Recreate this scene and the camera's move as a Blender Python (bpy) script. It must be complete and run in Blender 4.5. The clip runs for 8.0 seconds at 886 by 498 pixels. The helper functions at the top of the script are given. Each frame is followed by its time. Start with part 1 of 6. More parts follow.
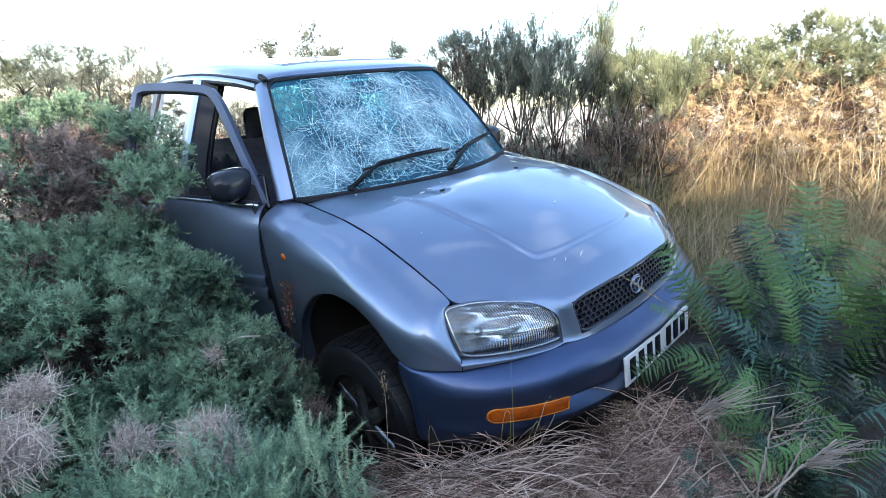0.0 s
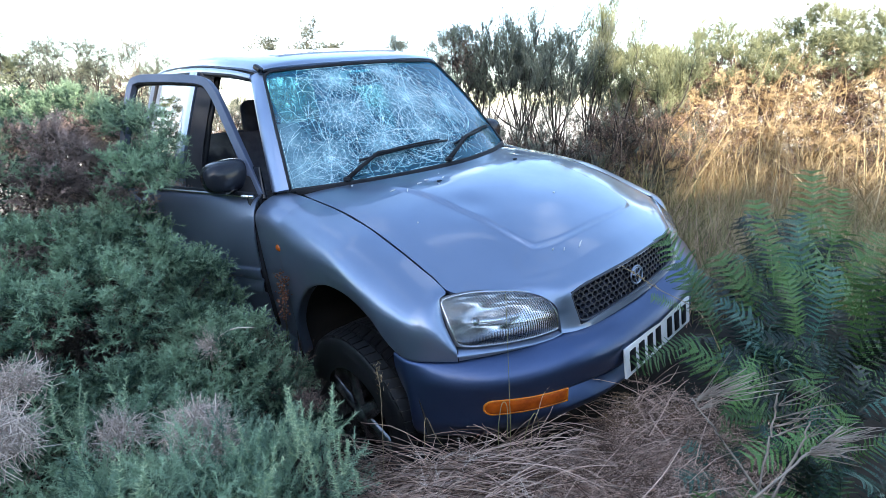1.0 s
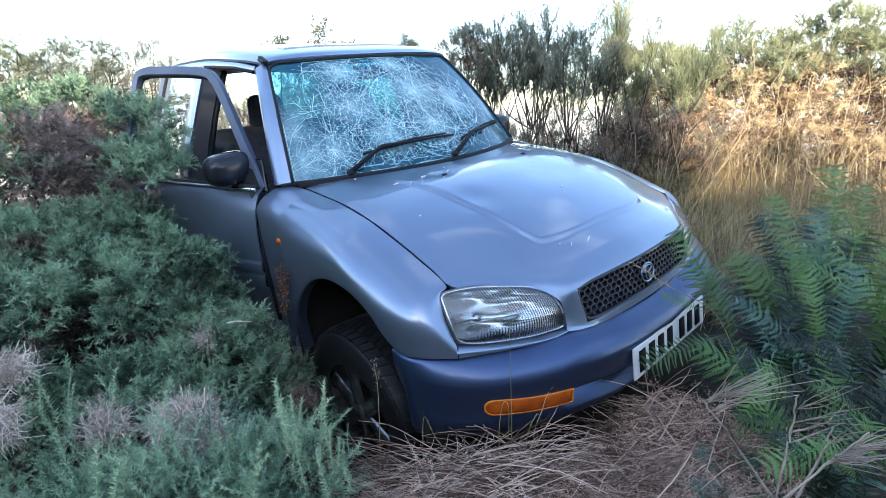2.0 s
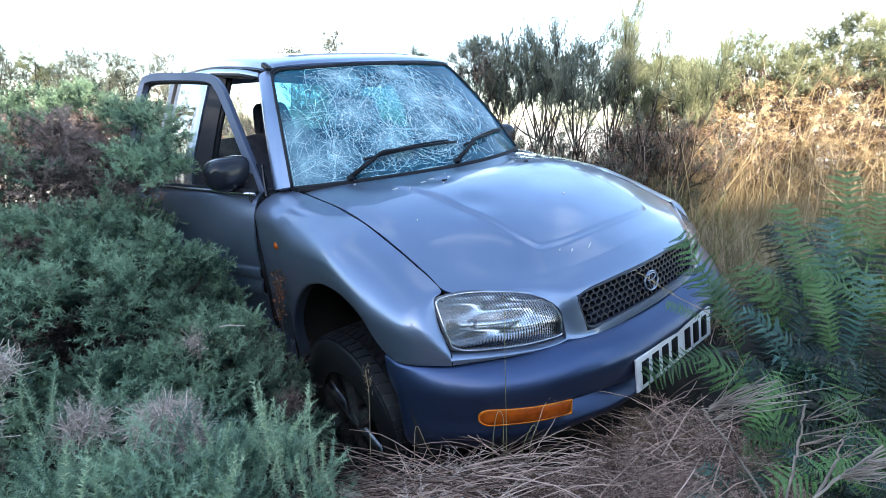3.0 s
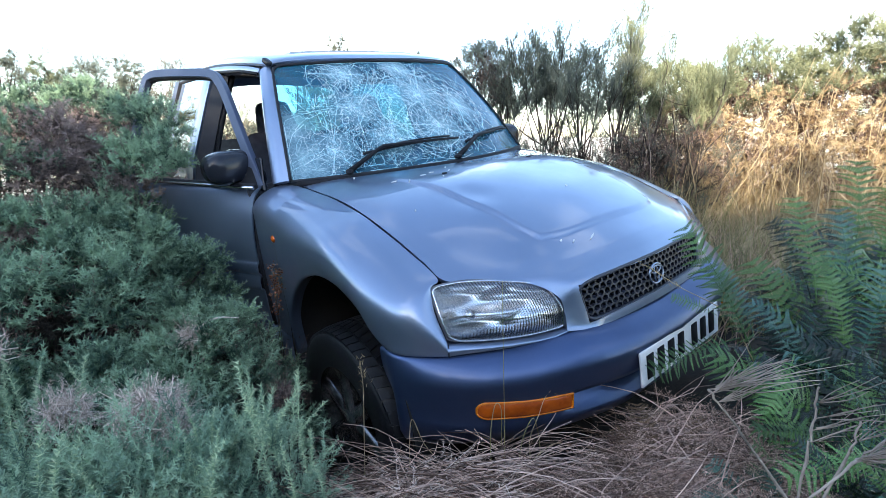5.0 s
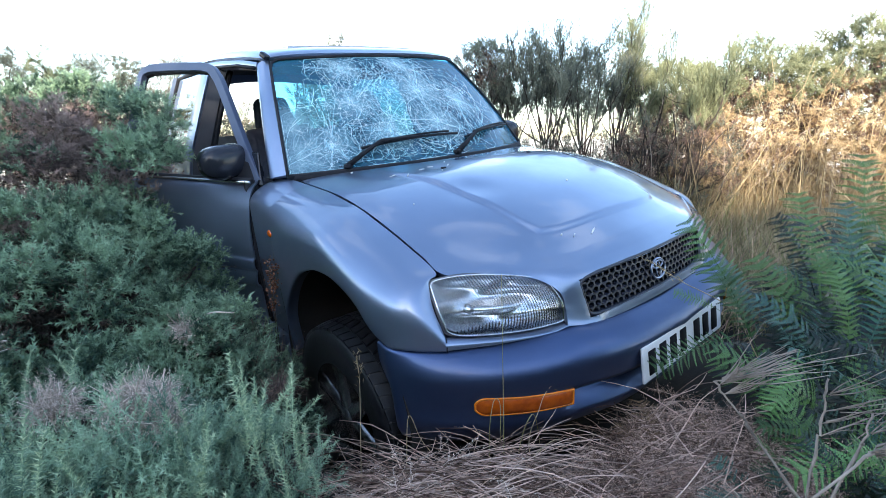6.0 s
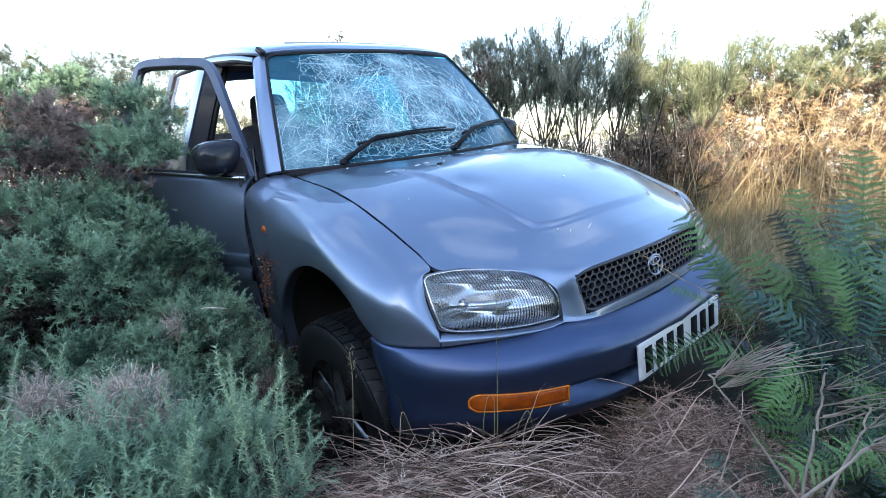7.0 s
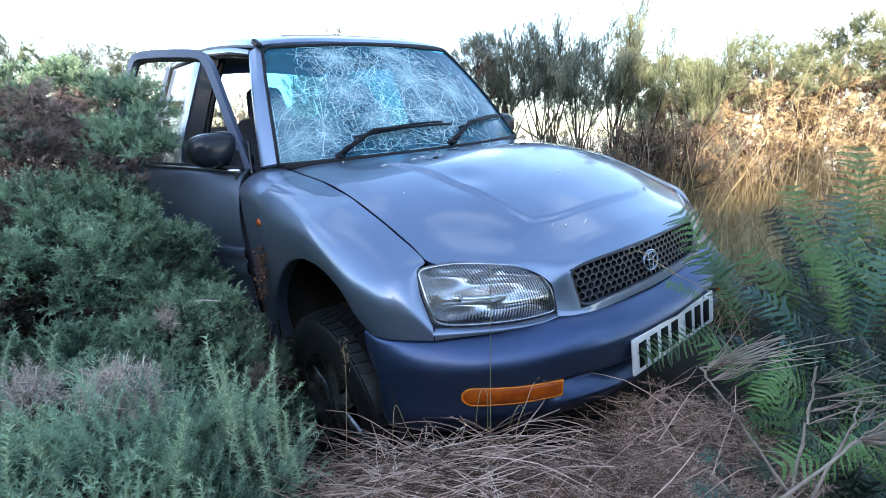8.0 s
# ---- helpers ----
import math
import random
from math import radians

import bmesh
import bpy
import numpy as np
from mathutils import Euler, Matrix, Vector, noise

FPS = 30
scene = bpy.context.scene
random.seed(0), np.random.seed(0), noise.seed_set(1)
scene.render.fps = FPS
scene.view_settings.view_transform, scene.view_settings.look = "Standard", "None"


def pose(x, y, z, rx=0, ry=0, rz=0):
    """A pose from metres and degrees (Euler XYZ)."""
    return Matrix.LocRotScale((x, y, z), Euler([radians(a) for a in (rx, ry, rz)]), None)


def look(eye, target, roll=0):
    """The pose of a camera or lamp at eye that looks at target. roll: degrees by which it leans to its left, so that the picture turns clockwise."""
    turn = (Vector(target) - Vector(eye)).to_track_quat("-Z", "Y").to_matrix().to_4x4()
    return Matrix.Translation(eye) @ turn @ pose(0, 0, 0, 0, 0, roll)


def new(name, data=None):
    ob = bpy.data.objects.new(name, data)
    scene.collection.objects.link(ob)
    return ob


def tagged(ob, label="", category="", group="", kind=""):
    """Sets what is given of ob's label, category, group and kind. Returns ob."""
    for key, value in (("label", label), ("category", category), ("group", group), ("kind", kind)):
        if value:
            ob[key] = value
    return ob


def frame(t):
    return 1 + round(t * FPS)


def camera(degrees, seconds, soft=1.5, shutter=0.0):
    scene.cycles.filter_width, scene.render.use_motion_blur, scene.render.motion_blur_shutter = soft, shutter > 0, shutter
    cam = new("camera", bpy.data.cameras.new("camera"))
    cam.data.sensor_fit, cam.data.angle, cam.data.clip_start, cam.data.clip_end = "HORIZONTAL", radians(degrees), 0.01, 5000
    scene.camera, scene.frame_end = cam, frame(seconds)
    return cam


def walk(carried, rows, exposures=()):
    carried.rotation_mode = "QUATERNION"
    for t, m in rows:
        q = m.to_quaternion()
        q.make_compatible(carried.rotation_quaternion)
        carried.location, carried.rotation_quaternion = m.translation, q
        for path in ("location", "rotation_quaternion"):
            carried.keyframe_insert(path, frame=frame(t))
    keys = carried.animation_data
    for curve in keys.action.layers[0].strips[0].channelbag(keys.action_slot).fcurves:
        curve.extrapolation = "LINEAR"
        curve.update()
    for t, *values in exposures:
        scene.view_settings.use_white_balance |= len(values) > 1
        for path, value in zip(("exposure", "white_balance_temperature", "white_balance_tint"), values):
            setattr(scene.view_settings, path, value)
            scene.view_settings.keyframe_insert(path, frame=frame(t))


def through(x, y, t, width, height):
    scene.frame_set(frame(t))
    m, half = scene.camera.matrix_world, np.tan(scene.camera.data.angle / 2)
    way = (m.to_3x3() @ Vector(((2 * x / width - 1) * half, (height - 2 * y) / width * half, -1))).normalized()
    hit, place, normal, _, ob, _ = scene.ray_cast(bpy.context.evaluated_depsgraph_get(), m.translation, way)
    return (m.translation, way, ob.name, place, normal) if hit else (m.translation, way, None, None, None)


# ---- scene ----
cam = camera(84.85, 8.0, soft=0.6)
# seconds; eye in metres; turn in degrees
ROWS = [
    (0.0, -1.7695, -1.4331, 1.3435, 73.761, 0.251, -43.491),
    (0.5, -1.7545, -1.4365, 1.3235, 73.853, 0.296, -43.397),
    (1.0, -1.7418, -1.4331, 1.3036, 73.665, 0.393, -43.258),
    (1.5, -1.7179, -1.4210, 1.2831, 73.407, 0.504, -42.470),
    (3.0, -1.6338, -1.4340, 1.2182, 75.716, -0.070, -40.293),
    (3.5, -1.6227, -1.4346, 1.1981, 76.111, -0.053, -40.118),
    (4.0, -1.6066, -1.4383, 1.1725, 76.359, -0.021, -39.838),
    (4.5, -1.6026, -1.4379, 1.1569, 76.765, -0.062, -39.614),
    (6.0, -1.5838, -1.4225, 1.1173, 77.119, -0.216, -39.487),
    (6.5, -1.5725, -1.4197, 1.1019, 77.178, -0.320, -39.463),
    (7.0, -1.5647, -1.4240, 1.0985, 77.184, -0.376, -39.463),
    (7.5, -1.5586, -1.4282, 1.0933, 76.990, -0.608, -39.534),
    (8.0, -1.5552, -1.4285, 1.0888, 76.797, -0.798, -39.587),
]
walk(cam, [(t, pose(x, y, z, rx, ry, rz)) for t, x, y, z, rx, ry, rz in ROWS],
     exposures=[(0.0, 2.16, 6300, 8), (8.0, 2.16, 6300, 8)])

# ---- world, sun, exposure ----
SUN_TO = Vector((-0.76, -0.55, 0.36)).normalized()
world = bpy.data.worlds.new("world")
scene.world = world
world.use_nodes = True
_wn, _wl = world.node_tree.nodes, world.node_tree.links
_sky = _wn.new("ShaderNodeTexSky")
_sky.sky_type = "NISHITA"
_sky.sun_disc = False
_sky.sun_elevation = math.asin(SUN_TO.z)
_sky.sun_rotation = math.atan2(SUN_TO.x, SUN_TO.y)
_sky.air_density, _sky.dust_density, _sky.ozone_density = 1.0, 0.8, 1.0
# broken thin cloud all over the sky
_tc, _cl, _cr, _cm = _wn.new("ShaderNodeTexCoord"), _wn.new("ShaderNodeTexNoise"), _wn.new("ShaderNodeMapRange"), _wn.new("ShaderNodeMix")
_cl.inputs["Scale"].default_value, _cl.inputs["Detail"].default_value, _cl.inputs["Roughness"].default_value = 3.2, 5.0, 0.55
_cr.inputs["From Min"].default_value, _cr.inputs["From Max"].default_value, _cr.inputs["To Max"].default_value = 0.53, 0.66, 0.75
_cm.data_type = "RGBA"
_cm.inputs["B"].default_value = (7.5, 7.7, 8.0, 1)
_wl.new(_tc.outputs["Generated"], _cl.inputs["Vector"])
_wl.new(_cl.outputs["Fac"], _cr.inputs["Value"])
# seen edge-on, the cloud sheet closes up towards the horizon
_cs, _ch, _cx = _wn.new("ShaderNodeSeparateXYZ"), _wn.new("ShaderNodeMapRange"), _wn.new("ShaderNodeMath")
_ch.inputs["From Min"].default_value, _ch.inputs["From Max"].default_value = 0.22, 0.52
_ch.inputs["To Min"].default_value, _ch.inputs["To Max"].default_value = 1.0, 0.34
_cx.operation = "MULTIPLY"
_wl.new(_tc.outputs["Generated"], _cs.inputs[0])
_wl.new(_cs.outputs["Z"], _ch.inputs["Value"])
_wl.new(_cr.outputs["Result"], _cx.inputs[0])
_wl.new(_ch.outputs["Result"], _cx.inputs[1])
_wl.new(_cx.outputs[0], _cm.inputs["Factor"])
_wl.new(_sky.outputs["Color"], _cm.inputs["A"])
_wl.new(_cm.outputs["Result"], _wn["Background"].inputs["Color"])
_wn["Background"].inputs["Strength"].default_value = 0.15
sun_data = bpy.data.lights.new("sun", "SUN")
sun_data.energy, sun_data.angle, sun_data.color = 3.9, radians(0.6), (1.0, 0.86, 0.68)
sun = new("sun", sun_data)
sun.matrix_world = look(SUN_TO * 30, (0, 0, 0))

# ---- materials ----


def mat(name, a, b=None, rough=0.6, metal=0.0, scale=8.0, fine=90.0, bump=0.15, coat=0.0, spread=0.0, detail=4.0, spec=0.5, through=0.0, by="island"):
    """A surface whose colour wanders from a to b at two scales, with fine relief; spread: variation from piece to piece, by island, object or sprig."""
    m = bpy.data.materials.new(name)
    m.use_nodes = True
    n, l = m.node_tree.nodes, m.node_tree.links
    p = n["Principled BSDF"]
    b = b or tuple(c * 0.8 for c in a)
    tc = n.new("ShaderNodeTexCoord")
    big, small = n.new("ShaderNodeTexNoise"), n.new("ShaderNodeTexNoise")
    big.inputs["Scale"].default_value, big.inputs["Detail"].default_value = scale, detail
    small.inputs["Scale"].default_value, small.inputs["Detail"].default_value = fine, 3.0
    l.new(tc.outputs["Object"], big.inputs["Vector"])
    l.new(tc.outputs["Object"], small.inputs["Vector"])
    add = n.new("ShaderNodeMath")
    add.operation = "MULTIPLY_ADD"
    add.inputs[1].default_value, add.inputs[2].default_value = 0.35, -0.17
    l.new(small.outputs["Fac"], add.inputs[0])
    s = n.new("ShaderNodeMath")
    s.operation = "ADD"
    l.new(big.outputs["Fac"], s.inputs[0])
    l.new(add.outputs[0], s.inputs[1])
    last = s
    if spread:
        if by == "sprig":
            # this tone also darkens each sprig's base, as shade within the clump
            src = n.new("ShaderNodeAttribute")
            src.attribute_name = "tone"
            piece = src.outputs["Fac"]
        elif by == "object":
            piece = n.new("ShaderNodeObjectInfo").outputs["Random"]
        else:
            piece = n.new("ShaderNodeNewGeometry").outputs["Random Per Island"]
        q = n.new("ShaderNodeMath")
        q.operation = "MULTIPLY_ADD"
        q.inputs[1].default_value = spread
        l.new(piece, q.inputs[0])
        l.new(s.outputs[0], q.inputs[2])
        off = n.new("ShaderNodeMath")
        off.operation = "SUBTRACT"
        off.inputs[1].default_value = spread / 2
        l.new(q.outputs[0], off.inputs[0])
        last = off
    ramp = n.new("ShaderNodeValToRGB")
    ramp.color_ramp.elements[0].position, ramp.color_ramp.elements[1].position = 0.3, 0.7
    ramp.color_ramp.elements[0].color, ramp.color_ramp.elements[1].color = (*a, 1), (*b, 1)
    l.new(last.outputs[0], ramp.inputs["Fac"])
    l.new(ramp.outputs["Color"], p.inputs["Base Color"])
    p.inputs["Roughness"].default_value, p.inputs["Metallic"].default_value = rough, metal
    p.inputs["Specular IOR Level"].default_value = spec
    if coat:
        p.inputs["Coat Weight"].default_value, p.inputs["Coat Roughness"].default_value = coat, 0.06
    if through:
        p.inputs["Subsurface Weight"].default_value = 0.0
        tr = n.new("ShaderNodeBsdfTranslucent")
        mix = n.new("ShaderNodeMixShader")
        mix.inputs["Fac"].default_value = through
        l.new(ramp.outputs["Color"], tr.inputs["Color"])
        l.new(p.outputs["BSDF"], mix.inputs[1])
        l.new(tr.outputs["BSDF"], mix.inputs[2])
        l.new(mix.outputs["Shader"], n["Material Output"].inputs["Surface"])
    if bump:
        bp = n.new("ShaderNodeBump")
        bp.inputs["Strength"].default_value, bp.inputs["Distance"].default_value = bump, 0.004
        l.new(small.outputs["Fac"], bp.inputs["Height"])
        l.new(bp.outputs["Normal"], p.inputs["Normal"])
    return m


def paint(name, a, b, rough=0.32, metal=0.55, dust=0.25):
    """Aged metallic car paint under a dulled clear coat, with faint dust and flakes."""
    m = mat(name, a, b, rough=rough, metal=metal, scale=2.2, fine=900.0, bump=0.004, coat=1.0)
    n, l = m.node_tree.nodes, m.node_tree.links
    p = n["Principled BSDF"]
    tc = n.new("ShaderNodeTexCoord")
    no = n.new("ShaderNodeTexNoise")
    no.inputs["Scale"].default_value, no.inputs["Detail"].default_value, no.inputs["Roughness"].default_value = 5.0, 8.0, 0.65
    l.new(tc.outputs["Object"], no.inputs["Vector"])
    r = n.new("ShaderNodeMapRange")
    r.inputs["From Min"].default_value, r.inputs["From Max"].default_value = 0.4, 0.75
    r.inputs["To Min"].default_value, r.inputs["To Max"].default_value = rough, rough + dust
    l.new(no.outputs["Fac"], r.inputs["Value"])
    l.new(r.outputs["Result"], p.inputs["Roughness"])
    r2 = n.new("ShaderNodeMapRange")
    r2.inputs["From Min"].default_value, r2.inputs["From Max"].default_value = 0.4, 0.75
    r2.inputs["To Min"].default_value, r2.inputs["To Max"].default_value = 0.012, 0.06
    l.new(no.outputs["Fac"], r2.inputs["Value"])
    l.new(r2.outputs["Result"], p.inputs["Coat Roughness"])
    p.inputs["Coat IOR"].default_value = 1.62
    return m


PAINT = paint("faded_lilac_silver_paint", (0.226, 0.284, 0.41), (0.185, 0.236, 0.345), rough=0.31, metal=0.79, dust=0.12)
BUMPER = mat("painted_bumper_plastic", (0.060, 0.092, 0.19), (0.044, 0.068, 0.145), rough=0.38, metal=0.8, scale=4, fine=500, bump=0.04, coat=0.3)
FRAME = mat("dark_blue_grey_frame_paint", (0.085, 0.105, 0.165), (0.070, 0.088, 0.14), rough=0.42, metal=0.3, scale=6, fine=300, bump=0.05)
BLACK = mat("black_plastic", (0.010, 0.011, 0.015), (0.018, 0.019, 0.024), rough=0.55, scale=20, fine=300, bump=0.08, spec=0.12)
GLOSSBLACK = mat("gloss_black_plastic", (0.012, 0.014, 0.022), (0.02, 0.022, 0.03), rough=0.2, scale=10, fine=200, bump=0.02, coat=0.12, spec=0.28)
SEAL = mat("rubber_seal", (0.012, 0.014, 0.02), (0.02, 0.022, 0.028), rough=0.6, bump=0.1, spec=0.2)
LINER = mat("dark_wheel_arch_lining", (0.008, 0.008, 0.009), (0.016, 0.015, 0.014), rough=0.95, bump=0.2)
TYRE = mat("tyre_rubber", (0.005, 0.0055, 0.007), (0.013, 0.013, 0.015), rough=0.42, scale=14, fine=160, bump=0.25, spec=0.45)
# pale patches are mud splashes and also bright glints painted into the colour
RIM = mat("dirty_dark_alloy_with_glints", (0.010, 0.010, 0.011), (0.34, 0.34, 0.35), rough=0.22, metal=0.85, scale=18, fine=200, bump=0.1)
CHROME = mat("dulled_chrome", (0.75, 0.76, 0.78), (0.6, 0.61, 0.64), rough=0.16, metal=1.0, scale=30, bump=0.02)
REFLECTOR = mat("lamp_reflector", (0.90, 0.91, 0.92), (0.86, 0.87, 0.88), rough=0.27, metal=1.0, scale=20, bump=0.05)
_n, _l = REFLECTOR.node_tree.nodes, REFLECTOR.node_tree.links
_t, _w, _b = _n.new("ShaderNodeTexCoord"), _n.new("ShaderNodeTexWave"), _n.new("ShaderNodeBump")
_w.bands_direction = "X"
_w.inputs["Scale"].default_value, _w.inputs["Distortion"].default_value, _w.inputs["Detail"].default_value = 48.0, 1.2, 2.0
_b.inputs["Strength"].default_value, _b.inputs["Distance"].default_value = 0.16, 0.003
_l.new(_t.outputs["Object"], _w.inputs["Vector"])
_l.new(_w.outputs["Fac"], _b.inputs["Height"])
_l.new(_b.outputs["Normal"], _n["Principled BSDF"].inputs["Normal"])
INTERIOR = mat("dark_grey_trim", (0.022, 0.024, 0.032), (0.035, 0.037, 0.046), rough=0.75, scale=12, fine=400, bump=0.1)
FABRIC = mat("dark_blue_grey_seat_cloth", (0.03, 0.033, 0.05), (0.05, 0.054, 0.075), rough=0.92, scale=30, fine=600, bump=0.2)
LINING = mat("grey_headlining", (0.07, 0.08, 0.10), (0.10, 0.11, 0.13), rough=0.95, scale=10, fine=500, bump=0.1)
PLATE = mat("white_number_plate", (0.72, 0.73, 0.74), (0.6, 0.61, 0.62), rough=0.35, scale=12, bump=0.02)
INK = mat("black_plate_characters", (0.008, 0.008, 0.010), rough=0.7, bump=0.0, spec=0.1)
CHIP = mat("bare_chipped_primer", (0.62, 0.64, 0.66), (0.5, 0.52, 0.55), rough=0.7, scale=60)
GRILLE = mat("dark_blue_grille_plastic", (0.010, 0.013, 0.024), (0.018, 0.022, 0.038), rough=0.4, scale=20, fine=300, bump=0.03, spec=0.5)
CRACK = mat("crushed_glass_edges", (0.78, 0.93, 0.97), (0.36, 0.68, 0.80), rough=0.25, scale=30, bump=0.1, spread=0.5)


def glass(name, tint, rough=0.02, haze=(), ior=1.55):
    """Thin pane: tinted see-through with a mirror-like sheen by angle; haze: rows of (place, radius) of crushed,
    whitened glass, over a blue film that paints in reflected sky.
    """
    m = bpy.data.materials.new(name)
    m.use_nodes = True
    n, l = m.node_tree.nodes, m.node_tree.links
    out = n["Material Output"]
    n.remove(n["Principled BSDF"])
    tr, gl, mix, fr = n.new("ShaderNodeBsdfTransparent"), n.new("ShaderNodeBsdfGlossy"), n.new("ShaderNodeMixShader"), n.new("ShaderNodeFresnel")
    tr.inputs["Color"].default_value = (*tint, 1)
    gl.inputs["Roughness"].default_value = rough
    fr.inputs["IOR"].default_value = ior
    l.new(fr.outputs[0], mix.inputs[0])
    l.new(tr.outputs[0], mix.inputs[1])
    l.new(gl.outputs[0], mix.inputs[2])
    last = mix
    if haze:
        tc = n.new("ShaderNodeTexCoord")
        total = None
        for place, radius in haze:
            d = n.new("ShaderNodeVectorMath")
            d.operation = "DISTANCE"
            d.inputs[1].default_value = place
            l.new(tc.outputs["Object"], d.inputs[0])
            r = n.new("ShaderNodeMapRange")
            r.inputs["From Min"].default_value, r.inputs["From Max"].default_value = 0.0, radius
            r.inputs["To Min"].default_value, r.inputs["To Max"].default_value = 1.0, 0.0
            l.new(d.outputs["Value"], r.inputs["Value"])
            if total is None:
                total = r.outputs["Result"]
            else:
                mx = n.new("ShaderNodeMath")
                mx.operation = "MAXIMUM"
                l.new(total, mx.inputs[0])
                l.new(r.outputs["Result"], mx.inputs[1])
                total = mx.outputs[0]
        vo = n.new("ShaderNodeTexVoronoi")
        vo.feature = "DISTANCE_TO_EDGE"
        vo.inputs["Scale"].default_value = 55.0
        no = n.new("ShaderNodeTexNoise")
        no.inputs["Scale"].default_value, no.inputs["Detail"].default_value, no.inputs["Roughness"].default_value = 14.0, 8.0, 0.75
        l.new(tc.outputs["Object"], vo.inputs["Vector"])
        l.new(tc.outputs["Object"], no.inputs["Vector"])
        edge = n.new("ShaderNodeMapRange")
        edge.inputs["From Min"].default_value, edge.inputs["From Max"].default_value = 0.0, 0.12
        edge.inputs["To Min"].default_value, edge.inputs["To Max"].default_value = 0.22, 0.0
        l.new(vo.outputs["Distance"], edge.inputs["Value"])
        a = n.new("ShaderNodeMath")
        a.operation = "ADD"
        l.new(no.outputs["Fac"], a.inputs[0])
        no.inputs["Scale"].default_value = 22.0
        l.new(edge.outputs["Result"], a.inputs[1])
        mul = n.new("ShaderNodeMath")
        mul.operation = "MULTIPLY"
        l.new(a.outputs[0], mul.inputs[0])
        l.new(total, mul.inputs[1])
        # the lower limit lays a film over the whole pane
        lim = n.new("ShaderNodeMapRange")
        lim.inputs["From Min"].default_value, lim.inputs["From Max"].default_value = 0.15, 0.80
        lim.inputs["To Min"].default_value = 0.24
        lim.inputs["To Max"].default_value = 0.66
        l.new(mul.outputs[0], lim.inputs["Value"])
        white = n.new("ShaderNodeBsdfPrincipled")
        # deep blue of the film stands in for sky mirrored in the glass
        tone = n.new("ShaderNodeMix")
        tone.data_type = "RGBA"
        tone.inputs["A"].default_value, tone.inputs["B"].default_value = (0.03, 0.29, 0.48, 1), (0.55, 0.81, 0.89, 1)
        l.new(mul.outputs[0], tone.inputs["Factor"])
        l.new(tone.outputs["Result"], white.inputs["Base Color"])
        white.inputs["Roughness"].default_value = 0.3
        bp = n.new("ShaderNodeBump")
        bp.inputs["Strength"].default_value, bp.inputs["Distance"].default_value = 0.6, 0.004
        l.new(vo.outputs["Distance"], bp.inputs["Height"])
        l.new(bp.outputs["Normal"], white.inputs["Normal"])
        mix2 = n.new("ShaderNodeMixShader")
        l.new(lim.outputs["Result"], mix2.inputs[0])
        l.new(mix.outputs[0], mix2.inputs[1])
        l.new(white.outputs[0], mix2.inputs[2])
        last = mix2
    l.new(last.outputs[0], out.inputs["Surface"])
    return m


SIDEGLASS = glass("tinted_side_glass", (0.15, 0.20, 0.23))


def lamp_glass(name, ribs):
    """Clear moulded lamp glass with vertical ribs."""
    m = glass(name, (0.93, 0.95, 0.97), 0.04)
    n, l = m.node_tree.nodes, m.node_tree.links
    tc, wv, bp = n.new("ShaderNodeTexCoord"), n.new("ShaderNodeTexWave"), n.new("ShaderNodeBump")
    wv.bands_direction = "X"
    wv.inputs["Scale"].default_value, wv.inputs["Distortion"].default_value = ribs, 0.8
    bp.inputs["Strength"].default_value, bp.inputs["Distance"].default_value = 0.45, 0.003
    l.new(tc.outputs["Object"], wv.inputs["Vector"])
    l.new(wv.outputs["Fac"], bp.inputs["Height"])
    l.new(bp.outputs["Normal"], n["Glossy BSDF"].inputs["Normal"])
    l.new(bp.outputs["Normal"], n["Fresnel"].inputs["Normal"])
    return m


LENS = lamp_glass("ribbed_lamp_glass", 42.0)
AMBER = mat("amber_plastic_lens", (0.44, 0.082, 0.004), (0.27, 0.045, 0.003), rough=0.22, scale=20, bump=0.05, coat=0.4)

BEZEL = mat("grey_lamp_bezel", (0.14, 0.15, 0.18), (0.10, 0.11, 0.14), rough=0.4, scale=20, bump=0.02)
AMBER_EDGE = mat("amber_lens_edge", (0.66, 0.20, 0.012), (0.5, 0.13, 0.008), rough=0.25, scale=20, bump=0.02)

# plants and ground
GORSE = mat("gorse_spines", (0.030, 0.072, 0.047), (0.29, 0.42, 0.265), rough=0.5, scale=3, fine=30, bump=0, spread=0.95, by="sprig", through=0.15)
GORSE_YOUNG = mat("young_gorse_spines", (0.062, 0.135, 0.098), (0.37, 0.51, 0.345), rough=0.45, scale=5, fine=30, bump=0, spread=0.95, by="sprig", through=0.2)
GORSE_TIP = mat("pale_gorse_tips", (0.26, 0.38, 0.24), (0.56, 0.66, 0.42), rough=0.45, scale=5, fine=30, bump=0, spread=0.8, through=0.2)
GORSE_DEAD = mat("brown_gorse_spines", (0.05, 0.034, 0.03), (0.25, 0.165, 0.13), rough=0.8, scale=4, fine=30, bump=0, spread=0.6)
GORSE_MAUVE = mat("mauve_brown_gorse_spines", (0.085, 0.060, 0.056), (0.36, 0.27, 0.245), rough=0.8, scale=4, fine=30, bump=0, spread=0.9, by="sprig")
GREY_TWIG = mat("bleached_twigs", (0.34, 0.265, 0.225), (0.80, 0.66, 0.57), rough=0.85, scale=6, fine=60, bump=0.1, spread=0.6)
DEAD_STEM = mat("grey_brown_dead_stems", (0.13, 0.10, 0.082), (0.42, 0.345, 0.285), rough=0.85, scale=9, fine=60, bump=0.1)
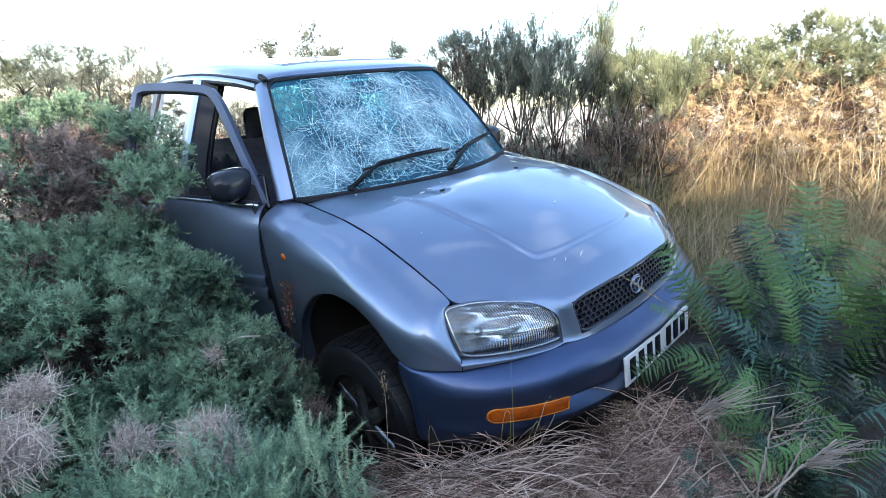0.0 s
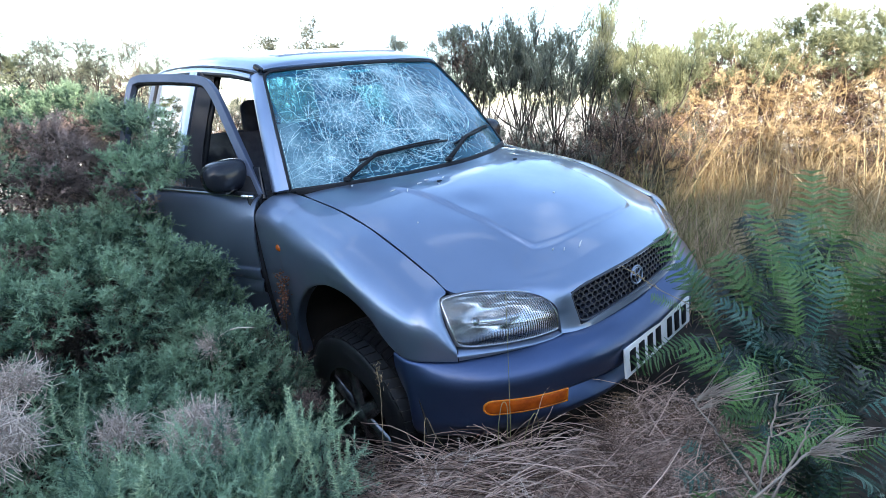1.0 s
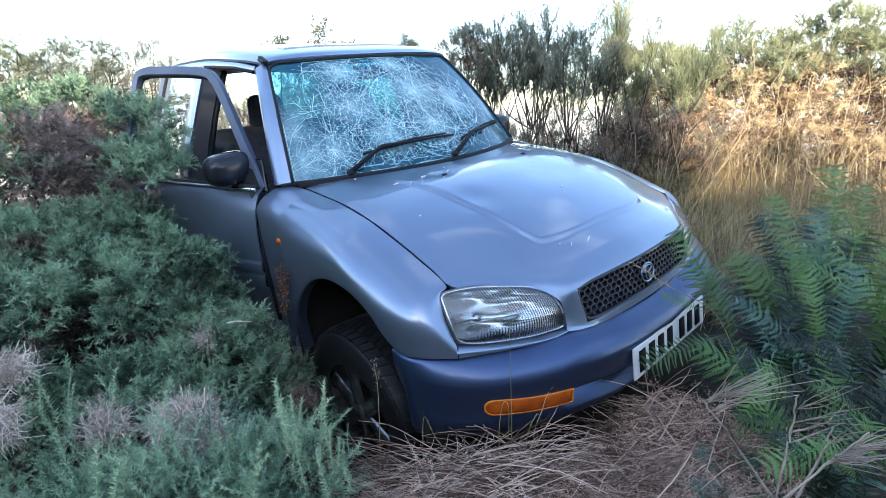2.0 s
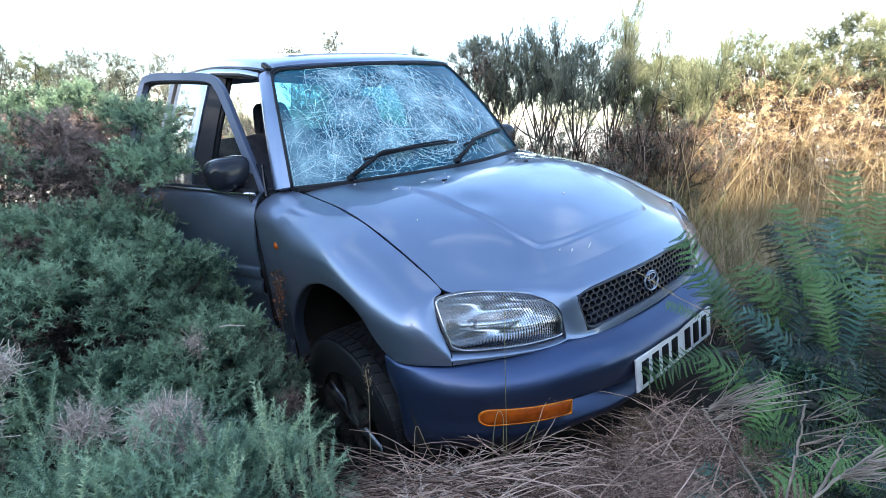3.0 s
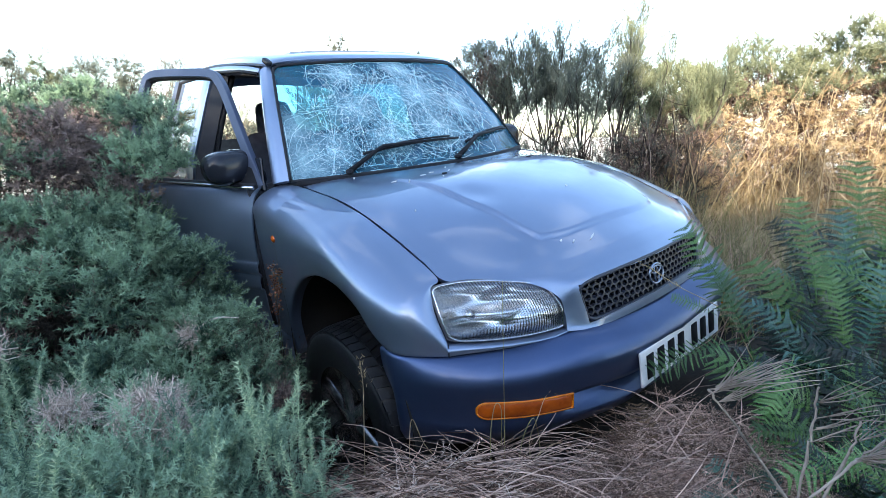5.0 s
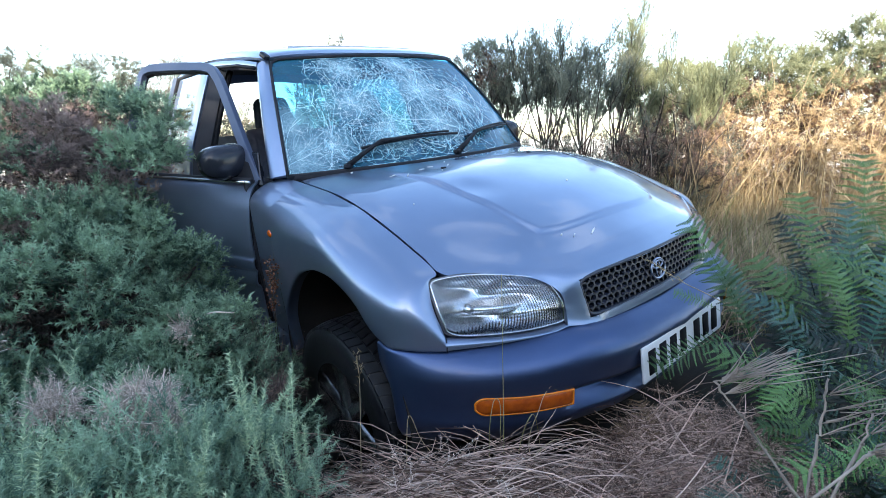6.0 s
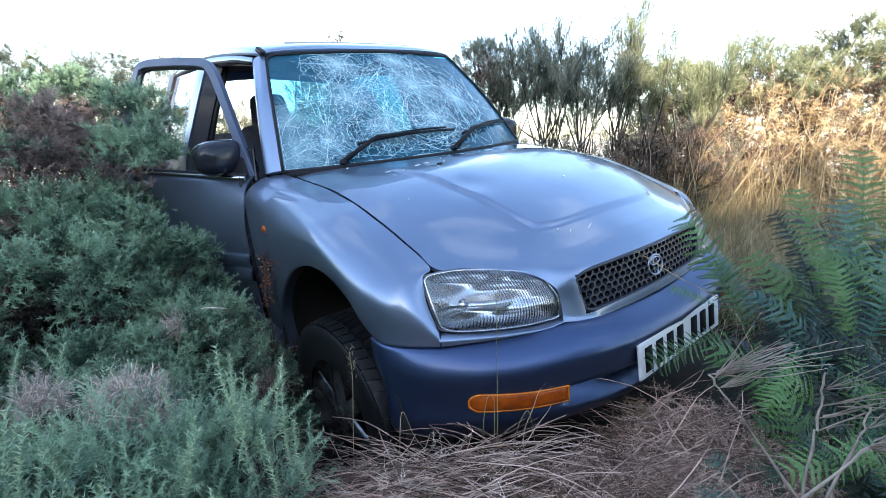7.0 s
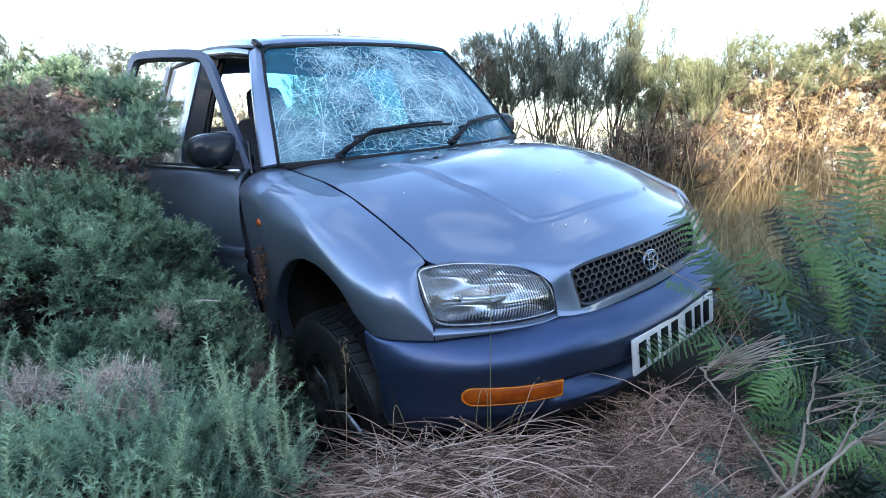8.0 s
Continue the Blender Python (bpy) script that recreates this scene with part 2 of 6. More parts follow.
LITTER = mat("pinkish_brown_dead_stalks", (0.11, 0.064, 0.045), (0.66, 0.46, 0.37), rough=0.85, scale=5, fine=60, bump=0.1, spread=0.7)
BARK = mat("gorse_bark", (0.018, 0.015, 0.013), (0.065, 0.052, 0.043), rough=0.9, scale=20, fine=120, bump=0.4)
FERN = mat("fern_green", (0.004, 0.012, 0.005), (0.095, 0.19, 0.05), rough=0.36, scale=4, fine=40, bump=0, spread=1.7, by="object", through=0.2)
FERN_LIGHT = mat("light_fern_green", (0.03, 0.075, 0.02), (0.13, 0.27, 0.08), rough=0.45, scale=4, fine=40, bump=0, spread=0.8, by="object", through=0.25)
FERN_BLUE = mat("bluish_fern_green", (0.004, 0.015, 0.011), (0.07, 0.165, 0.125), rough=0.34, scale=4, fine=40, bump=0, spread=1.7, by="object", through=0.2)
FERN_BROWN = mat("brown_fern", (0.12, 0.07, 0.035), (0.24, 0.15, 0.08), rough=0.8, scale=4, fine=40, bump=0, spread=0.8, by="object")
STRAW = mat("dry_grass", (0.26, 0.19, 0.10), (0.56, 0.45, 0.28), rough=0.7, scale=3, fine=40, bump=0, spread=0.7, through=0.3)
GRASS = mat("green_grass", (0.12, 0.14, 0.05), (0.36, 0.32, 0.15), rough=0.6, scale=3, fine=40, bump=0, spread=0.7, through=0.3)
# broom's grey-green; on gorse it paints the bush as shaded or silhouetted
GREY_GREEN = mat("grey_green_foliage", (0.075, 0.09, 0.075), (0.20, 0.215, 0.165), rough=0.65, scale=3, fine=30, bump=0, spread=0.95, by="sprig", through=0.2)
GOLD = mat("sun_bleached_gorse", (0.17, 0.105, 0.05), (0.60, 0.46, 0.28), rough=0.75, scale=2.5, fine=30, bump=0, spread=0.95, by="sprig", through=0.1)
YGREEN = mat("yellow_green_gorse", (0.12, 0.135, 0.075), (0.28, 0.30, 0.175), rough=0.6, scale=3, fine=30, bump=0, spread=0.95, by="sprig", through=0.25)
SOIL = mat("dark_leaf_litter_soil", (0.010, 0.008, 0.006), (0.04, 0.03, 0.02), rough=0.95, scale=2.5, fine=70, bump=0.8, detail=8)
# from 8 m out the soil colour turns pale, painting in the white glare of the distance
_n, _l = SOIL.node_tree.nodes, SOIL.node_tree.links
_t, _d, _r, _m = _n.new("ShaderNodeTexCoord"), _n.new("ShaderNodeVectorMath"), _n.new("ShaderNodeMapRange"), _n.new("ShaderNodeMix")
_d.operation = "LENGTH"
_r.inputs["From Min"].default_value, _r.inputs["From Max"].default_value = 8.0, 14.0
_m.data_type = "RGBA"
_m.inputs["B"].default_value = (0.62, 0.58, 0.48, 1)
_l.new(_t.outputs["Object"], _d.inputs[0])
_l.new(_d.outputs["Value"], _r.inputs["Value"])
_l.new(_r.outputs["Result"], _m.inputs["Factor"])
_l.new(_n["Color Ramp"].outputs["Color"], _m.inputs["A"])
_l.new(_m.outputs["Result"], _n["Principled BSDF"].inputs["Base Color"])

# ---- mesh helpers ----


def mesh_from(name, verts, faces, smooth=True):
    me = bpy.data.meshes.new(name)
    me.from_pydata([tuple(v) for v in verts], [], [tuple(int(i) for i in f) for f in faces])
    if smooth:
        me.polygons.foreach_set("use_smooth", [True] * len(me.polygons))
    me.update()
    return me


def part(name, me, material, parent, label=""):
    """Links a mesh (or a bmesh) as one object under a thing or a part."""
    if isinstance(me, bmesh.types.BMesh):
        bm, me = me, bpy.data.meshes.new(name)
        bm.to_mesh(me)
        bm.free()
    if not me.materials:
        me.materials.append(material)
    ob = new(name, me)
    if parent is not None:
        ob.parent = parent
    if label:
        ob["label"] = label
    return ob


def thing(name, label, category, m=None, group="", kind=""):
    """An Empty at the base of a thing, which carries its parts."""
    ob = new(name)
    ob.empty_display_size = 0.1
    if m is not None:
        ob.matrix_world = m
    return tagged(ob, label, category, group, kind)


def catmull(P, k):
    """Points along the first axis of P, k steps a span, on a smooth curve through all."""
    P = np.asarray(P, float)
    Q = np.concatenate([[2 * P[0] - P[1]], P, [2 * P[-1] - P[-2]]])
    out = []
    for i in range(len(P) - 1):
        a, b, c, d = Q[i:i + 4]
        for t in np.arange(k) / k:
            out.append(0.5 * (2 * b + (c - a) * t + (2 * a - 5 * b + 4 * c - d) * t * t + (3 * b - a - 3 * c + d) * t ** 3))
    out.append(P[-1])
    return np.array(out)


def sheet(rows, ku, kv):
    """A smooth grid of points through rows of points."""
    G = catmull(np.array(rows, float), kv)
    return np.swapaxes(catmull(np.swapaxes(G, 0, 1), ku), 0, 1)


def mirrored(rows):
    """Rows that start at the middle (x = 0) and run out to one side, completed on the other side."""
    return [[(-x, y, z) for x, y, z in reversed(r[1:])] + list(r) for r in rows]


def grid_faces(nv, nu, skip=None, flip=False):
    F = []
    for j in range(nv - 1):
        for i in range(nu - 1):
            if skip and skip(j, i):
                continue
            f = (j * nu + i, j * nu + i + 1, (j + 1) * nu + i + 1, (j + 1) * nu + i)
            F.append(f[::-1] if flip else f)
    return F


def panel(name, G, material, parent, label="", skip=None, flip=False, thick=0.006, mirror=False, rim_only=False):
    """A pressed panel: the grid with a thickness behind it."""
    G = np.array(G)
    if mirror:
        G = G * np.array([-1, 1, 1])
        flip = not flip
    nv, nu = G.shape[:2]
    me = mesh_from(name, G.reshape(-1, 3), grid_faces(nv, nu, skip, flip))
    bm = bmesh.new()
    bm.from_mesh(me)
    bmesh.ops.delete(bm, geom=[v for v in bm.verts if not v.link_faces], context="VERTS")
    if thick:
        bm.normal_update()
        rim = [e for e in bm.edges if e.is_boundary]
        outer = {v for e in rim for v in e.verts} if rim_only else list(bm.verts)
        back = {v: bm.verts.new(v.co - v.normal * thick * (2.5 if rim_only else 1)) for v in outer}
        old = [] if rim_only else list(bm.faces)
        for f in old:
            bm.faces.new([back[v] for v in reversed(f.verts)]).smooth = True
        for e in rim:
            e.smooth = False
            a, b = e.verts
            f0 = e.link_faces[0]
            vs = list(f0.verts)
            if vs[(vs.index(a) + 1) % len(vs)] != b:
                a, b = b, a
            bm.faces.new((b, a, back[a], back[b]))
    bm.to_mesh(me)
    bm.free()
    return part(name, me, material, parent, label)


def tube(path, radii, sides=6, caps=True):
    """Points and faces of a round rod along a path; radii: one number or one a point."""
    P = np.asarray(path, float)
    R = np.broadcast_to(np.asarray(radii, float), (len(P),))
    T = np.gradient(P, axis=0)
    T /= np.linalg.norm(T, axis=1)[:, None] + 1e-9
    up = np.array([0.0, 0.0, 1.0]) if abs(T[0][2]) < 0.9 else np.array([1.0, 0.0, 0.0])
    V, F = [], []
    n = np.cross(T[0], up)
    n /= np.linalg.norm(n)
    for p, t, r in zip(P, T, R):
        n = n - t * (n @ t)
        n /= np.linalg.norm(n) + 1e-9
        b = np.cross(t, n)
        for k in range(sides):
            a = 2 * math.pi * k / sides
            V.append(p + r * (math.cos(a) * n + math.sin(a) * b))
    for j in range(len(P) - 1):
        for k in range(sides):
            q = (k + 1) % sides
            F.append((j * sides + k, j * sides + q, (j + 1) * sides + q, (j + 1) * sides + k))
    if caps:
        F.append(tuple(range(sides))[::-1])
        F.append(tuple((len(P) - 1) * sides + k for k in range(sides)))
    return np.array(V), F


def joined(pieces):
    """Several (points, faces) as one."""
    V, F, o = [], [], 0
    for v, f in pieces:
        V.append(np.asarray(v))
        F += [tuple(i + o for i in q) for q in f]
        o += len(v)
    return np.concatenate(V), F


def rod(name, path, radii, material, parent, label="", sides=8):
    V, F = tube(path, radii, sides)
    return part(name, mesh_from(name, V, F), material, parent, label)


def rounded_box(name, size, at, material, parent, label="", bevel=0.02, turn=(0, 0, 0), segments=3, taper=None):
    bm = bmesh.new()
    bmesh.ops.create_cube(bm, size=1.0)
    for v in bm.verts:
        k = 1.0
        if taper and v.co.z > 0:
            k = taper
        v.co = Vector((v.co.x * size[0] * k, v.co.y * size[1] * k, v.co.z * size[2]))
    bmesh.ops.bevel(bm, geom=bm.edges[:], offset=bevel, segments=segments, affect="EDGES", profile=0.6)
    bmesh.ops.transform(bm, matrix=pose(*at, *turn), verts=bm.verts)
    for f in bm.faces:
        f.smooth = True
    return part(name, bm, material, parent, label)

# ---- the car ----
# its own axes: x to its left-hand side, y to its rear, z up; the front axle near y = 0
CAR = pose(0, 0, 0, 0.433, -5.498, -0.154)
car = thing("car", "crashed lilac-silver off-road car with shattered windscreen and open door", "car", CAR)


def smooth(a, b, x):
    t = np.clip((x - a) / (b - a), 0, 1)
    return t * t * (3 - 2 * t)


# bonnet with the nose that holds the grille
HOOD = [
    [(0, 0.235, 1.040), (-0.35, 0.315, 1.036), (-0.58, 0.45, 1.022), (-0.668, 0.526, 1.010)],
    [(0, 0.08, 1.034), (-0.35, 0.10, 1.022), (-0.58, 0.15, 1.002), (-0.672, 0.19, 0.986)],
    [(0, -0.10, 1.008), (-0.35, -0.09, 0.995), (-0.58, -0.04, 0.974), (-0.676, 0.0, 0.954)],
    [(0, -0.30, 0.958), (-0.35, -0.28, 0.945), (-0.58, -0.22, 0.922), (-0.68, -0.18, 0.905)],
    [(0, -0.46, 0.896), (-0.33, -0.44, 0.886), (-0.57, -0.36, 0.866), (-0.678, -0.32, 0.853)],
    [(0, -0.57, 0.846), (-0.30, -0.545, 0.838), (-0.52, -0.48, 0.829), (-0.672, -0.413, 0.816)],
    [(0, -0.603, 0.828), (-0.28, -0.582, 0.822), (-0.46, -0.537, 0.816), (-0.572, -0.500, 0.808)],
    [(0, -0.634, 0.806), (-0.25, -0.619, 0.802), (-0.40, -0.597, 0.797), (-0.478, -0.572, 0.787)],
    [(0, -0.668, 0.772), (-0.25, -0.655, 0.771), (-0.366, -0.640, 0.768), (-0.430, -0.622, 0.746)],
    [(0, -0.686, 0.716), (-0.25, -0.674, 0.715), (-0.360, -0.658, 0.712), (-0.425, -0.638, 0.702)],
    [(0, -0.700, 0.660), (-0.25, -0.690, 0.660), (-0.354, -0.674, 0.657), (-0.430, -0.650, 0.669)],
    [(0, -0.704, 0.634), (-0.25, -0.695, 0.637), (-0.370, -0.678, 0.645), (-0.438, -0.658, 0.655)],
]
KU, KV = 36, 20
G = sheet(mirrored(HOOD), KU, KV)
X, Y = np.abs(G[..., 0]), G[..., 1]
half = np.interp(Y, [-0.5, -0.4, 0.1, 0.3], [0.325, 0.35, 0.41, 0.43])
inside = smooth(0.009, -0.009, X - half) * smooth(-0.510, -0.490, Y - 0.03 * (X / 0.33) ** 4)
G[..., 2] += 0.012 * inside * smooth(0.30, 0.0, Y)
# the pressed ridge along the edge of the raised middle
ridge = 4 * inside * (1 - inside)
G[..., 2] += 0.0035 * ridge * smooth(0.25, -0.2, Y)
# shallow dents left by the crash
for cx, cy, r, d in ((-0.33, -0.17, 0.075, 0.008), (0.12, -0.12, 0.13, 0.004), (-0.26, 0.10, 0.05, 0.007)):
    G[..., 2] -= d * np.exp(-((G[..., 0] - cx) ** 2 + (Y - cy) ** 2) / r ** 2)
nu = G.shape[1]
mid = (nu - 1) // 2
hood = panel("bonnet", G, PAINT, car, "dented lilac-silver bonnet with chipped paint", rim_only=True,
             skip=lambda j, i: 8 * KV <= j < 10 * KV and abs(i + 0.5 - mid) < 2 * KU)


def hood_at(x, y):
    """Height of the bonnet over a place of its plan."""
    k = np.argmin((G[..., 0] - x) ** 2 + (G[..., 1] - y) ** 2)
    return G.reshape(-1, 3)[k][2]


# grille: dark backing, honeycomb bars, rim, oval badge
def grille_at(x, s):
    """Place on the grille's face; s from 0 at its foot to 1 at its top."""
    w = abs(x) / 0.36
    return np.array([x, -0.694 + 0.026 * w * w + s * 0.028 + 0.008, 0.660 + 0.112 * s - 0.004 * w * w])


back = [[grille_at(x, s) + np.array([0, 0.035, 0]) for x in np.linspace(-0.375, 0.375, 25)] for s in np.linspace(-0.1, 1.1, 7)]
panel("grille_backing", back, LINER, hood, thick=0.004)
hexes = []
cell = 0.0285
for row in range(-1, 8):
    for col in range(-15, 16):
        cx, cs = (col + 0.5 * (row % 2)) * cell, (row + 0.33) * 0.17
        ring_o, ring_i = [], []
        for k in range(6):
            a = math.pi / 6 + k * math.pi / 3
            for ring, r in ((ring_o, 1.0), (ring_i, 0.78)):
                x, s = cx + math.cos(a) * cell * 0.577 * r, cs + math.sin(a) * 0.109 * r
                ring.append((x, s))
        if max(abs(p[0]) for p in ring_o) > 0.362 - 0.012 * (1 - cs) or min(p[1] for p in ring_o) < -0.06 or max(p[1] for p in ring_o) > 1.08:
            continue
        V = [grille_at(*p) for p in ring_o] + [grille_at(*p) for p in ring_i] + [grille_at(*p) + np.array([0, 0.016, 0]) for p in ring_i]
        F = [(k, (k + 1) % 6, 6 + (k + 1) % 6, 6 + k) for k in range(6)] + [(6 + k, 6 + (k + 1) % 6, 12 + (k + 1) % 6, 12 + k) for k in range(6)]
        hexes.append((V, F))
V, F = joined(hexes)
part("grille", mesh_from("grille", V, F, False), GRILLE, hood, "black honeycomb plastic grille")
rim_path = []
for k in range(64):
    a = 2 * math.pi * k / 64
    c, s = math.cos(a), math.sin(a)
    e = 0.24
    u, v = math.copysign(abs(c) ** e, c), math.copysign(abs(s) ** e, s)
    rim_path.append(grille_at(u * (0.358 + 0.010 * v), 0.5 + 0.53 * v) + np.array([0, -0.006, 0]))
rod("grille_rim", rim_path + rim_path[:1], 0.0065, GRILLE, hood)
ring = [grille_at(0.042 * math.cos(a), 0.5 + 0.275 * math.sin(a)) + np.array([0, -0.014, 0]) for a in np.linspace(0, 2 * math.pi, 33)]
ring2 = [grille_at(0.013 * math.cos(a), 0.47 + 0.24 * math.sin(a)) + np.array([0, -0.014, 0]) for a in np.linspace(0, 2 * math.pi, 25)]
ring3 = [grille_at(0.030 * math.cos(a), 0.61 + 0.10 * math.sin(a)) + np.array([0, -0.014, 0]) for a in np.linspace(0, 2 * math.pi, 25)]
V, F = joined([tube(ring, 0.0035, 6, False), tube(ring2, 0.0028, 6, False), tube(ring3, 0.0028, 6, False)])
part("badge", mesh_from("badge", V, F), PAINT, hood, "dull chrome oval badge")
# washer jets and paint chips
for x, y in ((-0.253, 0.077), (0.251, 0.078)):
    rounded_box("washer_jet", (0.020, 0.014, 0.008), (x, y, hood_at(x, y) + 0.002), SEAL, hood, bevel=0.003, segments=2)
rng = np.random.default_rng(4)
for x, y, w, d, turn in ((-0.16, -0.545, 0.05, 0.006, 20), (-0.237, -0.53, 0.020, 0.005, 25), (-0.275, -0.51, 0.016, 0.005, 15), (-0.33, 0.12, 0.035, 0.008, 10),
                         (-0.27, 0.14, 0.03, 0.007, -20), (-0.21, 0.10, 0.026, 0.007, 30), (-0.44, 0.16, 0.03, 0.008, 0), (-0.41, 0.10, 0.02, 0.006, 30),
                         (-0.18, 0.16, 0.024, 0.006, 40), (-0.55, -0.12, 0.008, 0.007, 0), (0.03, -0.3, 0.02, 0.012, 30), (-0.5, 0.37, 0.02, 0.012, 50), (-0.29, 0.04, 0.018, 0.008, 60)):
    n = 9
    ang = np.linspace(0, 2 * math.pi, n, endpoint=False)
    rad = rng.uniform(0.45, 1.0, n)
    t = radians(turn)
    V = []
    for a, r in zip(ang, rad):
        u, v = math.cos(a) * r * w / 2, math.sin(a) * r * d / 2
        px, py = x + u * math.cos(t) - v * math.sin(t), y + u * math.sin(t) + v * math.cos(t)
        V.append((px, py, hood_at(px, py) + 0.003))
    V += [(p[0], p[1], p[2] - 0.008) for p in V]
    part("paint_chip", mesh_from("paint_chip", V, [tuple(range(n))] + [(i, n + i, n + (i + 1) % n, (i + 1) % n) for i in range(n)], False), CHIP, hood, "bare patch where paint chipped off")


# front wings
def faired(W, j0, j1, i0, i1, keep):
    """A grid whose inner rows j0..j1 and columns i0..i1 are evened out like bent sheet steel."""
    inner = np.zeros(W.shape[:2], bool)
    inner[j0:j1, i0:i1] = True

    def stiffness(U):
        out = np.zeros_like(U)
        for ax in (0, 1):
            d = np.roll(U, 1, ax) - 2 * U + np.roll(U, -1, ax)
            d[~inner] = 0
            out += np.roll(d, 1, ax) - 2 * d + np.roll(d, -1, ax)
        out += keep * U
        out[~inner] = 0
        return out
    # conjugate gradients
    U = W.copy()
    target = np.where(inner[..., None], keep * W, 0)
    r = target - stiffness(U)
    p, rr = r.copy(), (r * r).sum()
    for _ in range(900):
        q = stiffness(p)
        step = rr / ((p * q).sum() + 1e-30)
        U, r = U + step * p, r - step * q
        new_rr = (r * r).sum()
        if new_rr < 1e-16:
            break
        p, rr = r + p * (new_rr / rr), new_rr
    return U


def wing_sheet():
    cols = []
    edge = np.array([r[3] for r in HOOD[:6]])
    front = (((-0.684, -0.335, 0.846), (-0.848, -0.345, 0.641)), ((-0.690, -0.398, 0.820), (-0.843, -0.388, 0.641)), ((-0.722, -0.404, 0.804), (-0.815, -0.432, 0.641)),
             ((-0.741, -0.440, 0.745), (-0.785, -0.466, 0.641)), ((-0.743, -0.487, 0.676), (-0.753, -0.499, 0.641)))
    for y in (0.60, 0.50, 0.42, 0.395, 0.33, 0.22, 0.10, 0.0, -0.10, -0.20, -0.28, 1, 2, 3, 4, 5):
        if y >= 1:
            top, bot = (np.array(p) for p in front[y - 1])
            sh = bot + np.array([0, 0, (0.60, 0.60, 0.57, 0.52, 0.45)[y - 1] * (top[2] - bot[2])])
        else:
            if y > 0.45:
                top = np.array([-0.692 - (0.012 if y > 0.55 else 0), y + 0.02, 1.014])
            else:
                top = np.array([np.interp(y, edge[::-1, 1], edge[::-1, 0]) - 0.007, y, np.interp(y, edge[::-1, 1], edge[::-1, 2]) - 0.001])
            if y > 0.41:
                bot = np.array([-0.835, y, 0.33])
            else:
                bot = np.array([-0.853, y, 0.36 + math.sqrt(max(0.415 ** 2 - y * y, 0.0))])
            belly = np.interp(-y, [-0.6, -0.3, 0.28], [-0.858, -0.862, -0.860])
            sh = np.array([belly, y, top[2] - min(np.interp(y, [-0.28, 0.1, 0.35, 0.6], [0.105, 0.12, 0.11, 0.085]), 0.5 * (top[2] - bot[2]))])
        pts = []
        for s in np.linspace(0, 1, 8):
            a = s * math.pi / 2
            q = np.array([top[0] + (sh[0] - top[0]) * math.sin(a), top[1] + (sh[1] - top[1]) * math.sin(a), top[2] + (sh[2] - top[2]) * (1 - math.cos(a))])
            k = np.interp(y, [-0.28, 0.2, 0.6], [0.88, 0.86, 0.92]) if y < 1 else (0.88, 0.86, 0.8, 0.7, 0.6)[y - 1]
            pts.append(k * q + (1 - k) * (top + (sh - top) * s))
        for s in np.linspace(0, 1, 9)[1:]:
            p = sh + (bot - sh) * s
            p[0] -= 0.006 * math.sin(s * math.pi) * (y < 1)
            pts.append(p)
        pts.append(bot + np.array([0.012, 0, -0.004]))
        pts.append(bot + np.array([0.045, 0, -0.002]))
        cols.append(pts)
    W = sheet(np.swapaxes(np.array(cols), 0, 1), 5, 2)
    W = faired(W, 1, W.shape[0] - 6, 38, W.shape[1] - 1, 0.02)
    W = faired(W, 1, W.shape[0] - 6, 1, 30, 0.2)
    return W


WING = wing_sheet()


def wing(side):
    return panel("front_wing", WING, PAINT, car, mirror=side > 0, flip=True, thick=0.004)


wing_r, wing_l = wing(-1), wing(1)
for s, w in ((-1, wing_r), (1, wing_l)):
    # amber side repeater
    bm = bmesh.new()
    bmesh.ops.create_uvsphere(bm, u_segments=16, v_segments=10, radius=1)
    bmesh.ops.transform(bm, matrix=Matrix.Translation((s * 0.858, 0.405, 0.842)) @ Matrix.Diagonal((0.012, 0.024, 0.016, 1)), verts=bm.verts)
    for f in bm.faces:
        f.smooth = True
    part("side_repeater", bm, AMBER, w, "small amber side repeater lamp")
    # wheel arch lining
    V = [[(s * x, 0.0 + 0.435 * math.cos(a), 0.36 + 0.435 * math.sin(a)) for a in np.linspace(-0.5, math.pi + 0.5, 30)] for x in (0.845, 0.835, 0.6, 0.42)]
    panel("arch_lining", V, LINER, w, flip=s > 0, thick=0.004)
    panel("arch_wall", [[(s * 0.42, y, z) for y in np.linspace(-0.46, 0.46, 6)] for z in np.linspace(0.1, 0.82, 5)], LINER, w, flip=s < 0, thick=0.004)

# headlamps
LAMP = [
    [(-0.735, -0.484, 0.668), (-0.640, -0.545, 0.658), (-0.530, -0.605, 0.655), (-0.432, -0.650, 0.663)],
    [(-0.742, -0.455, 0.735), (-0.640, -0.540, 0.730), (-0.530, -0.602, 0.725), (-0.426, -0.636, 0.722)],
    [(-0.728, -0.402, 0.808), (-0.640, -0.455, 0.818), (-0.530, -0.535, 0.806), (-0.446, -0.592, 0.784)],
]
LG = sheet(LAMP, 12, 12)


def lamp_at(u, v, deep=0.0):
    """Place on the lamp's face; u, v from -1 to 1; deep: metres behind it."""
    a, b = (u + 1) / 2 * (LG.shape[1] - 1), (v + 1) / 2 * (LG.shape[0] - 1)
    a, b = min(max(a, 0), LG.shape[1] - 1.001), min(max(b, 0), LG.shape[0] - 1.001)
    i, j = int(a), int(b)
    fa, fb = a - i, b - j
    p = (LG[j, i] * (1 - fa) + LG[j, i + 1] * fa) * (1 - fb) + (LG[j + 1, i] * (1 - fa) + LG[j + 1, i + 1] * fa) * fb
    return p + np.array([0.42, 0.90, -0.1]) * deep


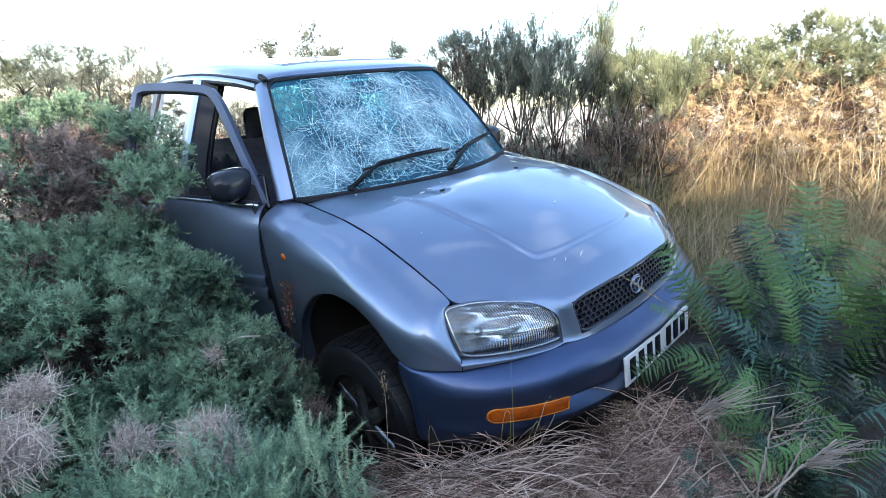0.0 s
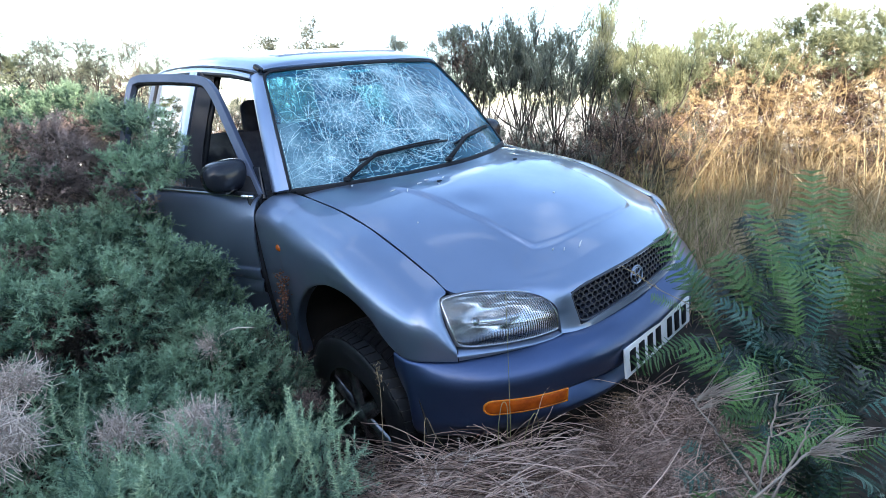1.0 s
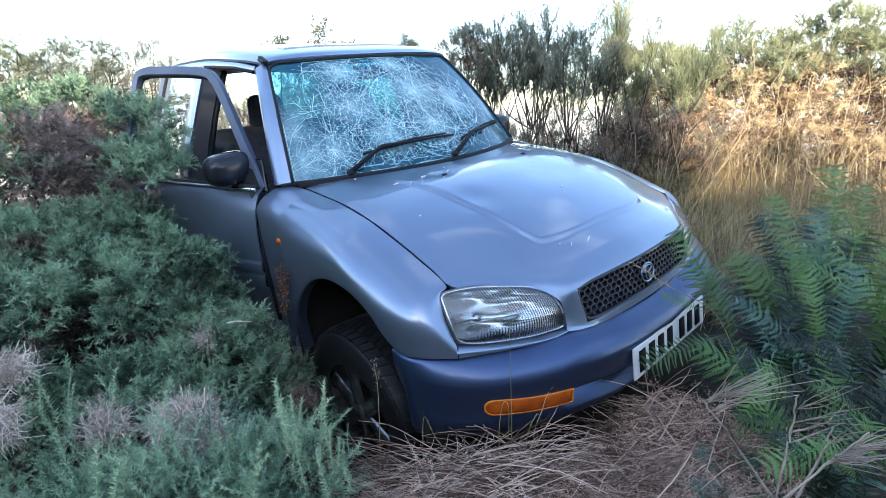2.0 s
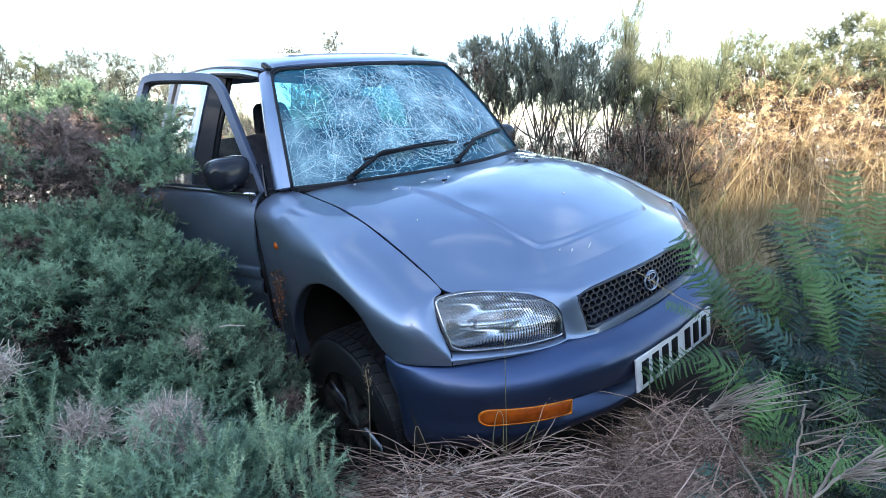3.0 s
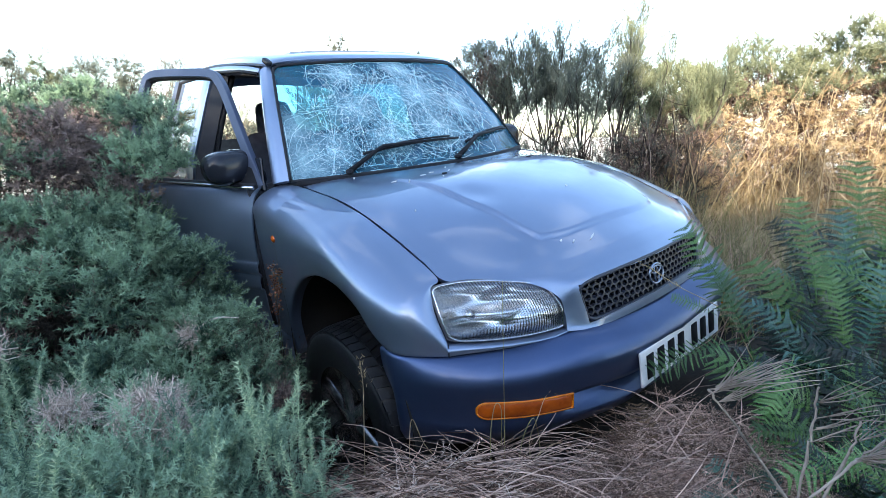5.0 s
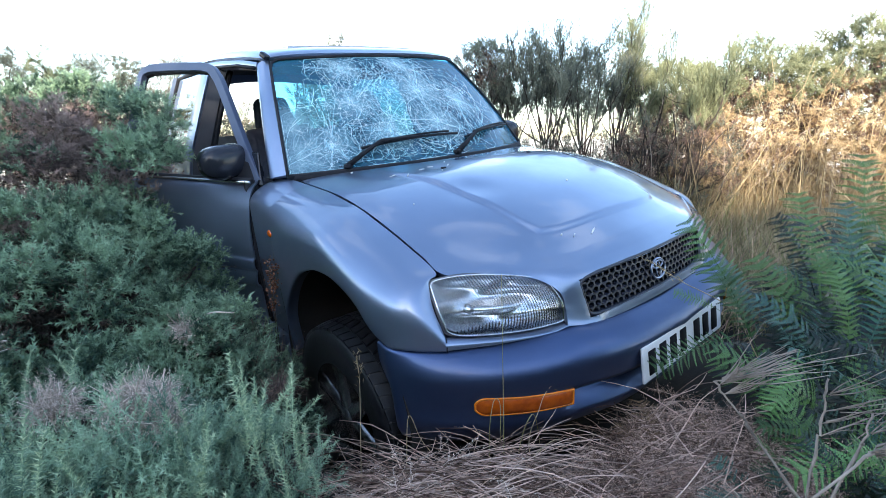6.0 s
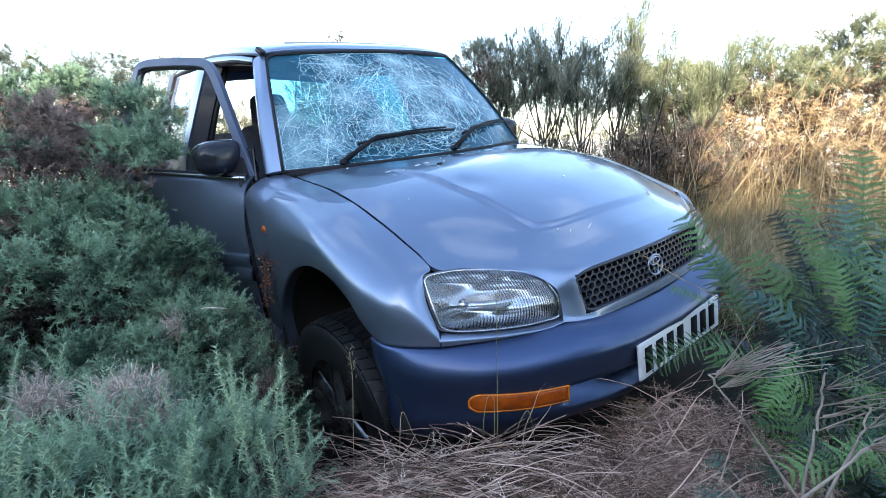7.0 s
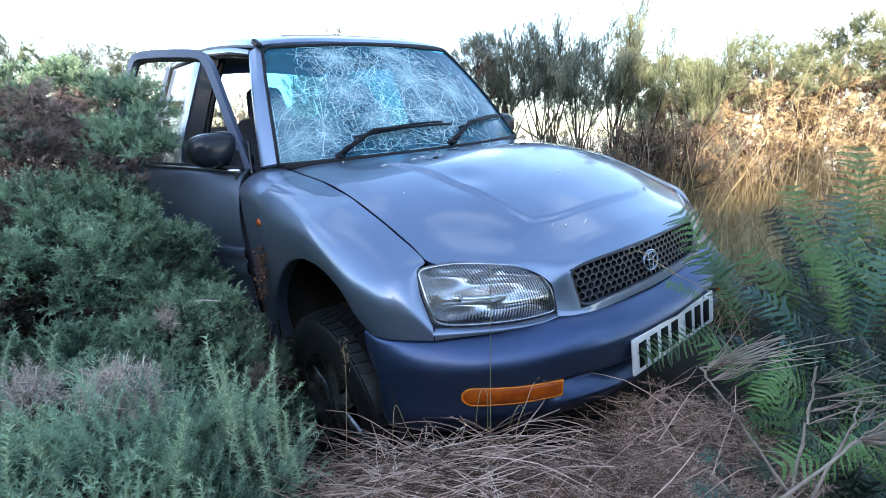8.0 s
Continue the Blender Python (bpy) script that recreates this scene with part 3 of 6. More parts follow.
def lamp_outline(per=9, straight=9):
    """Rounded outline of the lamp in u, v; each corner has a radius of its own."""
    out = []
    corners = ((1, 1, 0.22), (-1, 1, 0.17), (-1, -1, 0.28), (1, -1, 0.10))
    for q, (cu, cv, r) in enumerate(corners):
        for k in range(per):
            a = math.pi / 2 * (q + k / (per - 1))
            out.append((cu * (1 - r) + r * math.cos(a), cv * (1 - r) + r * math.sin(a)))
        nu_, nv_, nr = corners[(q + 1) % 4]
        b = math.pi / 2 * (q + 1)
        e = (nu_ * (1 - nr) + nr * math.cos(b), nv_ * (1 - nr) + nr * math.sin(b))
        s = out[-1]
        out += [(s[0] + (e[0] - s[0]) * k / straight, s[1] + (e[1] - s[1]) * k / straight) for k in range(1, straight)]
    return out


OUTLINE = lamp_outline()


def lamp_disc(r0, r1, rings, deep):
    V, F, n = [], [], len(OUTLINE)
    for j in range(rings + 1):
        r = r0 + (r1 - r0) * j / rings
        for u0, v0 in OUTLINE:
            u, v = r * u0, r * v0
            V.append(lamp_at(u, v, deep(r, u, v)))
    for j in range(rings):
        for k in range(n):
            q = (k + 1) % n
            F.append((j * n + k, j * n + q, (j + 1) * n + q, (j + 1) * n + k))
    if r0 < 0.05:
        F.append(tuple(range(n))[::-1])
    return np.array(V), F


def headlamp(s):
    flip = np.array([-1.0 if s > 0 else 1.0, 1, 1])
    unit = None

    def add(name, VF, m, parent, label=""):
        V, F = VF
        return part(name, mesh_from(name, V * flip, [f[::-1] for f in F] if s < 0 else F), m, parent, label)
    unit = add("headlamp", joined([lamp_disc(0.965, 1.04, 2, lambda r, u, v: 0.012), lamp_disc(0.93, 0.965, 1, lambda r, u, v: 0.012 + 0.02 * (0.965 - r) / 0.035)]), BEZEL, car, "cloudy ribbed glass headlamp")
    add("reflector", joined([lamp_disc(0.02, 0.96, 14, lambda r, u, v: 0.022 + 0.06 * (1 - r ** 3) + (0.014 * math.sin(6.5 * v + 2.2 * u) + 0.006 * math.sin(13 * v - 3 * u) + 0.012 * math.exp(-((u + 0.45) ** 2 + v * v) / 0.1)) * (1 - r ** 4))]), REFLECTOR, unit)
    bm = bmesh.new()
    bmesh.ops.create_uvsphere(bm, u_segments=14, v_segments=10, radius=0.017)
    q = lamp_at(-0.5, -0.1, 0.06) * flip
    bmesh.ops.transform(bm, matrix=Matrix.Translation(q), verts=bm.verts)
    part("bulb", bm, CHROME, unit)
    add("lens", joined([lamp_disc(0.02, 0.97, 10, lambda r, u, v: -0.006 + 0.014 * r ** 4), (lambda vf: (vf[0], [f[::-1] for f in vf[1]]))(lamp_disc(0.02, 0.97, 10, lambda r, u, v: -0.002 + 0.014 * r ** 4))]), LENS, unit)
    rimp = []
    for u, v in OUTLINE + OUTLINE[:1]:
        rimp.append(lamp_at(u * 0.955, v * 0.955, 0.006) * flip)
    rod("lamp_rim", rimp, 0.0022, CHROME, unit)
    # painted filler under the lamp
    low = catmull([(-0.752, -0.500, 0.641), (-0.62, -0.578, 0.641), (-0.50, -0.637, 0.645), (-0.440, -0.660, 0.655)], 8)
    high = np.array([lamp_at(u, -1.0, 0.004) + np.array([0, -0.004, -0.004]) for u in np.linspace(-1.0, 1.0, len(low))])
    upper = np.column_stack([low[:, 0], low[:, 1] + 0.003, high[:, 2] - 0.002])
    panel("lamp_filler", [low, low * 0.5 + upper * 0.5 + np.array([0, -0.001, 0]), upper, high + np.array([0.01, 0.03, -0.002])], PAINT, car, mirror=s > 0, thick=0.004)
    rod("panel_seam", np.array([(-0.7525, -0.5035, 0.639), (-0.7480, -0.4985, 0.656), (-0.7415, -0.4905, 0.670)]) * flip, 0.0016, SEAL, car)
    return unit


headlamp(-1), headlamp(1)
# dark structure behind the lamps and grille, closing the gaps
rounded_box("radiator_support", (1.28, 0.06, 0.36), (0, -0.29, 0.58), LINER, car, bevel=0.01, segments=1)
panel("engine_bay", [[(x, y, np.interp(y, [-0.36, 0.5], [0.74, 0.95])) for x in np.linspace(-0.68, 0.68, 5)] for y in np.linspace(-0.27, 0.5, 5)], LINER, car, thick=0.01)

# bumper
PATH = np.array([(-0.846, -0.300), (-0.843, -0.385), (-0.752, -0.500), (-0.60, -0.590), (-0.44, -0.660), (-0.25, -0.697), (0.0, -0.706)])
TOPZ = np.array([0.634, 0.636, 0.636, 0.638, 0.650, 0.636, 0.628])
OUT = np.array([0.02, 0.12, 0.62, 0.92, 1.0, 1.0, 1.0])
half_p = catmull(np.column_stack([PATH, TOPZ, OUT]), 8)
full = np.concatenate([half_p, (half_p * np.array([-1, 1, 1, 1]))[::-1][1:]])
tang = np.gradient(full[:, :2], axis=0)
tang /= np.linalg.norm(tang, axis=1)[:, None]
nrm = np.column_stack([tang[:, 1], -tang[:, 0]])
rows = []
SECT = [(-0.06, 0.0, 0), (-0.004, 0.0, 0), (0.008, -0.003, 0), (0.030, -0.012, 0), (0.058, -0.032, 0), (0.078, -0.058, 0), (0.081, -0.074, 0), (0.075, -0.10, 0), (0.071, -0.135, 0),
        (0.069, -0.148, 0), (0.066, -0.158, 1), (0.066, -0.203, 1), (0.069, -0.212, 0), (0.056, -0.24, 0), (0.024, -0.285, 0), (-0.010, -0.315, 0), (-0.08, -0.33, 0)]
for off, dz, slot in SECT:
    r = []
    for (x, y, zt, k), (nx, ny) in zip(full, nrm):
        deep = smooth(0.475, 0.455, abs(x)) if slot else 0.0
        o = (off - (0.055 * deep if slot else 0.0)) * (k if off > 0 else 1.0)
        tuck = 0.05 * smooth(-0.38, -0.30, y) * smooth(-0.02, -0.3, dz)
        r.append((x + nx * o + math.copysign(tuck, -x), y + ny * o, zt + dz * (1 - 0.1 * smooth(0.5, 0.8, abs(x)))))
    rows.append(r)
panel("front_bumper", rows, BUMPER, car, "blue-grey plastic front bumper", flip=True, thick=0.004)


def bumper_at(s, dz, extra=0.0):
    """Place on the bumper's face, s along its half path from 0 at the wheel to 1 at the middle."""
    i = s * (len(half_p) - 1)
    a = int(min(i, len(half_p) - 2))
    f = i - a
    x, y, zt, k = half_p[a] * (1 - f) + half_p[a + 1] * f
    nx, ny = nrm[a] * (1 - f) + nrm[a + 1] * f
    off = np.interp(-dz, [0.0, 0.032, 0.058, 0.074, 0.10, 0.135, 0.152, 0.205, 0.24, 0.285], [0.0, 0.058, 0.078, 0.081, 0.075, 0.071, 0.069, 0.068, 0.060, 0.040]) * k + extra
    return np.array([x + nx * off, y + ny * off, zt + dz])


def indicator(s):
    flip = np.array([-1.0 if s > 0 else 1.0, 1, 1])
    U = np.linspace(0.392, 0.640, 49)
    rows2 = []
    for q in np.linspace(0, 1, 7):
        r = []
        for k, u in enumerate(U):
            h = 0.052 * min(1.0, math.sqrt(max(1 - (1 - min((k + 0.3) / 5.5, 1)) ** 2, 0.03))) * (1 - 0.12 * k / 48)
            z = -0.138 - 0.030 * k / 48 + (q - 0.5) * h
            lift = 0.009 * min(1, 4 * q * (1 - q) + 0.0) ** 0.4 * min(1, (k + 0.01) / 4, (48 - k + 0.01) / 3) if 0 < q < 1 else 0.0
            r.append(bumper_at(u, z, 0.002 + lift) * flip)
        rows2.append(r)
    ind = panel("indicator", rows2, AMBER, car, "orange front indicator lens set in the bumper", flip=s > 0, thick=0.004)
    edge = list(rows2[0]) + [r[-1] for r in rows2[1:-1]] + list(rows2[-1])[::-1] + [r[0] for r in rows2[1:-1]][::-1]
    rod("indicator_rim", edge + edge[:1], 0.0032, AMBER_EDGE, ind)


indicator(-1), indicator(1)

# number plate with bars in place of its characters
plate = rounded_box("number_plate", (0.52, 0.008, 0.111), (0.0, -0.788, 0.503), PLATE, car, "white front number plate with black characters", bevel=0.003, turn=(-7, 0, 0), segments=2)
for k, w in ((0, 0.053), (1, 0.053), (2, 0.053), (3, 0.053), (4.45, 0.053), (5.45, 0.053), (6.45, 0.053)):
    rounded_box("character_bar", (w * 0.72, 0.004, 0.076), (-0.212 + k * 0.064, -0.7935, 0.5032), INK, plate, bevel=0.001, turn=(-7, 0, 0), segments=1)


# windscreen
def screen_at(u, v, lift=0.0):
    b = np.array([0.702 * u, 0.292 + 0.25 * u * u, 1.040 - 0.012 * u * u])
    t = np.array([0.548 * u, 0.862 + 0.078 * u * u, 1.530 - 0.014 * u * u])
    p = b + (t - b) * v
    n = np.array([0.30 * u, -0.62, 0.72])
    n /= np.linalg.norm(n)
    return p + n * (0.018 * math.sin(math.pi * v) + lift)


IMPACTS = ((-0.50, 0.52, 0.20), (0.08, 0.60, 0.26), (0.44, 0.48, 0.17), (-0.74, 0.20, 0.17), (0.10, 0.90, 0.13), (0.05, 0.30, 0.22), (-0.46, 0.86, 0.15), (-0.36, 0.26, 0.18))
HAZE = [(tuple(screen_at(u, v)), r * 1.0) for u, v, r in IMPACTS] + [(tuple(screen_at(-0.90, 0.14)), 0.27), (tuple(screen_at(-0.95, 0.38)), 0.16)]
SCREEN = glass("cracked_windscreen_glass", (0.15, 0.46, 0.64), 0.03, HAZE, 1.6)
NV, NU = 17, 25
V = [[screen_at(u, v) for u in np.linspace(-1, 1, NU)] for v in np.linspace(0, 1, NV)]
screen = panel("windscreen", V, SCREEN, car, "shattered windscreen with whitened cobweb cracks", thick=0.0)
screen.visible_shadow = False
for name, pts in (("windscreen_seal", [screen_at(-1, v, 0.004) for v in np.linspace(0, 0.93, 14)] + [screen_at(-0.985, 0.975, 0.004), screen_at(-0.94, 1.0, 0.004)]
                   + [screen_at(u, 1.0, 0.004) for u in np.linspace(-0.9, 0.9, 21)] + [screen_at(0.94, 1.0, 0.004), screen_at(0.985, 0.975, 0.004)] + [screen_at(1, v, 0.004) for v in np.linspace(0.93, 0, 14)]),):
    rod(name, pts, 0.0065, SEAL, screen)
rod("windscreen_seal", [screen_at(u, 0.0, 0.0) for u in np.linspace(-1, 1, 25)], 0.008, SEAL, screen)
# cracks: ribbons of broken glass that run out of each impact and ring round it
rng = np.random.default_rng(11)
ribbons = []


def ribbon(points, w):
    P = np.array([screen_at(float(np.clip(u, -0.985, 0.985)), float(np.clip(v, 0.015, 0.985)), 0.0015) for u, v in points])
    T = np.gradient(P, axis=0)
    T /= np.linalg.norm(T, axis=1)[:, None] + 1e-9
    B = np.cross(T, np.array([0, -0.65, 0.75]))
    w = np.linspace(w, w * 0.4, len(P))[:, None]
    Q = np.concatenate([P + B * w / 2, P - B * w / 2])
    k = len(P)
    ribbons.append((Q, [(i, i + 1, k + i + 1, k + i) for i in range(k - 1)]))


# a web: points ringed round each impact and strewn between them, joined by their nearest neighbours
from mathutils.geometry import delaunay_2d_cdt
web = []
for u0, v0, r in IMPACTS:
    for ring_r in np.arange(0.10, 1.45, 0.13):
        n = int(7 + 16 * ring_r)
        a0 = rng.uniform(0, 6.28)
        for k in range(n):
            a = a0 + 2 * math.pi * k / n + rng.normal(0, 0.16)
            q = r * ring_r * (1 + rng.normal(0, 0.09))
            web.append((u0 + q * math.cos(a) / 0.66, v0 + q * math.sin(a) / 0.62))
for k in range(80):
    web.append((rng.uniform(-0.9, 0.72), rng.uniform(0.04, 0.97)))
web = [p for p in web if -0.97 < p[0] < 0.86 - 0.25 * (p[1] < 0.35) and 0.03 < p[1] < 0.97]
wv, we, wf = delaunay_2d_cdt([Vector((p[0] * 0.66, p[1] * 0.62)) for p in web], [], [], 0, 1e-5)[:3]
for a, b in we:
    p, q = np.array(wv[a]) / np.array([0.66, 0.62]), np.array(wv[b]) / np.array([0.66, 0.62])
    ln = math.hypot((p - q)[0] * 0.66, (p - q)[1] * 0.62)
    near_hit = min(math.hypot((p[0] - u0) * 0.66, (p[1] - v0) * 0.62) / r for u0, v0, r in IMPACTS)
    if ln > 0.11 or rng.random() > (0.85 if near_hit < 0.75 else 0.5 if near_hit < 1.2 else 0.3):
        continue
    m = (p + q) / 2 + rng.normal(0, 0.10, 2) * ln
    ribbon([p, (p + m) / 2 + rng.normal(0, 0.02, 2) * ln, m, q], rng.uniform(0.0008, 0.0020))
for u0, v0, r in IMPACTS:
    # short splinters that whiten each impact
    for k in range(int(260 * r / 0.2)):
        a, q = rng.uniform(0, 6.28), abs(rng.normal(0, 0.5)) * r
        p = np.array([u0 + q * math.cos(a) / 0.66, v0 + q * math.sin(a) / 0.62])
        t = rng.uniform(0, 6.28)
        ribbon([p, p + 0.014 * rng.uniform(0.4, 1.4) * np.array([math.cos(t) / 0.66, math.sin(t) / 0.62])], rng.uniform(0.0008, 0.0022))
for u0, v0, r in IMPACTS:
    # broken rings and straight rays round each impact
    for q in rng.uniform(0.35, 1.6, 10) * r:
        a0, span = rng.uniform(0, 6.28), rng.uniform(0.5, 1.7)
        ribbon([(u0 + q * (1 + rng.normal(0, 0.03)) * math.cos(a) / 0.66, v0 + q * (1 + rng.normal(0, 0.03)) * math.sin(a) / 0.62) for a in np.linspace(a0, a0 + span, 8)], rng.uniform(0.0010, 0.0022))
    for a in rng.uniform(0, 6.28, 10):
        q0, q1, bow = r * rng.uniform(0.1, 0.3), r * rng.uniform(0.9, 1.9), rng.normal(0, 0.15)
        ribbon([(u0 + q * math.cos(a + bow * q / r) / 0.66, v0 + q * math.sin(a + bow * q / r) / 0.62) for q in np.linspace(q0, q1, 7)], rng.uniform(0.0010, 0.0024))
for k in range(34):
    # long wandering cracks over the whole pane
    u0, v0, r = IMPACTS[rng.integers(len(IMPACTS))]
    a, p, pts, turn = rng.uniform(0, 2 * math.pi), np.array([u0, v0]) + rng.normal(0, 0.1, 2), [], rng.normal(0, 0.22)
    for j in range(12):
        pts.append(p.copy())
        a += turn + rng.normal(0, 0.12)
        p = p + 0.04 * np.array([math.cos(a) / 0.66, math.sin(a) / 0.62])
        if abs(p[0]) > 0.97 or not 0.02 < p[1] < 0.98:
            break
    if len(pts) > 2:
        ribbon(pts, rng.uniform(0.0012, 0.0024))
V, F = joined(ribbons)
part("cracks", mesh_from("cracks", V, F, False), CRACK, screen)

# wipers, scuttle grille
rod("scuttle", [screen_at(u, -0.015, -0.012) for u in np.linspace(-0.97, 0.97, 25)], 0.02, BLACK, car)
for k in range(60):
    u = -0.72 + k * 0.027
    p = screen_at(u, -0.04, 0.010)
    rounded_box("scuttle_slat", (0.008, 0.03, 0.006), p, BLACK, car, bevel=0.001, segments=1, turn=(20, 0, 0))
for (u0, v0), (u1, v1), (u2, v2) in (((-0.70, 0.015), (-0.47, 0.145), (0.13, 0.165)), ((0.02, 0.02), (0.30, 0.14), (0.90, 0.19))):
    wiper = rod("wiper", [screen_at(u0, v0, 0.012), screen_at(u0 * 0.6 + u1 * 0.4, v0 * 0.6 + v1 * 0.4, 0.028), screen_at(u1, v1, 0.035), screen_at(u1 * 0.55 + u2 * 0.45, v1 * 0.55 + v2 * 0.45, 0.028)], [0.012, 0.010, 0.008, 0.006], BLACK, car, "black windscreen wiper")
    a = np.array([screen_at(u1 - 0.12 + (u2 - u1 + 0.12) * t, v1 - 0.012 + (v2 - v1 + 0.012) * t + 0.02 * math.sin(math.pi * t), 0.012) for t in np.linspace(0, 1, 9)])
    rod("blade", a, 0.0055, SEAL, wiper)
    rod("blade_frame", a[1:8] + np.array([0, -0.008, 0.012]), 0.0046, BLACK, wiper)
    rounded_box("pivot", (0.026, 0.034, 0.02), screen_at(u0, v0, 0.012), BLACK, wiper, bevel=0.01)

# roof, pillars and body shell
ROOF = [
    [(0, 0.868, 1.536), (-0.30, 0.885, 1.535), (-0.50, 0.93, 1.527), (-0.566, 0.955, 1.512)],
    [(0, 0.95, 1.566), (-0.30, 0.96, 1.563), (-0.50, 0.985, 1.549), (-0.578, 1.0, 1.525)],
    [(0, 1.20, 1.605), (-0.30, 1.20, 1.600), (-0.51, 1.20, 1.582), (-0.590, 1.20, 1.548)],
    [(0, 1.65, 1.645), (-0.30, 1.65, 1.640), (-0.52, 1.65, 1.622), (-0.602, 1.65, 1.580)],
    [(0, 2.25, 1.650), (-0.30, 2.25, 1.645), (-0.52, 2.25, 1.626), (-0.602, 2.25, 1.585)],
    [(0, 2.62, 1.620), (-0.30, 2.62, 1.615), (-0.51, 2.61, 1.598), (-0.590, 2.60, 1.562)],
]
roof = panel("roof", sheet(mirrored(ROOF), 6, 6), PAINT, car, "lilac-silver steel roof", thick=0.012)
panel("headlining", sheet(mirrored([[(x * 0.98, y, z - 0.035) for x, y, z in r] for r in ROOF]), 4, 4), LINING, roof, thick=0.006)
lid = [[(x, y, 1.605 + 0.085 * (y - 1.2) - 0.05 * x * x + 0.013) for x in np.linspace(-0.38, 0.38, 9)] for y in np.linspace(1.10, 1.58, 7)]
panel("sunroof", lid, PAINT, roof, thick=0.014)
edge = [lid[0][i] for i in range(9)] + [lid[j][8] for j in range(1, 7)] + [lid[6][i] for i in range(7, -1, -1)] + [lid[j][0] for j in range(5, 0, -1)]
rod("sunroof_seal", [np.array(p) - np.array([0, 0, 0.012]) for p in edge] + [np.array(edge[0]) - np.array([0, 0, 0.012])], 0.004, SEAL, roof)


def side_shell(s):
    """Pillars, cant rail, rear quarter and sill of one side; s = -1 the driver's side with its door open."""
    k = np.array([s * -1.0, 1, 1])
    # windscreen pillar, from the wing up to the roof
    lo = [np.array([-0.705, 0.545, 1.035]), np.array([-0.735, 0.575, 1.03]), np.array([-0.752, 0.612, 1.022]), np.array([-0.735, 0.66, 1.02])]
    hi = [np.array([-0.552, 0.945, 1.524]), np.array([-0.572, 0.962, 1.520]), np.array([-0.590, 0.995, 1.505]), np.array([-0.575, 1.03, 1.500])]
    rows3 = []
    for t in np.linspace(0, 1, 9):
        r = [a + (b - a) * t + np.array([-0.008 * math.sin(math.pi * t), -0.008 * math.sin(math.pi * t), 0.010 * math.sin(math.pi * t)]) for a, b in zip(lo, hi)]
        rows3.append(catmull(r, 4))
    panel("windscreen_pillar", rows3, PAINT, car, mirror=s > 0, flip=True, thick=0.02)
    # cant rail
    rail = [[(-0.590, 0.99, 1.515), (-0.598, 0.99, 1.495), (-0.575, 1.0, 1.475)], [(-0.602, 1.2, 1.545), (-0.610, 1.2, 1.522), (-0.585, 1.2, 1.50)],
            [(-0.612, 1.65, 1.578), (-0.622, 1.65, 1.552), (-0.595, 1.65, 1.53)], [(-0.612, 2.25, 1.582), (-0.622, 2.25, 1.556), (-0.595, 2.25, 1.535)], [(-0.600, 2.6, 1.56), (-0.61, 2.6, 1.535), (-0.585, 2.6, 1.51)]]
    panel("roof_rail", sheet(rail, 3, 5), PAINT, car, mirror=s > 0, flip=True, thick=0.02)
    rod("drip_seal", np.array([(-0.603, 1.0, 1.490), (-0.612, 1.2, 1.520), (-0.624, 1.65, 1.550), (-0.624, 2.25, 1.556)]) * k, 0.008, SEAL, car)
    # door pillar
    bp = [[(-0.618, 1.555, 1.54), (-0.622, 1.60, 1.545), (-0.622, 1.66, 1.548)], [(-0.725, 1.565, 1.28), (-0.735, 1.61, 1.28), (-0.735, 1.68, 1.28)],
          [(-0.815, 1.575, 1.03), (-0.825, 1.62, 1.03), (-0.825, 1.70, 1.03)], [(-0.850, 1.575, 0.75), (-0.858, 1.62, 0.75), (-0.858, 1.70, 0.75)], [(-0.835, 1.575, 0.36), (-0.842, 1.62, 0.36), (-0.842, 1.70, 0.36)]]
    panel("door_pillar", sheet(bp, 3, 5), PAINT, car, mirror=s > 0, flip=True, thick=0.03)
    jamb = [[(-0.560, 1.50, 1.525), (-0.618, 1.556, 1.54)], [(-0.660, 1.51, 1.28), (-0.725, 1.566, 1.28)], [(-0.745, 1.52, 1.03), (-0.815, 1.576, 1.03)], [(-0.78, 1.52, 0.75), (-0.850, 1.576, 0.75)], [(-0.78, 1.52, 0.36), (-0.835, 1.576, 0.36)]]
    panel("door_jamb", sheet(jamb, 4, 5), INTERIOR, car, mirror=s > 0, flip=True, thick=0.03)
    rod("jamb_seal", np.array([(-0.560, 1.49, 1.52), (-0.660, 1.50, 1.28), (-0.745, 1.51, 1.03), (-0.78, 1.51, 0.6)]) * k, 0.014, SEAL, car)
    # rear quarter below and behind its window
    low = [[(-0.825, 1.70, 1.03), (-0.825, 2.1, 1.04), (-0.81, 2.5, 1.05), (-0.70, 2.72, 1.05)], [(-0.858, 1.70, 0.80), (-0.862, 2.1, 0.80), (-0.85, 2.5, 0.80), (-0.74, 2.75, 0.80)], [(-0.842, 1.70, 0.36), (-0.85, 2.1, 0.42), (-0.84, 2.5, 0.42), (-0.73, 2.75, 0.42)]]
    panel("rear_quarter", sheet(low, 5, 5), PAINT, car, mirror=s > 0, flip=True, thick=0.01)
    post = [[(-0.622, 2.42, 1.55), (-0.60, 2.6, 1.55)], [(-0.735, 2.45, 1.28), (-0.68, 2.68, 1.28)], [(-0.815, 2.48, 1.04), (-0.70, 2.72, 1.04)]]
    panel("rear_pillar", sheet(post, 4, 5), PAINT, car, mirror=s > 0, flip=True, thick=0.03)
    qg = [[(-0.622, 1.66, 1.548), (-0.622, 2.42, 1.55)], [(-0.733, 1.68, 1.28), (-0.733, 2.45, 1.28)], [(-0.822, 1.70, 1.03), (-0.812, 2.48, 1.04)]]
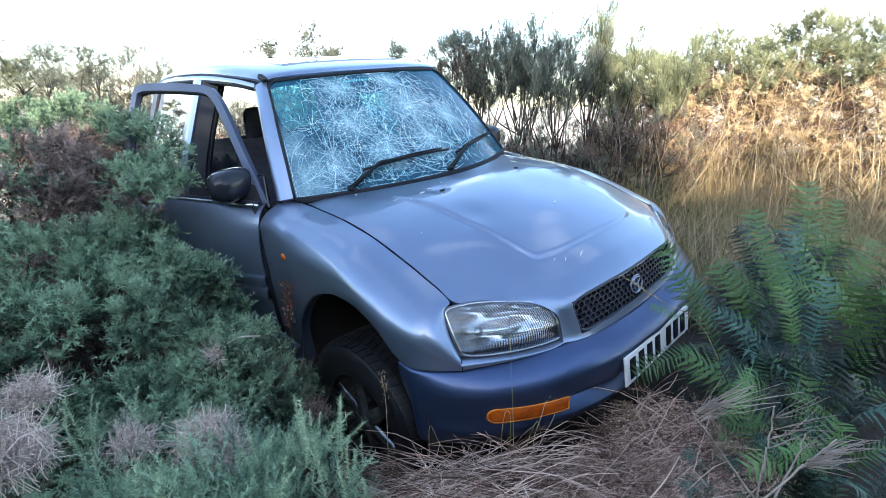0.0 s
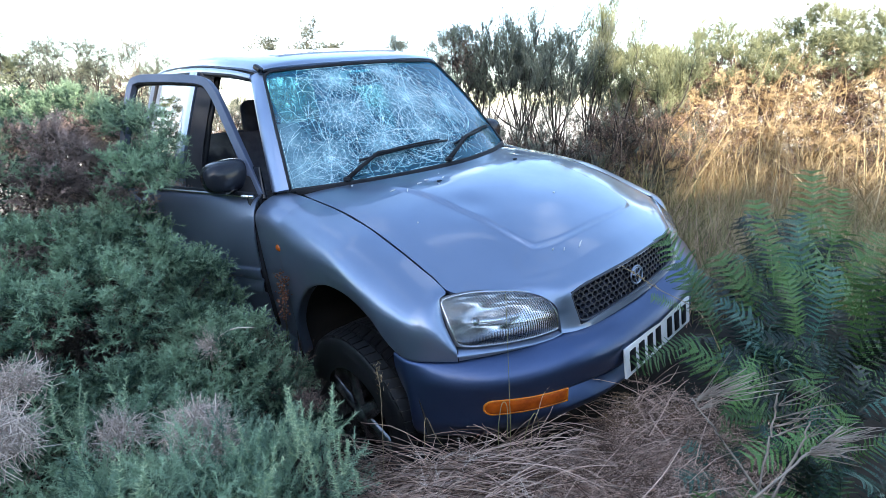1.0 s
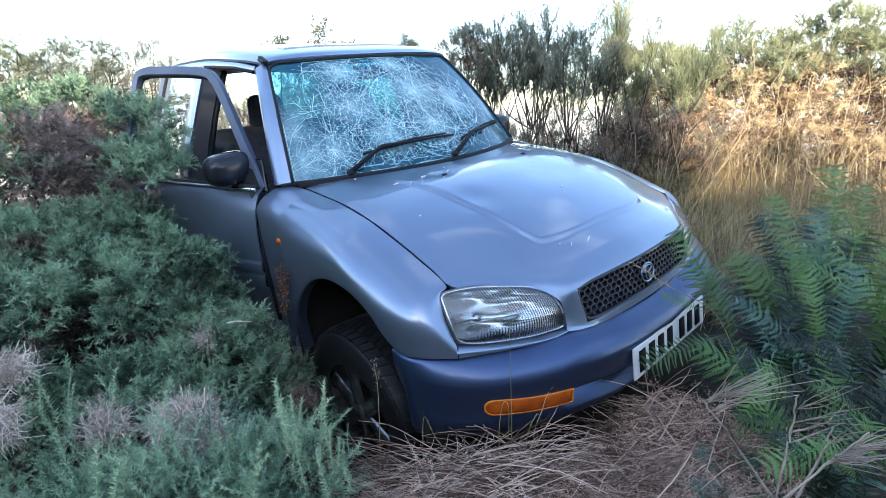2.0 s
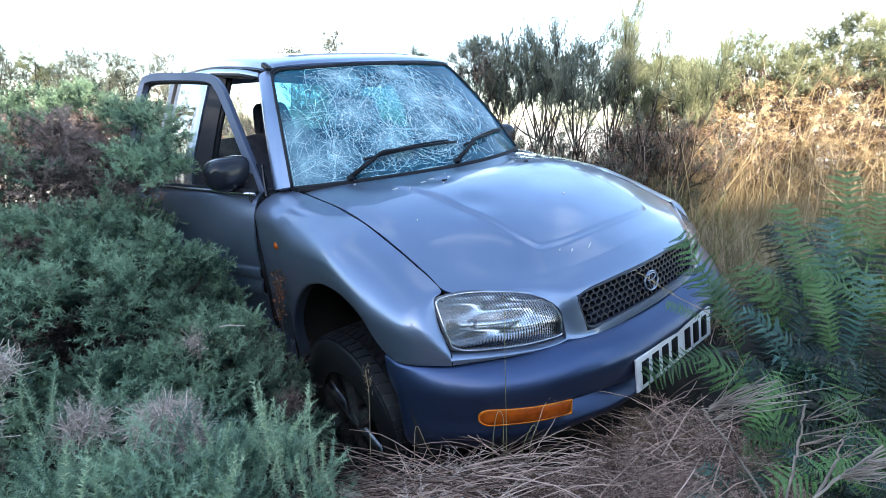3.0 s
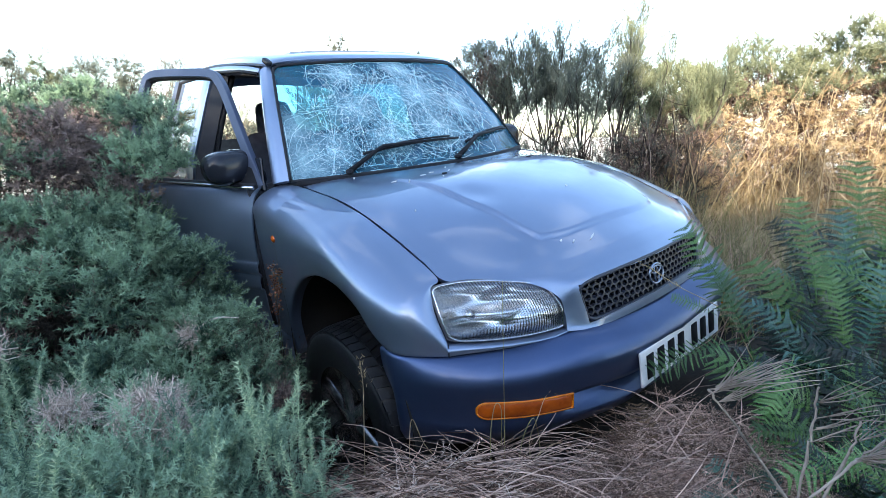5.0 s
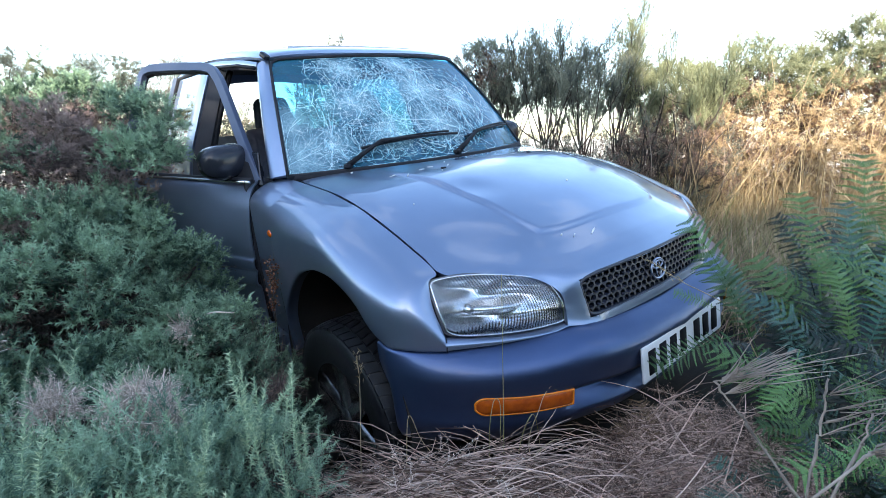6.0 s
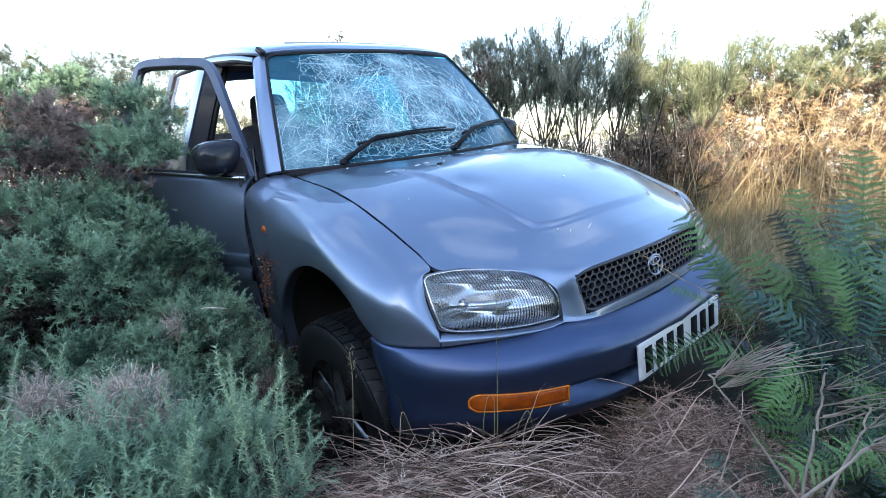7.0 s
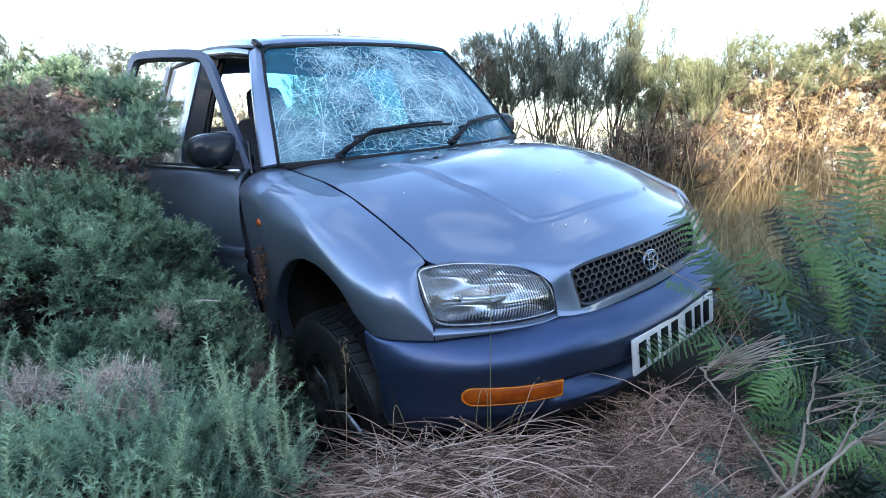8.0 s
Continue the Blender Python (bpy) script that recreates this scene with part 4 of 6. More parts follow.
    pane = panel("quarter_window", sheet(qg, 4, 4), SIDEGLASS, car, "dark tinted rear side window", mirror=s > 0, flip=True, thick=0.0)
    rod("window_seal", np.array([qg[0][0], qg[1][0], qg[2][0], qg[2][1], qg[1][1], qg[0][1], qg[0][0]]) * k, 0.011, SEAL, pane)
    panel("sill", [[(-0.80, y, 0.40), (-0.84, y, 0.37), (-0.84, y, 0.30), (-0.78, y, 0.26)] for y in np.linspace(0.45, 1.7, 5)], PAINT, car, mirror=s > 0, thick=0.02)


side_shell(-1), side_shell(1)
# tail
tail = [[(-0.585, 2.60, 1.565), (0, 2.625, 1.618), (0.585, 2.60, 1.565)], [(-0.60, 2.64, 1.50), (0, 2.67, 1.545), (0.60, 2.64, 1.50)]]
panel("tailgate_top", sheet(tail, 5, 3), PAINT, car, flip=False, thick=0.02)
tail = [[(-0.69, 2.72, 1.08), (0, 2.77, 1.08), (0.69, 2.72, 1.08)], [(-0.74, 2.76, 0.75), (0, 2.80, 0.75), (0.74, 2.76, 0.75)], [(-0.73, 2.75, 0.38), (0, 2.80, 0.38), (0.73, 2.75, 0.38)]]
panel("tailgate", sheet(tail, 5, 3), PAINT, car, thick=0.02)
panel("floor_pan", [[(x, y, 0.34) for x in np.linspace(-0.8, 0.8, 5)] for y in np.linspace(0.45, 2.75, 7)], INTERIOR, car, thick=0.03)
panel("bulkhead", [[(x, 0.50 + 0.0 * z, z) for x in np.linspace(-0.76, 0.76, 5)] for z in np.linspace(0.34, 0.98, 5)], INTERIOR, car, thick=0.02)
# aerial foot on the driver's pillar
rounded_box("aerial_base", (0.030, 0.045, 0.024), (-0.566, 0.945, 1.538), GLOSSBLACK, car, bevel=0.009, turn=(35, 0, 20))


# doors
def door_parts(s, hinge, swing, with_mirror=True):
    """One front door, swung out round its hinge by so many degrees, as meshes in the car's axes."""
    k = np.array([s * -1.0, 1, 1])
    c, q = math.cos(radians(swing)), math.sin(radians(swing))

    def put(P):
        P = np.array(P, float)
        d = P - np.array([hinge[0], hinge[1], 0])
        R = np.empty_like(d)
        R[..., 0], R[..., 1], R[..., 2] = d[..., 0] * c - d[..., 1] * q, d[..., 0] * q + d[..., 1] * c, d[..., 2]
        return (R + np.array([hinge[0], hinge[1], 0])) * k
    skin = []
    for y in np.linspace(0.654 if swing else 0.618, 1.565, 9):
        skin.append([(-0.768 - 0.03 * smooth(0.6, 1.0, y), y, 1.008 + 0.025 * (y - 0.6)), (-0.805 - 0.012 * smooth(0.6, 1.0, y), y, 0.985 + 0.02 * (y - 0.6)), (-0.836, y, 0.93), (-0.853, y, 0.84), (-0.858, y, 0.745), (-0.857, y, 0.70), (-0.866, y, 0.685),
                     (-0.867, y, 0.655), (-0.857, y, 0.640), (-0.866, y, 0.615), (-0.866, y, 0.58), (-0.852, y, 0.565), (-0.845, y, 0.45), (-0.835, y, 0.38), (-0.80, y, 0.36)])
    S = sheet(np.swapaxes(np.array(skin), 0, 1), 3, 3)
    flip = s < 0
    door = panel("door", put(S), PAINT, car, "open dark-lit front door with bare window frame" if swing else "", flip=flip, thick=0.006)
    inner = [[(-0.74, y, z) for y in np.linspace(0.63, 1.55, 6)] for z in np.linspace(0.38, 1.0, 5)]
    panel("door_lining", put(inner), INTERIOR, door, flip=not flip, thick=0.03)
    for yy in (0.664 if swing else 0.63, 1.555):
        # edges of the swung door are coloured dark so the gap reads as shadow
        panel("door_edge", put([[(-0.745, yy, z) for z in np.linspace(0.38, 1.0, 6)], [(np.interp(z, [0.38, 0.7, 0.93, 1.0], [-0.83, -0.855, -0.83, -0.78]), yy, z) for z in np.linspace(0.38, 1.0, 6)]]), SEAL if swing else BUMPER, door, thick=0.004)
    frame_path = [(-0.772, 0.655, 1.005), (-0.705, 0.80, 1.20), (-0.635, 0.945, 1.40), (-0.612, 1.005, 1.468), (-0.603, 1.06, 1.500), (-0.604, 1.20, 1.517), (-0.610, 1.40, 1.530), (-0.614, 1.50, 1.528), (-0.630, 1.545, 1.49), (-0.72, 1.553, 1.28), (-0.81, 1.56, 1.03)]
    FP = catmull(frame_path, 4)
    sec_w, sec_d = 0.020, 0.014
    V, F = [], []
    T = np.gradient(FP, axis=0)
    T /= np.linalg.norm(T, axis=1)[:, None]
    out = np.array([-0.93, 0, 0.36])
    prof = [(-1, -1), (-1, 0.85), (-0.9, 1), (0.9, 1), (1, 0.85), (1, -1)]
    for p, t in zip(FP, T):
        n = out - t * (out @ t)
        n /= np.linalg.norm(n)
        b = np.cross(t, n)
        V += [p + b * sec_w * u + n * sec_d * w for u, w in prof]
    m = len(prof)
    for j in range(len(FP) - 1):
        for i in range(m):
            F.append((j * m + i, j * m + (i + 1) % m, (j + 1) * m + (i + 1) % m, (j + 1) * m + i))
    part("window_frame", mesh_from("window_frame", put(V), F, False), FRAME, door, "blue-grey door window frame")
    rod("glass_channel", put(FP * np.array([0.985, 1, 1]) - np.array([0, 0, 0.02])), 0.012, SEAL, door)
    panel("mirror_sail", put([[(-0.776, 0.665, 1.012), (-0.752, 0.715, 1.085)], [(-0.806, 0.83, 1.018), (-0.752, 0.775, 1.105)]]), BLACK, door, flip=flip, thick=0.008)
    if not swing:
        ys = np.linspace(0.67, 1.54, 16)
        FA = np.array(frame_path[:9])
        top = np.column_stack([np.interp(ys, FA[:, 1], FA[:, 0]), ys, np.interp(ys, FA[:, 1], FA[:, 2])])
        low = np.column_stack([np.full(16, -0.800), ys, 1.0 + 0.025 * (ys - 0.6)])
        panel("door_glass", put([low, (low + top) / 2 + np.array([-0.012, 0, 0]), top]), SIDEGLASS, door, "dark tinted door window", flip=flip, thick=0.0)
    st = [(-0.815, y, 1.012 + 0.025 * (y - 0.6)) for y in np.linspace(0.66, 1.56, 12)]
    rod("waist_strip", put(st), 0.008, CHROME, door, "thin bright waist moulding", sides=6)
    rod("waist_seal", put([(x + 0.012, y, z + 0.008) for x, y, z in st]), 0.009, SEAL, door)
    return door, put


door_r, _ = door_parts(-1, (-0.80, 0.63), 22.0)
door_l, _ = door_parts(1, (-0.80, 0.63), 0.0)
# dark strip standing in for the shadow in the open door's hinge gap
rod("hinge_gap_strip", [(-0.735, 0.622, 1.012), (-0.80, 0.628, 0.965), (-0.842, 0.630, 0.86), (-0.853, 0.630, 0.70), (-0.835, 0.625, 0.40)], 0.011, SEAL, car)
panel("hinge_pillar", [[(x, 0.668, z) for x in np.linspace(-0.84, -0.66, 3)] for z in np.linspace(0.36, 1.02, 5)], INTERIOR, car, thick=0.02)
# door mirrors: shell, foot, glass
for s, d, at, turn in ((-1, door_r, (-0.872, 0.800, 1.095), 22), (1, door_l, (0.83, 0.79, 1.075), 0)):
    bm = bmesh.new()
    bmesh.ops.create_uvsphere(bm, u_segments=28, v_segments=18, radius=1)
    for v in bm.verts:
        x, y, z = v.co
        e = lambda a, p: math.copysign(abs(a) ** p, a)
        v.co = Vector((e(x, 0.62) * 0.105, e(min(y, 0.35), 0.8) * 0.075, e(z, 0.7) * 0.074 * (1 - 0.12 * x * s)))
    bmesh.ops.transform(bm, matrix=pose(*at, 0, 0, -s * turn * 0.6), verts=bm.verts)
    for f in bm.faces:
        f.smooth = True
    mirror = part("door_mirror", bm, GLOSSBLACK, d, "black plastic door mirror")
    foot = at[0] - s * 0.095
    rounded_box("mirror_foot", (0.10, 0.09, 0.06), (foot + 0.0, at[1] - 0.02, at[2] - 0.052), GLOSSBLACK, mirror, bevel=0.02)
    rounded_box("mirror_glass", (0.17, 0.006, 0.11), (at[0], at[1] + 0.032, at[2]), CHROME, mirror, bevel=0.002, turn=(0, 0, -s * turn * 0.6), segments=1)
    rounded_box("mirror_sail", (0.02, 0.16, 0.14), (-0.775 * (1 if s < 0 else -1), 0.72, 1.06), GLOSSBLACK, mirror, bevel=0.008, turn=(0, s * -14, -s * turn * 0.5), taper=0.35)

# seats
for x in (-0.30, 0.36):
    rounded_box("seat_base", (0.50, 0.52, 0.18), (x, 1.25, 0.62), FABRIC, car, bevel=0.06, turn=(6, 0, 0))
    seat = rounded_box("seat_back", (0.48, 0.15, 0.62), (x, 1.56, 0.90), FABRIC, car, "dark cloth front seat", bevel=0.06, turn=(-16, 0, 0), taper=0.86)
    rounded_box("headrest", (0.25, 0.11, 0.20), (x, 1.66, 1.28), FABRIC, seat, bevel=0.05, turn=(-14, 0, 0), taper=0.8)
    for dx in (-0.06, 0.06):
        rod("headrest_post", [(x + dx, 1.63, 1.15), (x + dx, 1.65, 1.24)], 0.007, CHROME, seat)
rounded_box("rear_bench", (1.20, 0.48, 0.18), (0, 2.05, 0.62), FABRIC, car, bevel=0.06)
rounded_box("rear_backrest", (1.20, 0.14, 0.50), (0, 2.36, 0.90), FABRIC, car, bevel=0.05, turn=(-14, 0, 0))
# dashboard, steering wheel, driving mirror
rounded_box("dashboard", (1.36, 0.42, 0.26), (0, 0.66, 0.87), INTERIOR, car, bevel=0.07)
rounded_box("instrument_hood", (0.40, 0.22, 0.10), (-0.36, 0.74, 1.02), INTERIOR, car, bevel=0.04)
wheel_c = np.array([-0.36, 0.97, 0.98])
ring = [wheel_c + np.array([0.19 * math.cos(a), 0.19 * math.sin(a) * 0.42, 0.19 * math.sin(a) * 0.90]) for a in np.linspace(0, 2 * math.pi, 33)]
steer = rod("steering_wheel", ring, 0.014, GLOSSBLACK, car)
rounded_box("wheel_hub", (0.14, 0.05, 0.11), wheel_c, BLACK, steer, bevel=0.02, turn=(-25, 0, 0))
for a in (0.1, math.pi - 0.1, -math.pi / 2):
    rod("wheel_spoke", [wheel_c, wheel_c + np.array([0.185 * math.cos(a), 0.185 * math.sin(a) * 0.42, 0.185 * math.sin(a) * 0.90])], 0.014, BLACK, steer)
rounded_box("driving_mirror", (0.22, 0.03, 0.07), (0, 0.90, 1.455), BLACK, car, bevel=0.012)


# road wheels
def road_wheel(x, y, z, s, steer_deg, blocks=False):
    """Wheel with blocked tread; s: which side its face looks to."""
    R, W = 0.350, 0.215
    M = pose(x, y, z, 0, 0, steer_deg)
    prof = [(-0.50, 0.60), (-0.50, 0.68), (-0.535, 0.80), (-0.52, 0.92), (-0.47, 0.970), (-0.44, 0.978), (-0.16, 0.985), (0, 0.986), (0.16, 0.985), (0.44, 0.978), (0.47, 0.970), (0.52, 0.92), (0.535, 0.80), (0.50, 0.68), (0.50, 0.60)]
    N = 72
    V = [(a * W, R * r * math.cos(t), R * r * math.sin(t)) for t in np.linspace(0, 2 * math.pi, N, endpoint=False) for a, r in prof]
    k = len(prof)
    F = [(j * k + i, j * k + i + 1, ((j + 1) % N) * k + i + 1, ((j + 1) % N) * k + i) for j in range(N) for i in range(k - 1)]
    me = mesh_from("tyre", V, F)
    root = part("road_wheel", me, TYRE, car, "muddy black tyre on a dark alloy wheel")
    root.matrix_local = M
    # tread blocks: four slanted rows with grooves between
    for a0, a1, n, slant in ((-0.49, -0.29, 56, 0.3), (-0.265, -0.02, 60, -0.5), (0.02, 0.265, 60, 0.5), (0.29, 0.49, 56, -0.3)) if blocks else ():
        b = []
        for r in (0.972, 1.004):
            for a, sh in ((a0, 0), (a1, slant)):
                rr = r - (0.022 if abs(a) > 0.45 else 0.0)
                for t in (0.0, 2 * math.pi * 0.82 / n):
                    tt = t + sh * 2 * math.pi / n
                    b.append((a * W, R * rr * math.cos(tt), R * rr * math.sin(tt)))
        block = mesh_from("tread_block", b, [(4, 5, 7, 6), (0, 4, 6, 2), (1, 3, 7, 5), (0, 1, 5, 4), (2, 6, 7, 3)], False)
        for j in range(n):
            ob = part("tread_block", block, TYRE, root)
            ob.matrix_local = Matrix.Rotation(2 * math.pi * j / n, 4, "X")
    rp = [(0.02, 0.10), (0.16, 0.30), (0.24, 0.50), (0.30, 0.575), (0.47, 0.60), (0.50, 0.625), (0.49, 0.65)]
    V = [(s * a * W, R * r * math.cos(t), R * r * math.sin(t)) for t in np.linspace(0, 2 * math.pi, 48, endpoint=False) for a, r in rp]
    k = len(rp)
    F = [(j * k + i, j * k + i + 1, ((j + 1) % 48) * k + i + 1, ((j + 1) % 48) * k + i) for j in range(48) for i in range(k - 1)]
    rim = part("rim", mesh_from("rim", V, F), RIM, root)
    for j in range(6):
        t = 2 * math.pi * j / 6 + 0.3
        u, w = np.array([0, math.cos(t), math.sin(t)]), np.array([0, -math.sin(t), math.cos(t)])
        ax = np.array([s * W, 0, 0])
        V = []
        for r, half_w, a in ((0.10, 0.035, 0.46), (0.28, 0.030, 0.45), (0.45, 0.028, 0.44), (0.61, 0.045, 0.46)):
            V += [u * R * r - w * half_w + ax * (a - 0.08), u * R * r - w * half_w * 0.7 + ax * a, u * R * r + w * half_w * 0.7 + ax * a, u * R * r + w * half_w + ax * (a - 0.08)]
        F = [(j4 * 4 + i, j4 * 4 + i + 1, j4 * 4 + i + 5, j4 * 4 + i + 4) for j4 in range(3) for i in range(3)]
        part("spoke", mesh_from("spoke", V, F), RIM, root)
    V, F = tube([(s * W * a, 0, 0) for a in (0.2, 0.44, 0.48, 0.49)], [0.055, 0.05, 0.042, 0.01], 20)
    part("hub_cap", mesh_from("hub_cap", V, F), RIM, root)
    return root


road_wheel(-0.745, -0.015, 0.225, -1, 0.0, True)
road_wheel(0.745, -0.015, 0.225, 1, 0.0)
road_wheel(-0.745, 2.19, 0.225, -1, 0.0)
road_wheel(0.745, 2.19, 0.225, 1, 0.0)

# ---- ground ----


def ground_z(x, y):
    x, y = np.asarray(x, float), np.asarray(y, float)
    r = np.hypot(x, y)
    z = -0.13 + 0.095 * np.clip(x, -4, 5.5) + 0.34 * smooth(-0.2, -0.7, y + 0.22 * smooth(-0.95, -0.55, x)) * smooth(-2.6, -1.6, x) * smooth(2.2, 0.8, x)
    z += 0.03 * np.sin(2.1 * x + 0.7) * np.sin(1.7 * y + 0.4) + 0.015 * np.sin(6.3 * x) * np.sin(5.1 * y + 1.0)
    return z * smooth(70, 30, r) + 0.95 * smooth(14, 60, r)


ax1 = np.sinh(np.linspace(-8.3, 8.3, 161)) * 1.0
GX, GY = np.meshgrid(ax1 * 1.0 + 0.5, ax1 + 1.0)
V = np.stack([GX, GY, ground_z(GX, GY)], -1)
ground = part("ground", mesh_from("ground", V.reshape(-1, 3), grid_faces(*GX.shape)), SOIL, None)
tagged(ground, "dark heath soil under dead stalks and gorse", "ground", kind="structure")

# ---- plant helpers ----


def frame_of(d, rng):
    """Turning matrices that take z to the directions d, with a free spin."""
    d = d / (np.linalg.norm(d, axis=1)[:, None] + 1e-9)
    ref = rng.normal(size=d.shape)
    a = np.cross(ref, d)
    a /= np.linalg.norm(a, axis=1)[:, None] + 1e-9
    b = np.cross(d, a)
    return np.stack([a, b, d], -1)


def many(name, templates, which, at, turn, size, material, parent, label="", flat=True):
    """One mesh of many copies of small templates (points, triangles)."""
    Vs, Fs, Ts, o = [], [], [], 0
    luck = np.random.default_rng(len(at))
    for k, (tv, tf) in enumerate(templates):
        sel = np.flatnonzero(which == k)
        if not len(sel):
            continue
        P = np.einsum("nij,mj->nmi", turn[sel], tv) * size[sel][:, None, None] + at[sel][:, None, :]
        Fk = tf[None] + (np.arange(len(sel)) * len(tv))[:, None, None] + o
        Vs.append(P.reshape(-1, 3))
        # each sprig has its own tone; the dark base paints shade inside clumps, the growing tip is pale
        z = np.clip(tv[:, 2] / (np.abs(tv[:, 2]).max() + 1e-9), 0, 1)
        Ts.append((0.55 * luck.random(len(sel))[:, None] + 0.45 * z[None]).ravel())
        Fs.append(Fk.reshape(-1, 3))
        o += len(sel) * len(tv)
    P, T = np.concatenate(Vs).astype(np.float32), np.concatenate(Fs).astype(np.int32)
    me = bpy.data.meshes.new(name)
    me.vertices.add(len(P))
    me.vertices.foreach_set("co", P.ravel())
    me.loops.add(T.size)
    me.loops.foreach_set("vertex_index", T.ravel())
    me.polygons.add(len(T))
    me.polygons.foreach_set("loop_start", np.arange(0, T.size, 3, dtype=np.int32))
    me.polygons.foreach_set("loop_total", np.full(len(T), 3, dtype=np.int32))
    me.update()
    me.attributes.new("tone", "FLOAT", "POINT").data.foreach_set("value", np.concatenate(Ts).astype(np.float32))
    me.validate()
    return part(name, me, material, parent, label)


def shoot(rng, base, d, L, n, spine, w, bend=0.15):
    """A stem set with spines: lists of points and triangles."""
    d = d / np.linalg.norm(d)
    side = np.cross(d, rng.normal(size=3))
    side /= np.linalg.norm(side)
    other = np.cross(d, side)
    V, F = [], []
    axis = lambda t: base + d * L * t + side * bend * L * t * t
    sw = w * 0.6
    for e in (side, other) if n > 60 else (side,):
        o = len(V)
        V += [axis(0) + e * sw, axis(0) - e * sw, axis(0.55) + e * sw * 0.7, axis(0.55) - e * sw * 0.7, axis(1.0)]
        F += [(o, o + 1, o + 2), (o + 1, o + 3, o + 2), (o + 2, o + 3, o + 4)]
    for k in range(n):
        t = 0.08 + 0.92 * (k + rng.random()) / n
        a = k * 2.4 + rng.normal(0, 0.3)
        el = rng.uniform(0.15, 0.65) + 0.4 * t
        r = math.cos(a) * side + math.sin(a) * other
        v = r * math.cos(el) + d * math.sin(el)
        ln = spine * rng.uniform(0.65, 1.2) * (1.0 - 0.35 * t)
        q = np.cross(v, rng.normal(size=3))
        q /= np.linalg.norm(q)
        p = axis(t)
        o = len(V)
        V += [p + q * w, p - q * w, p + v * ln]
        F.append((o, o + 1, o + 2))
    return V, F


def branchlet(seed, L=0.12, n=34, spine=0.02, w=0.0016, sides=4):
    """A spiny spray: one shoot with side shoots, along z."""
    rng = np.random.default_rng(seed)
    V, F = shoot(rng, np.zeros(3), np.array([0.0, 0.0, 1.0]), L, n, spine, w)
    for k in range(sides):
        a, t = rng.uniform(0, 6.28), rng.uniform(0.1, 0.7)
        v, f = shoot(rng, np.array([0, 0, L * t]), np.array([math.cos(a) * 0.8, math.sin(a) * 0.8, 0.75]), L * rng.uniform(0.4, 0.65), int(n * 0.45), spine * 0.9, w)
        F += [tuple(i + len(V) for i in q) for q in f]
        V += v
    return np.array(V), np.array(F)


SPRAYS = [branchlet(k, L=0.074, n=30, spine=0.018, w=0.0018, sides=4) for k in range(8)]
COARSE = [branchlet(20 + k, L=0.2, n=18, spine=0.055, w=0.0038, sides=3) for k in range(5)]
UPRIGHT = [branchlet(40 + k, L=0.15, n=78, spine=0.019, w=0.0012, sides=3) for k in range(6)]
TWIGGY = [branchlet(60 + k, L=0.13, n=16, spine=0.015, w=0.0012, sides=3) for k in range(6)]
LEAFY = []
for k in range(4):
    _r = np.random.default_rng(90 + k)
    _c, _u, _w = _r.normal(0, 0.42, (26, 3)), _r.normal(size=(26, 3)), _r.normal(size=(26, 3))
    _u, _w = 0.22 * _u / np.linalg.norm(_u, axis=1)[:, None], 0.16 * _w / np.linalg.norm(_w, axis=1)[:, None]
    LEAFY.append((np.stack([_c - _u, _c + _w, _c + _u, _c - _w], 1).reshape(-1, 3), np.concatenate([[(4 * i, 4 * i + 1, 4 * i + 2), (4 * i, 4 * i + 2, 4 * i + 3)] for i in range(26)])))



def lumps_on(rng, centre, radii, n, r0, r1, low=-0.25):
    """Clump centres over the upper part of an uneven ellipsoid."""
    out = []
    for k in range(n):
        z = low + (1 - low) * (k + 0.5) / n
        a = k * 2.39996 + rng.normal(0, 0.25)
        s = math.sqrt(max(1 - z * z, 0))
        wob = 1 + 0.16 * math.sin(3.1 * a + 4 * z) + rng.normal(0, 0.07)
        out.append([centre[0] + radii[0] * s * math.cos(a) * wob, centre[1] + radii[1] * s * math.sin(a) * wob, centre[2] + radii[2] * z * wob, rng.uniform(r0, r1)])
    return np.array(out)


def sprays_on(rng, lumps, per, middle, up=0.5, keep=0.5):
    """Places and directions of sprays on clumps, thinned on the side that looks to the plant's middle."""
    at, d = [], []
    for x, y, z, r in lumps:
        n = max(3, int(per * (r / 0.13) ** 2))
        v = rng.normal(size=(n, 3))
        v /= np.linalg.norm(v, axis=1)[:, None]
        o = np.array([x, y, z]) - middle
        o /= np.linalg.norm(o) + 1e-9
        v = v + 0.75 * o + np.array([0, 0, 0.25])
        v /= np.linalg.norm(v, axis=1)[:, None]
        at.append(np.array([x, y, z]) + v * (r * rng.uniform(0.25, 0.8, n))[:, None])
        d.append(v + np.array([0, 0, up]) + rng.normal(0, 0.25, (n, 3)))
    return np.concatenate(at), np.concatenate(d)


def foliage(name, rng, templates, at, d, s0, s1, material, parent, label=""):
    n = len(at)
    return many(name, templates, rng.integers(0, len(templates), n), at, frame_of(d, rng), rng.uniform(s0, s1, n), material, parent, label)


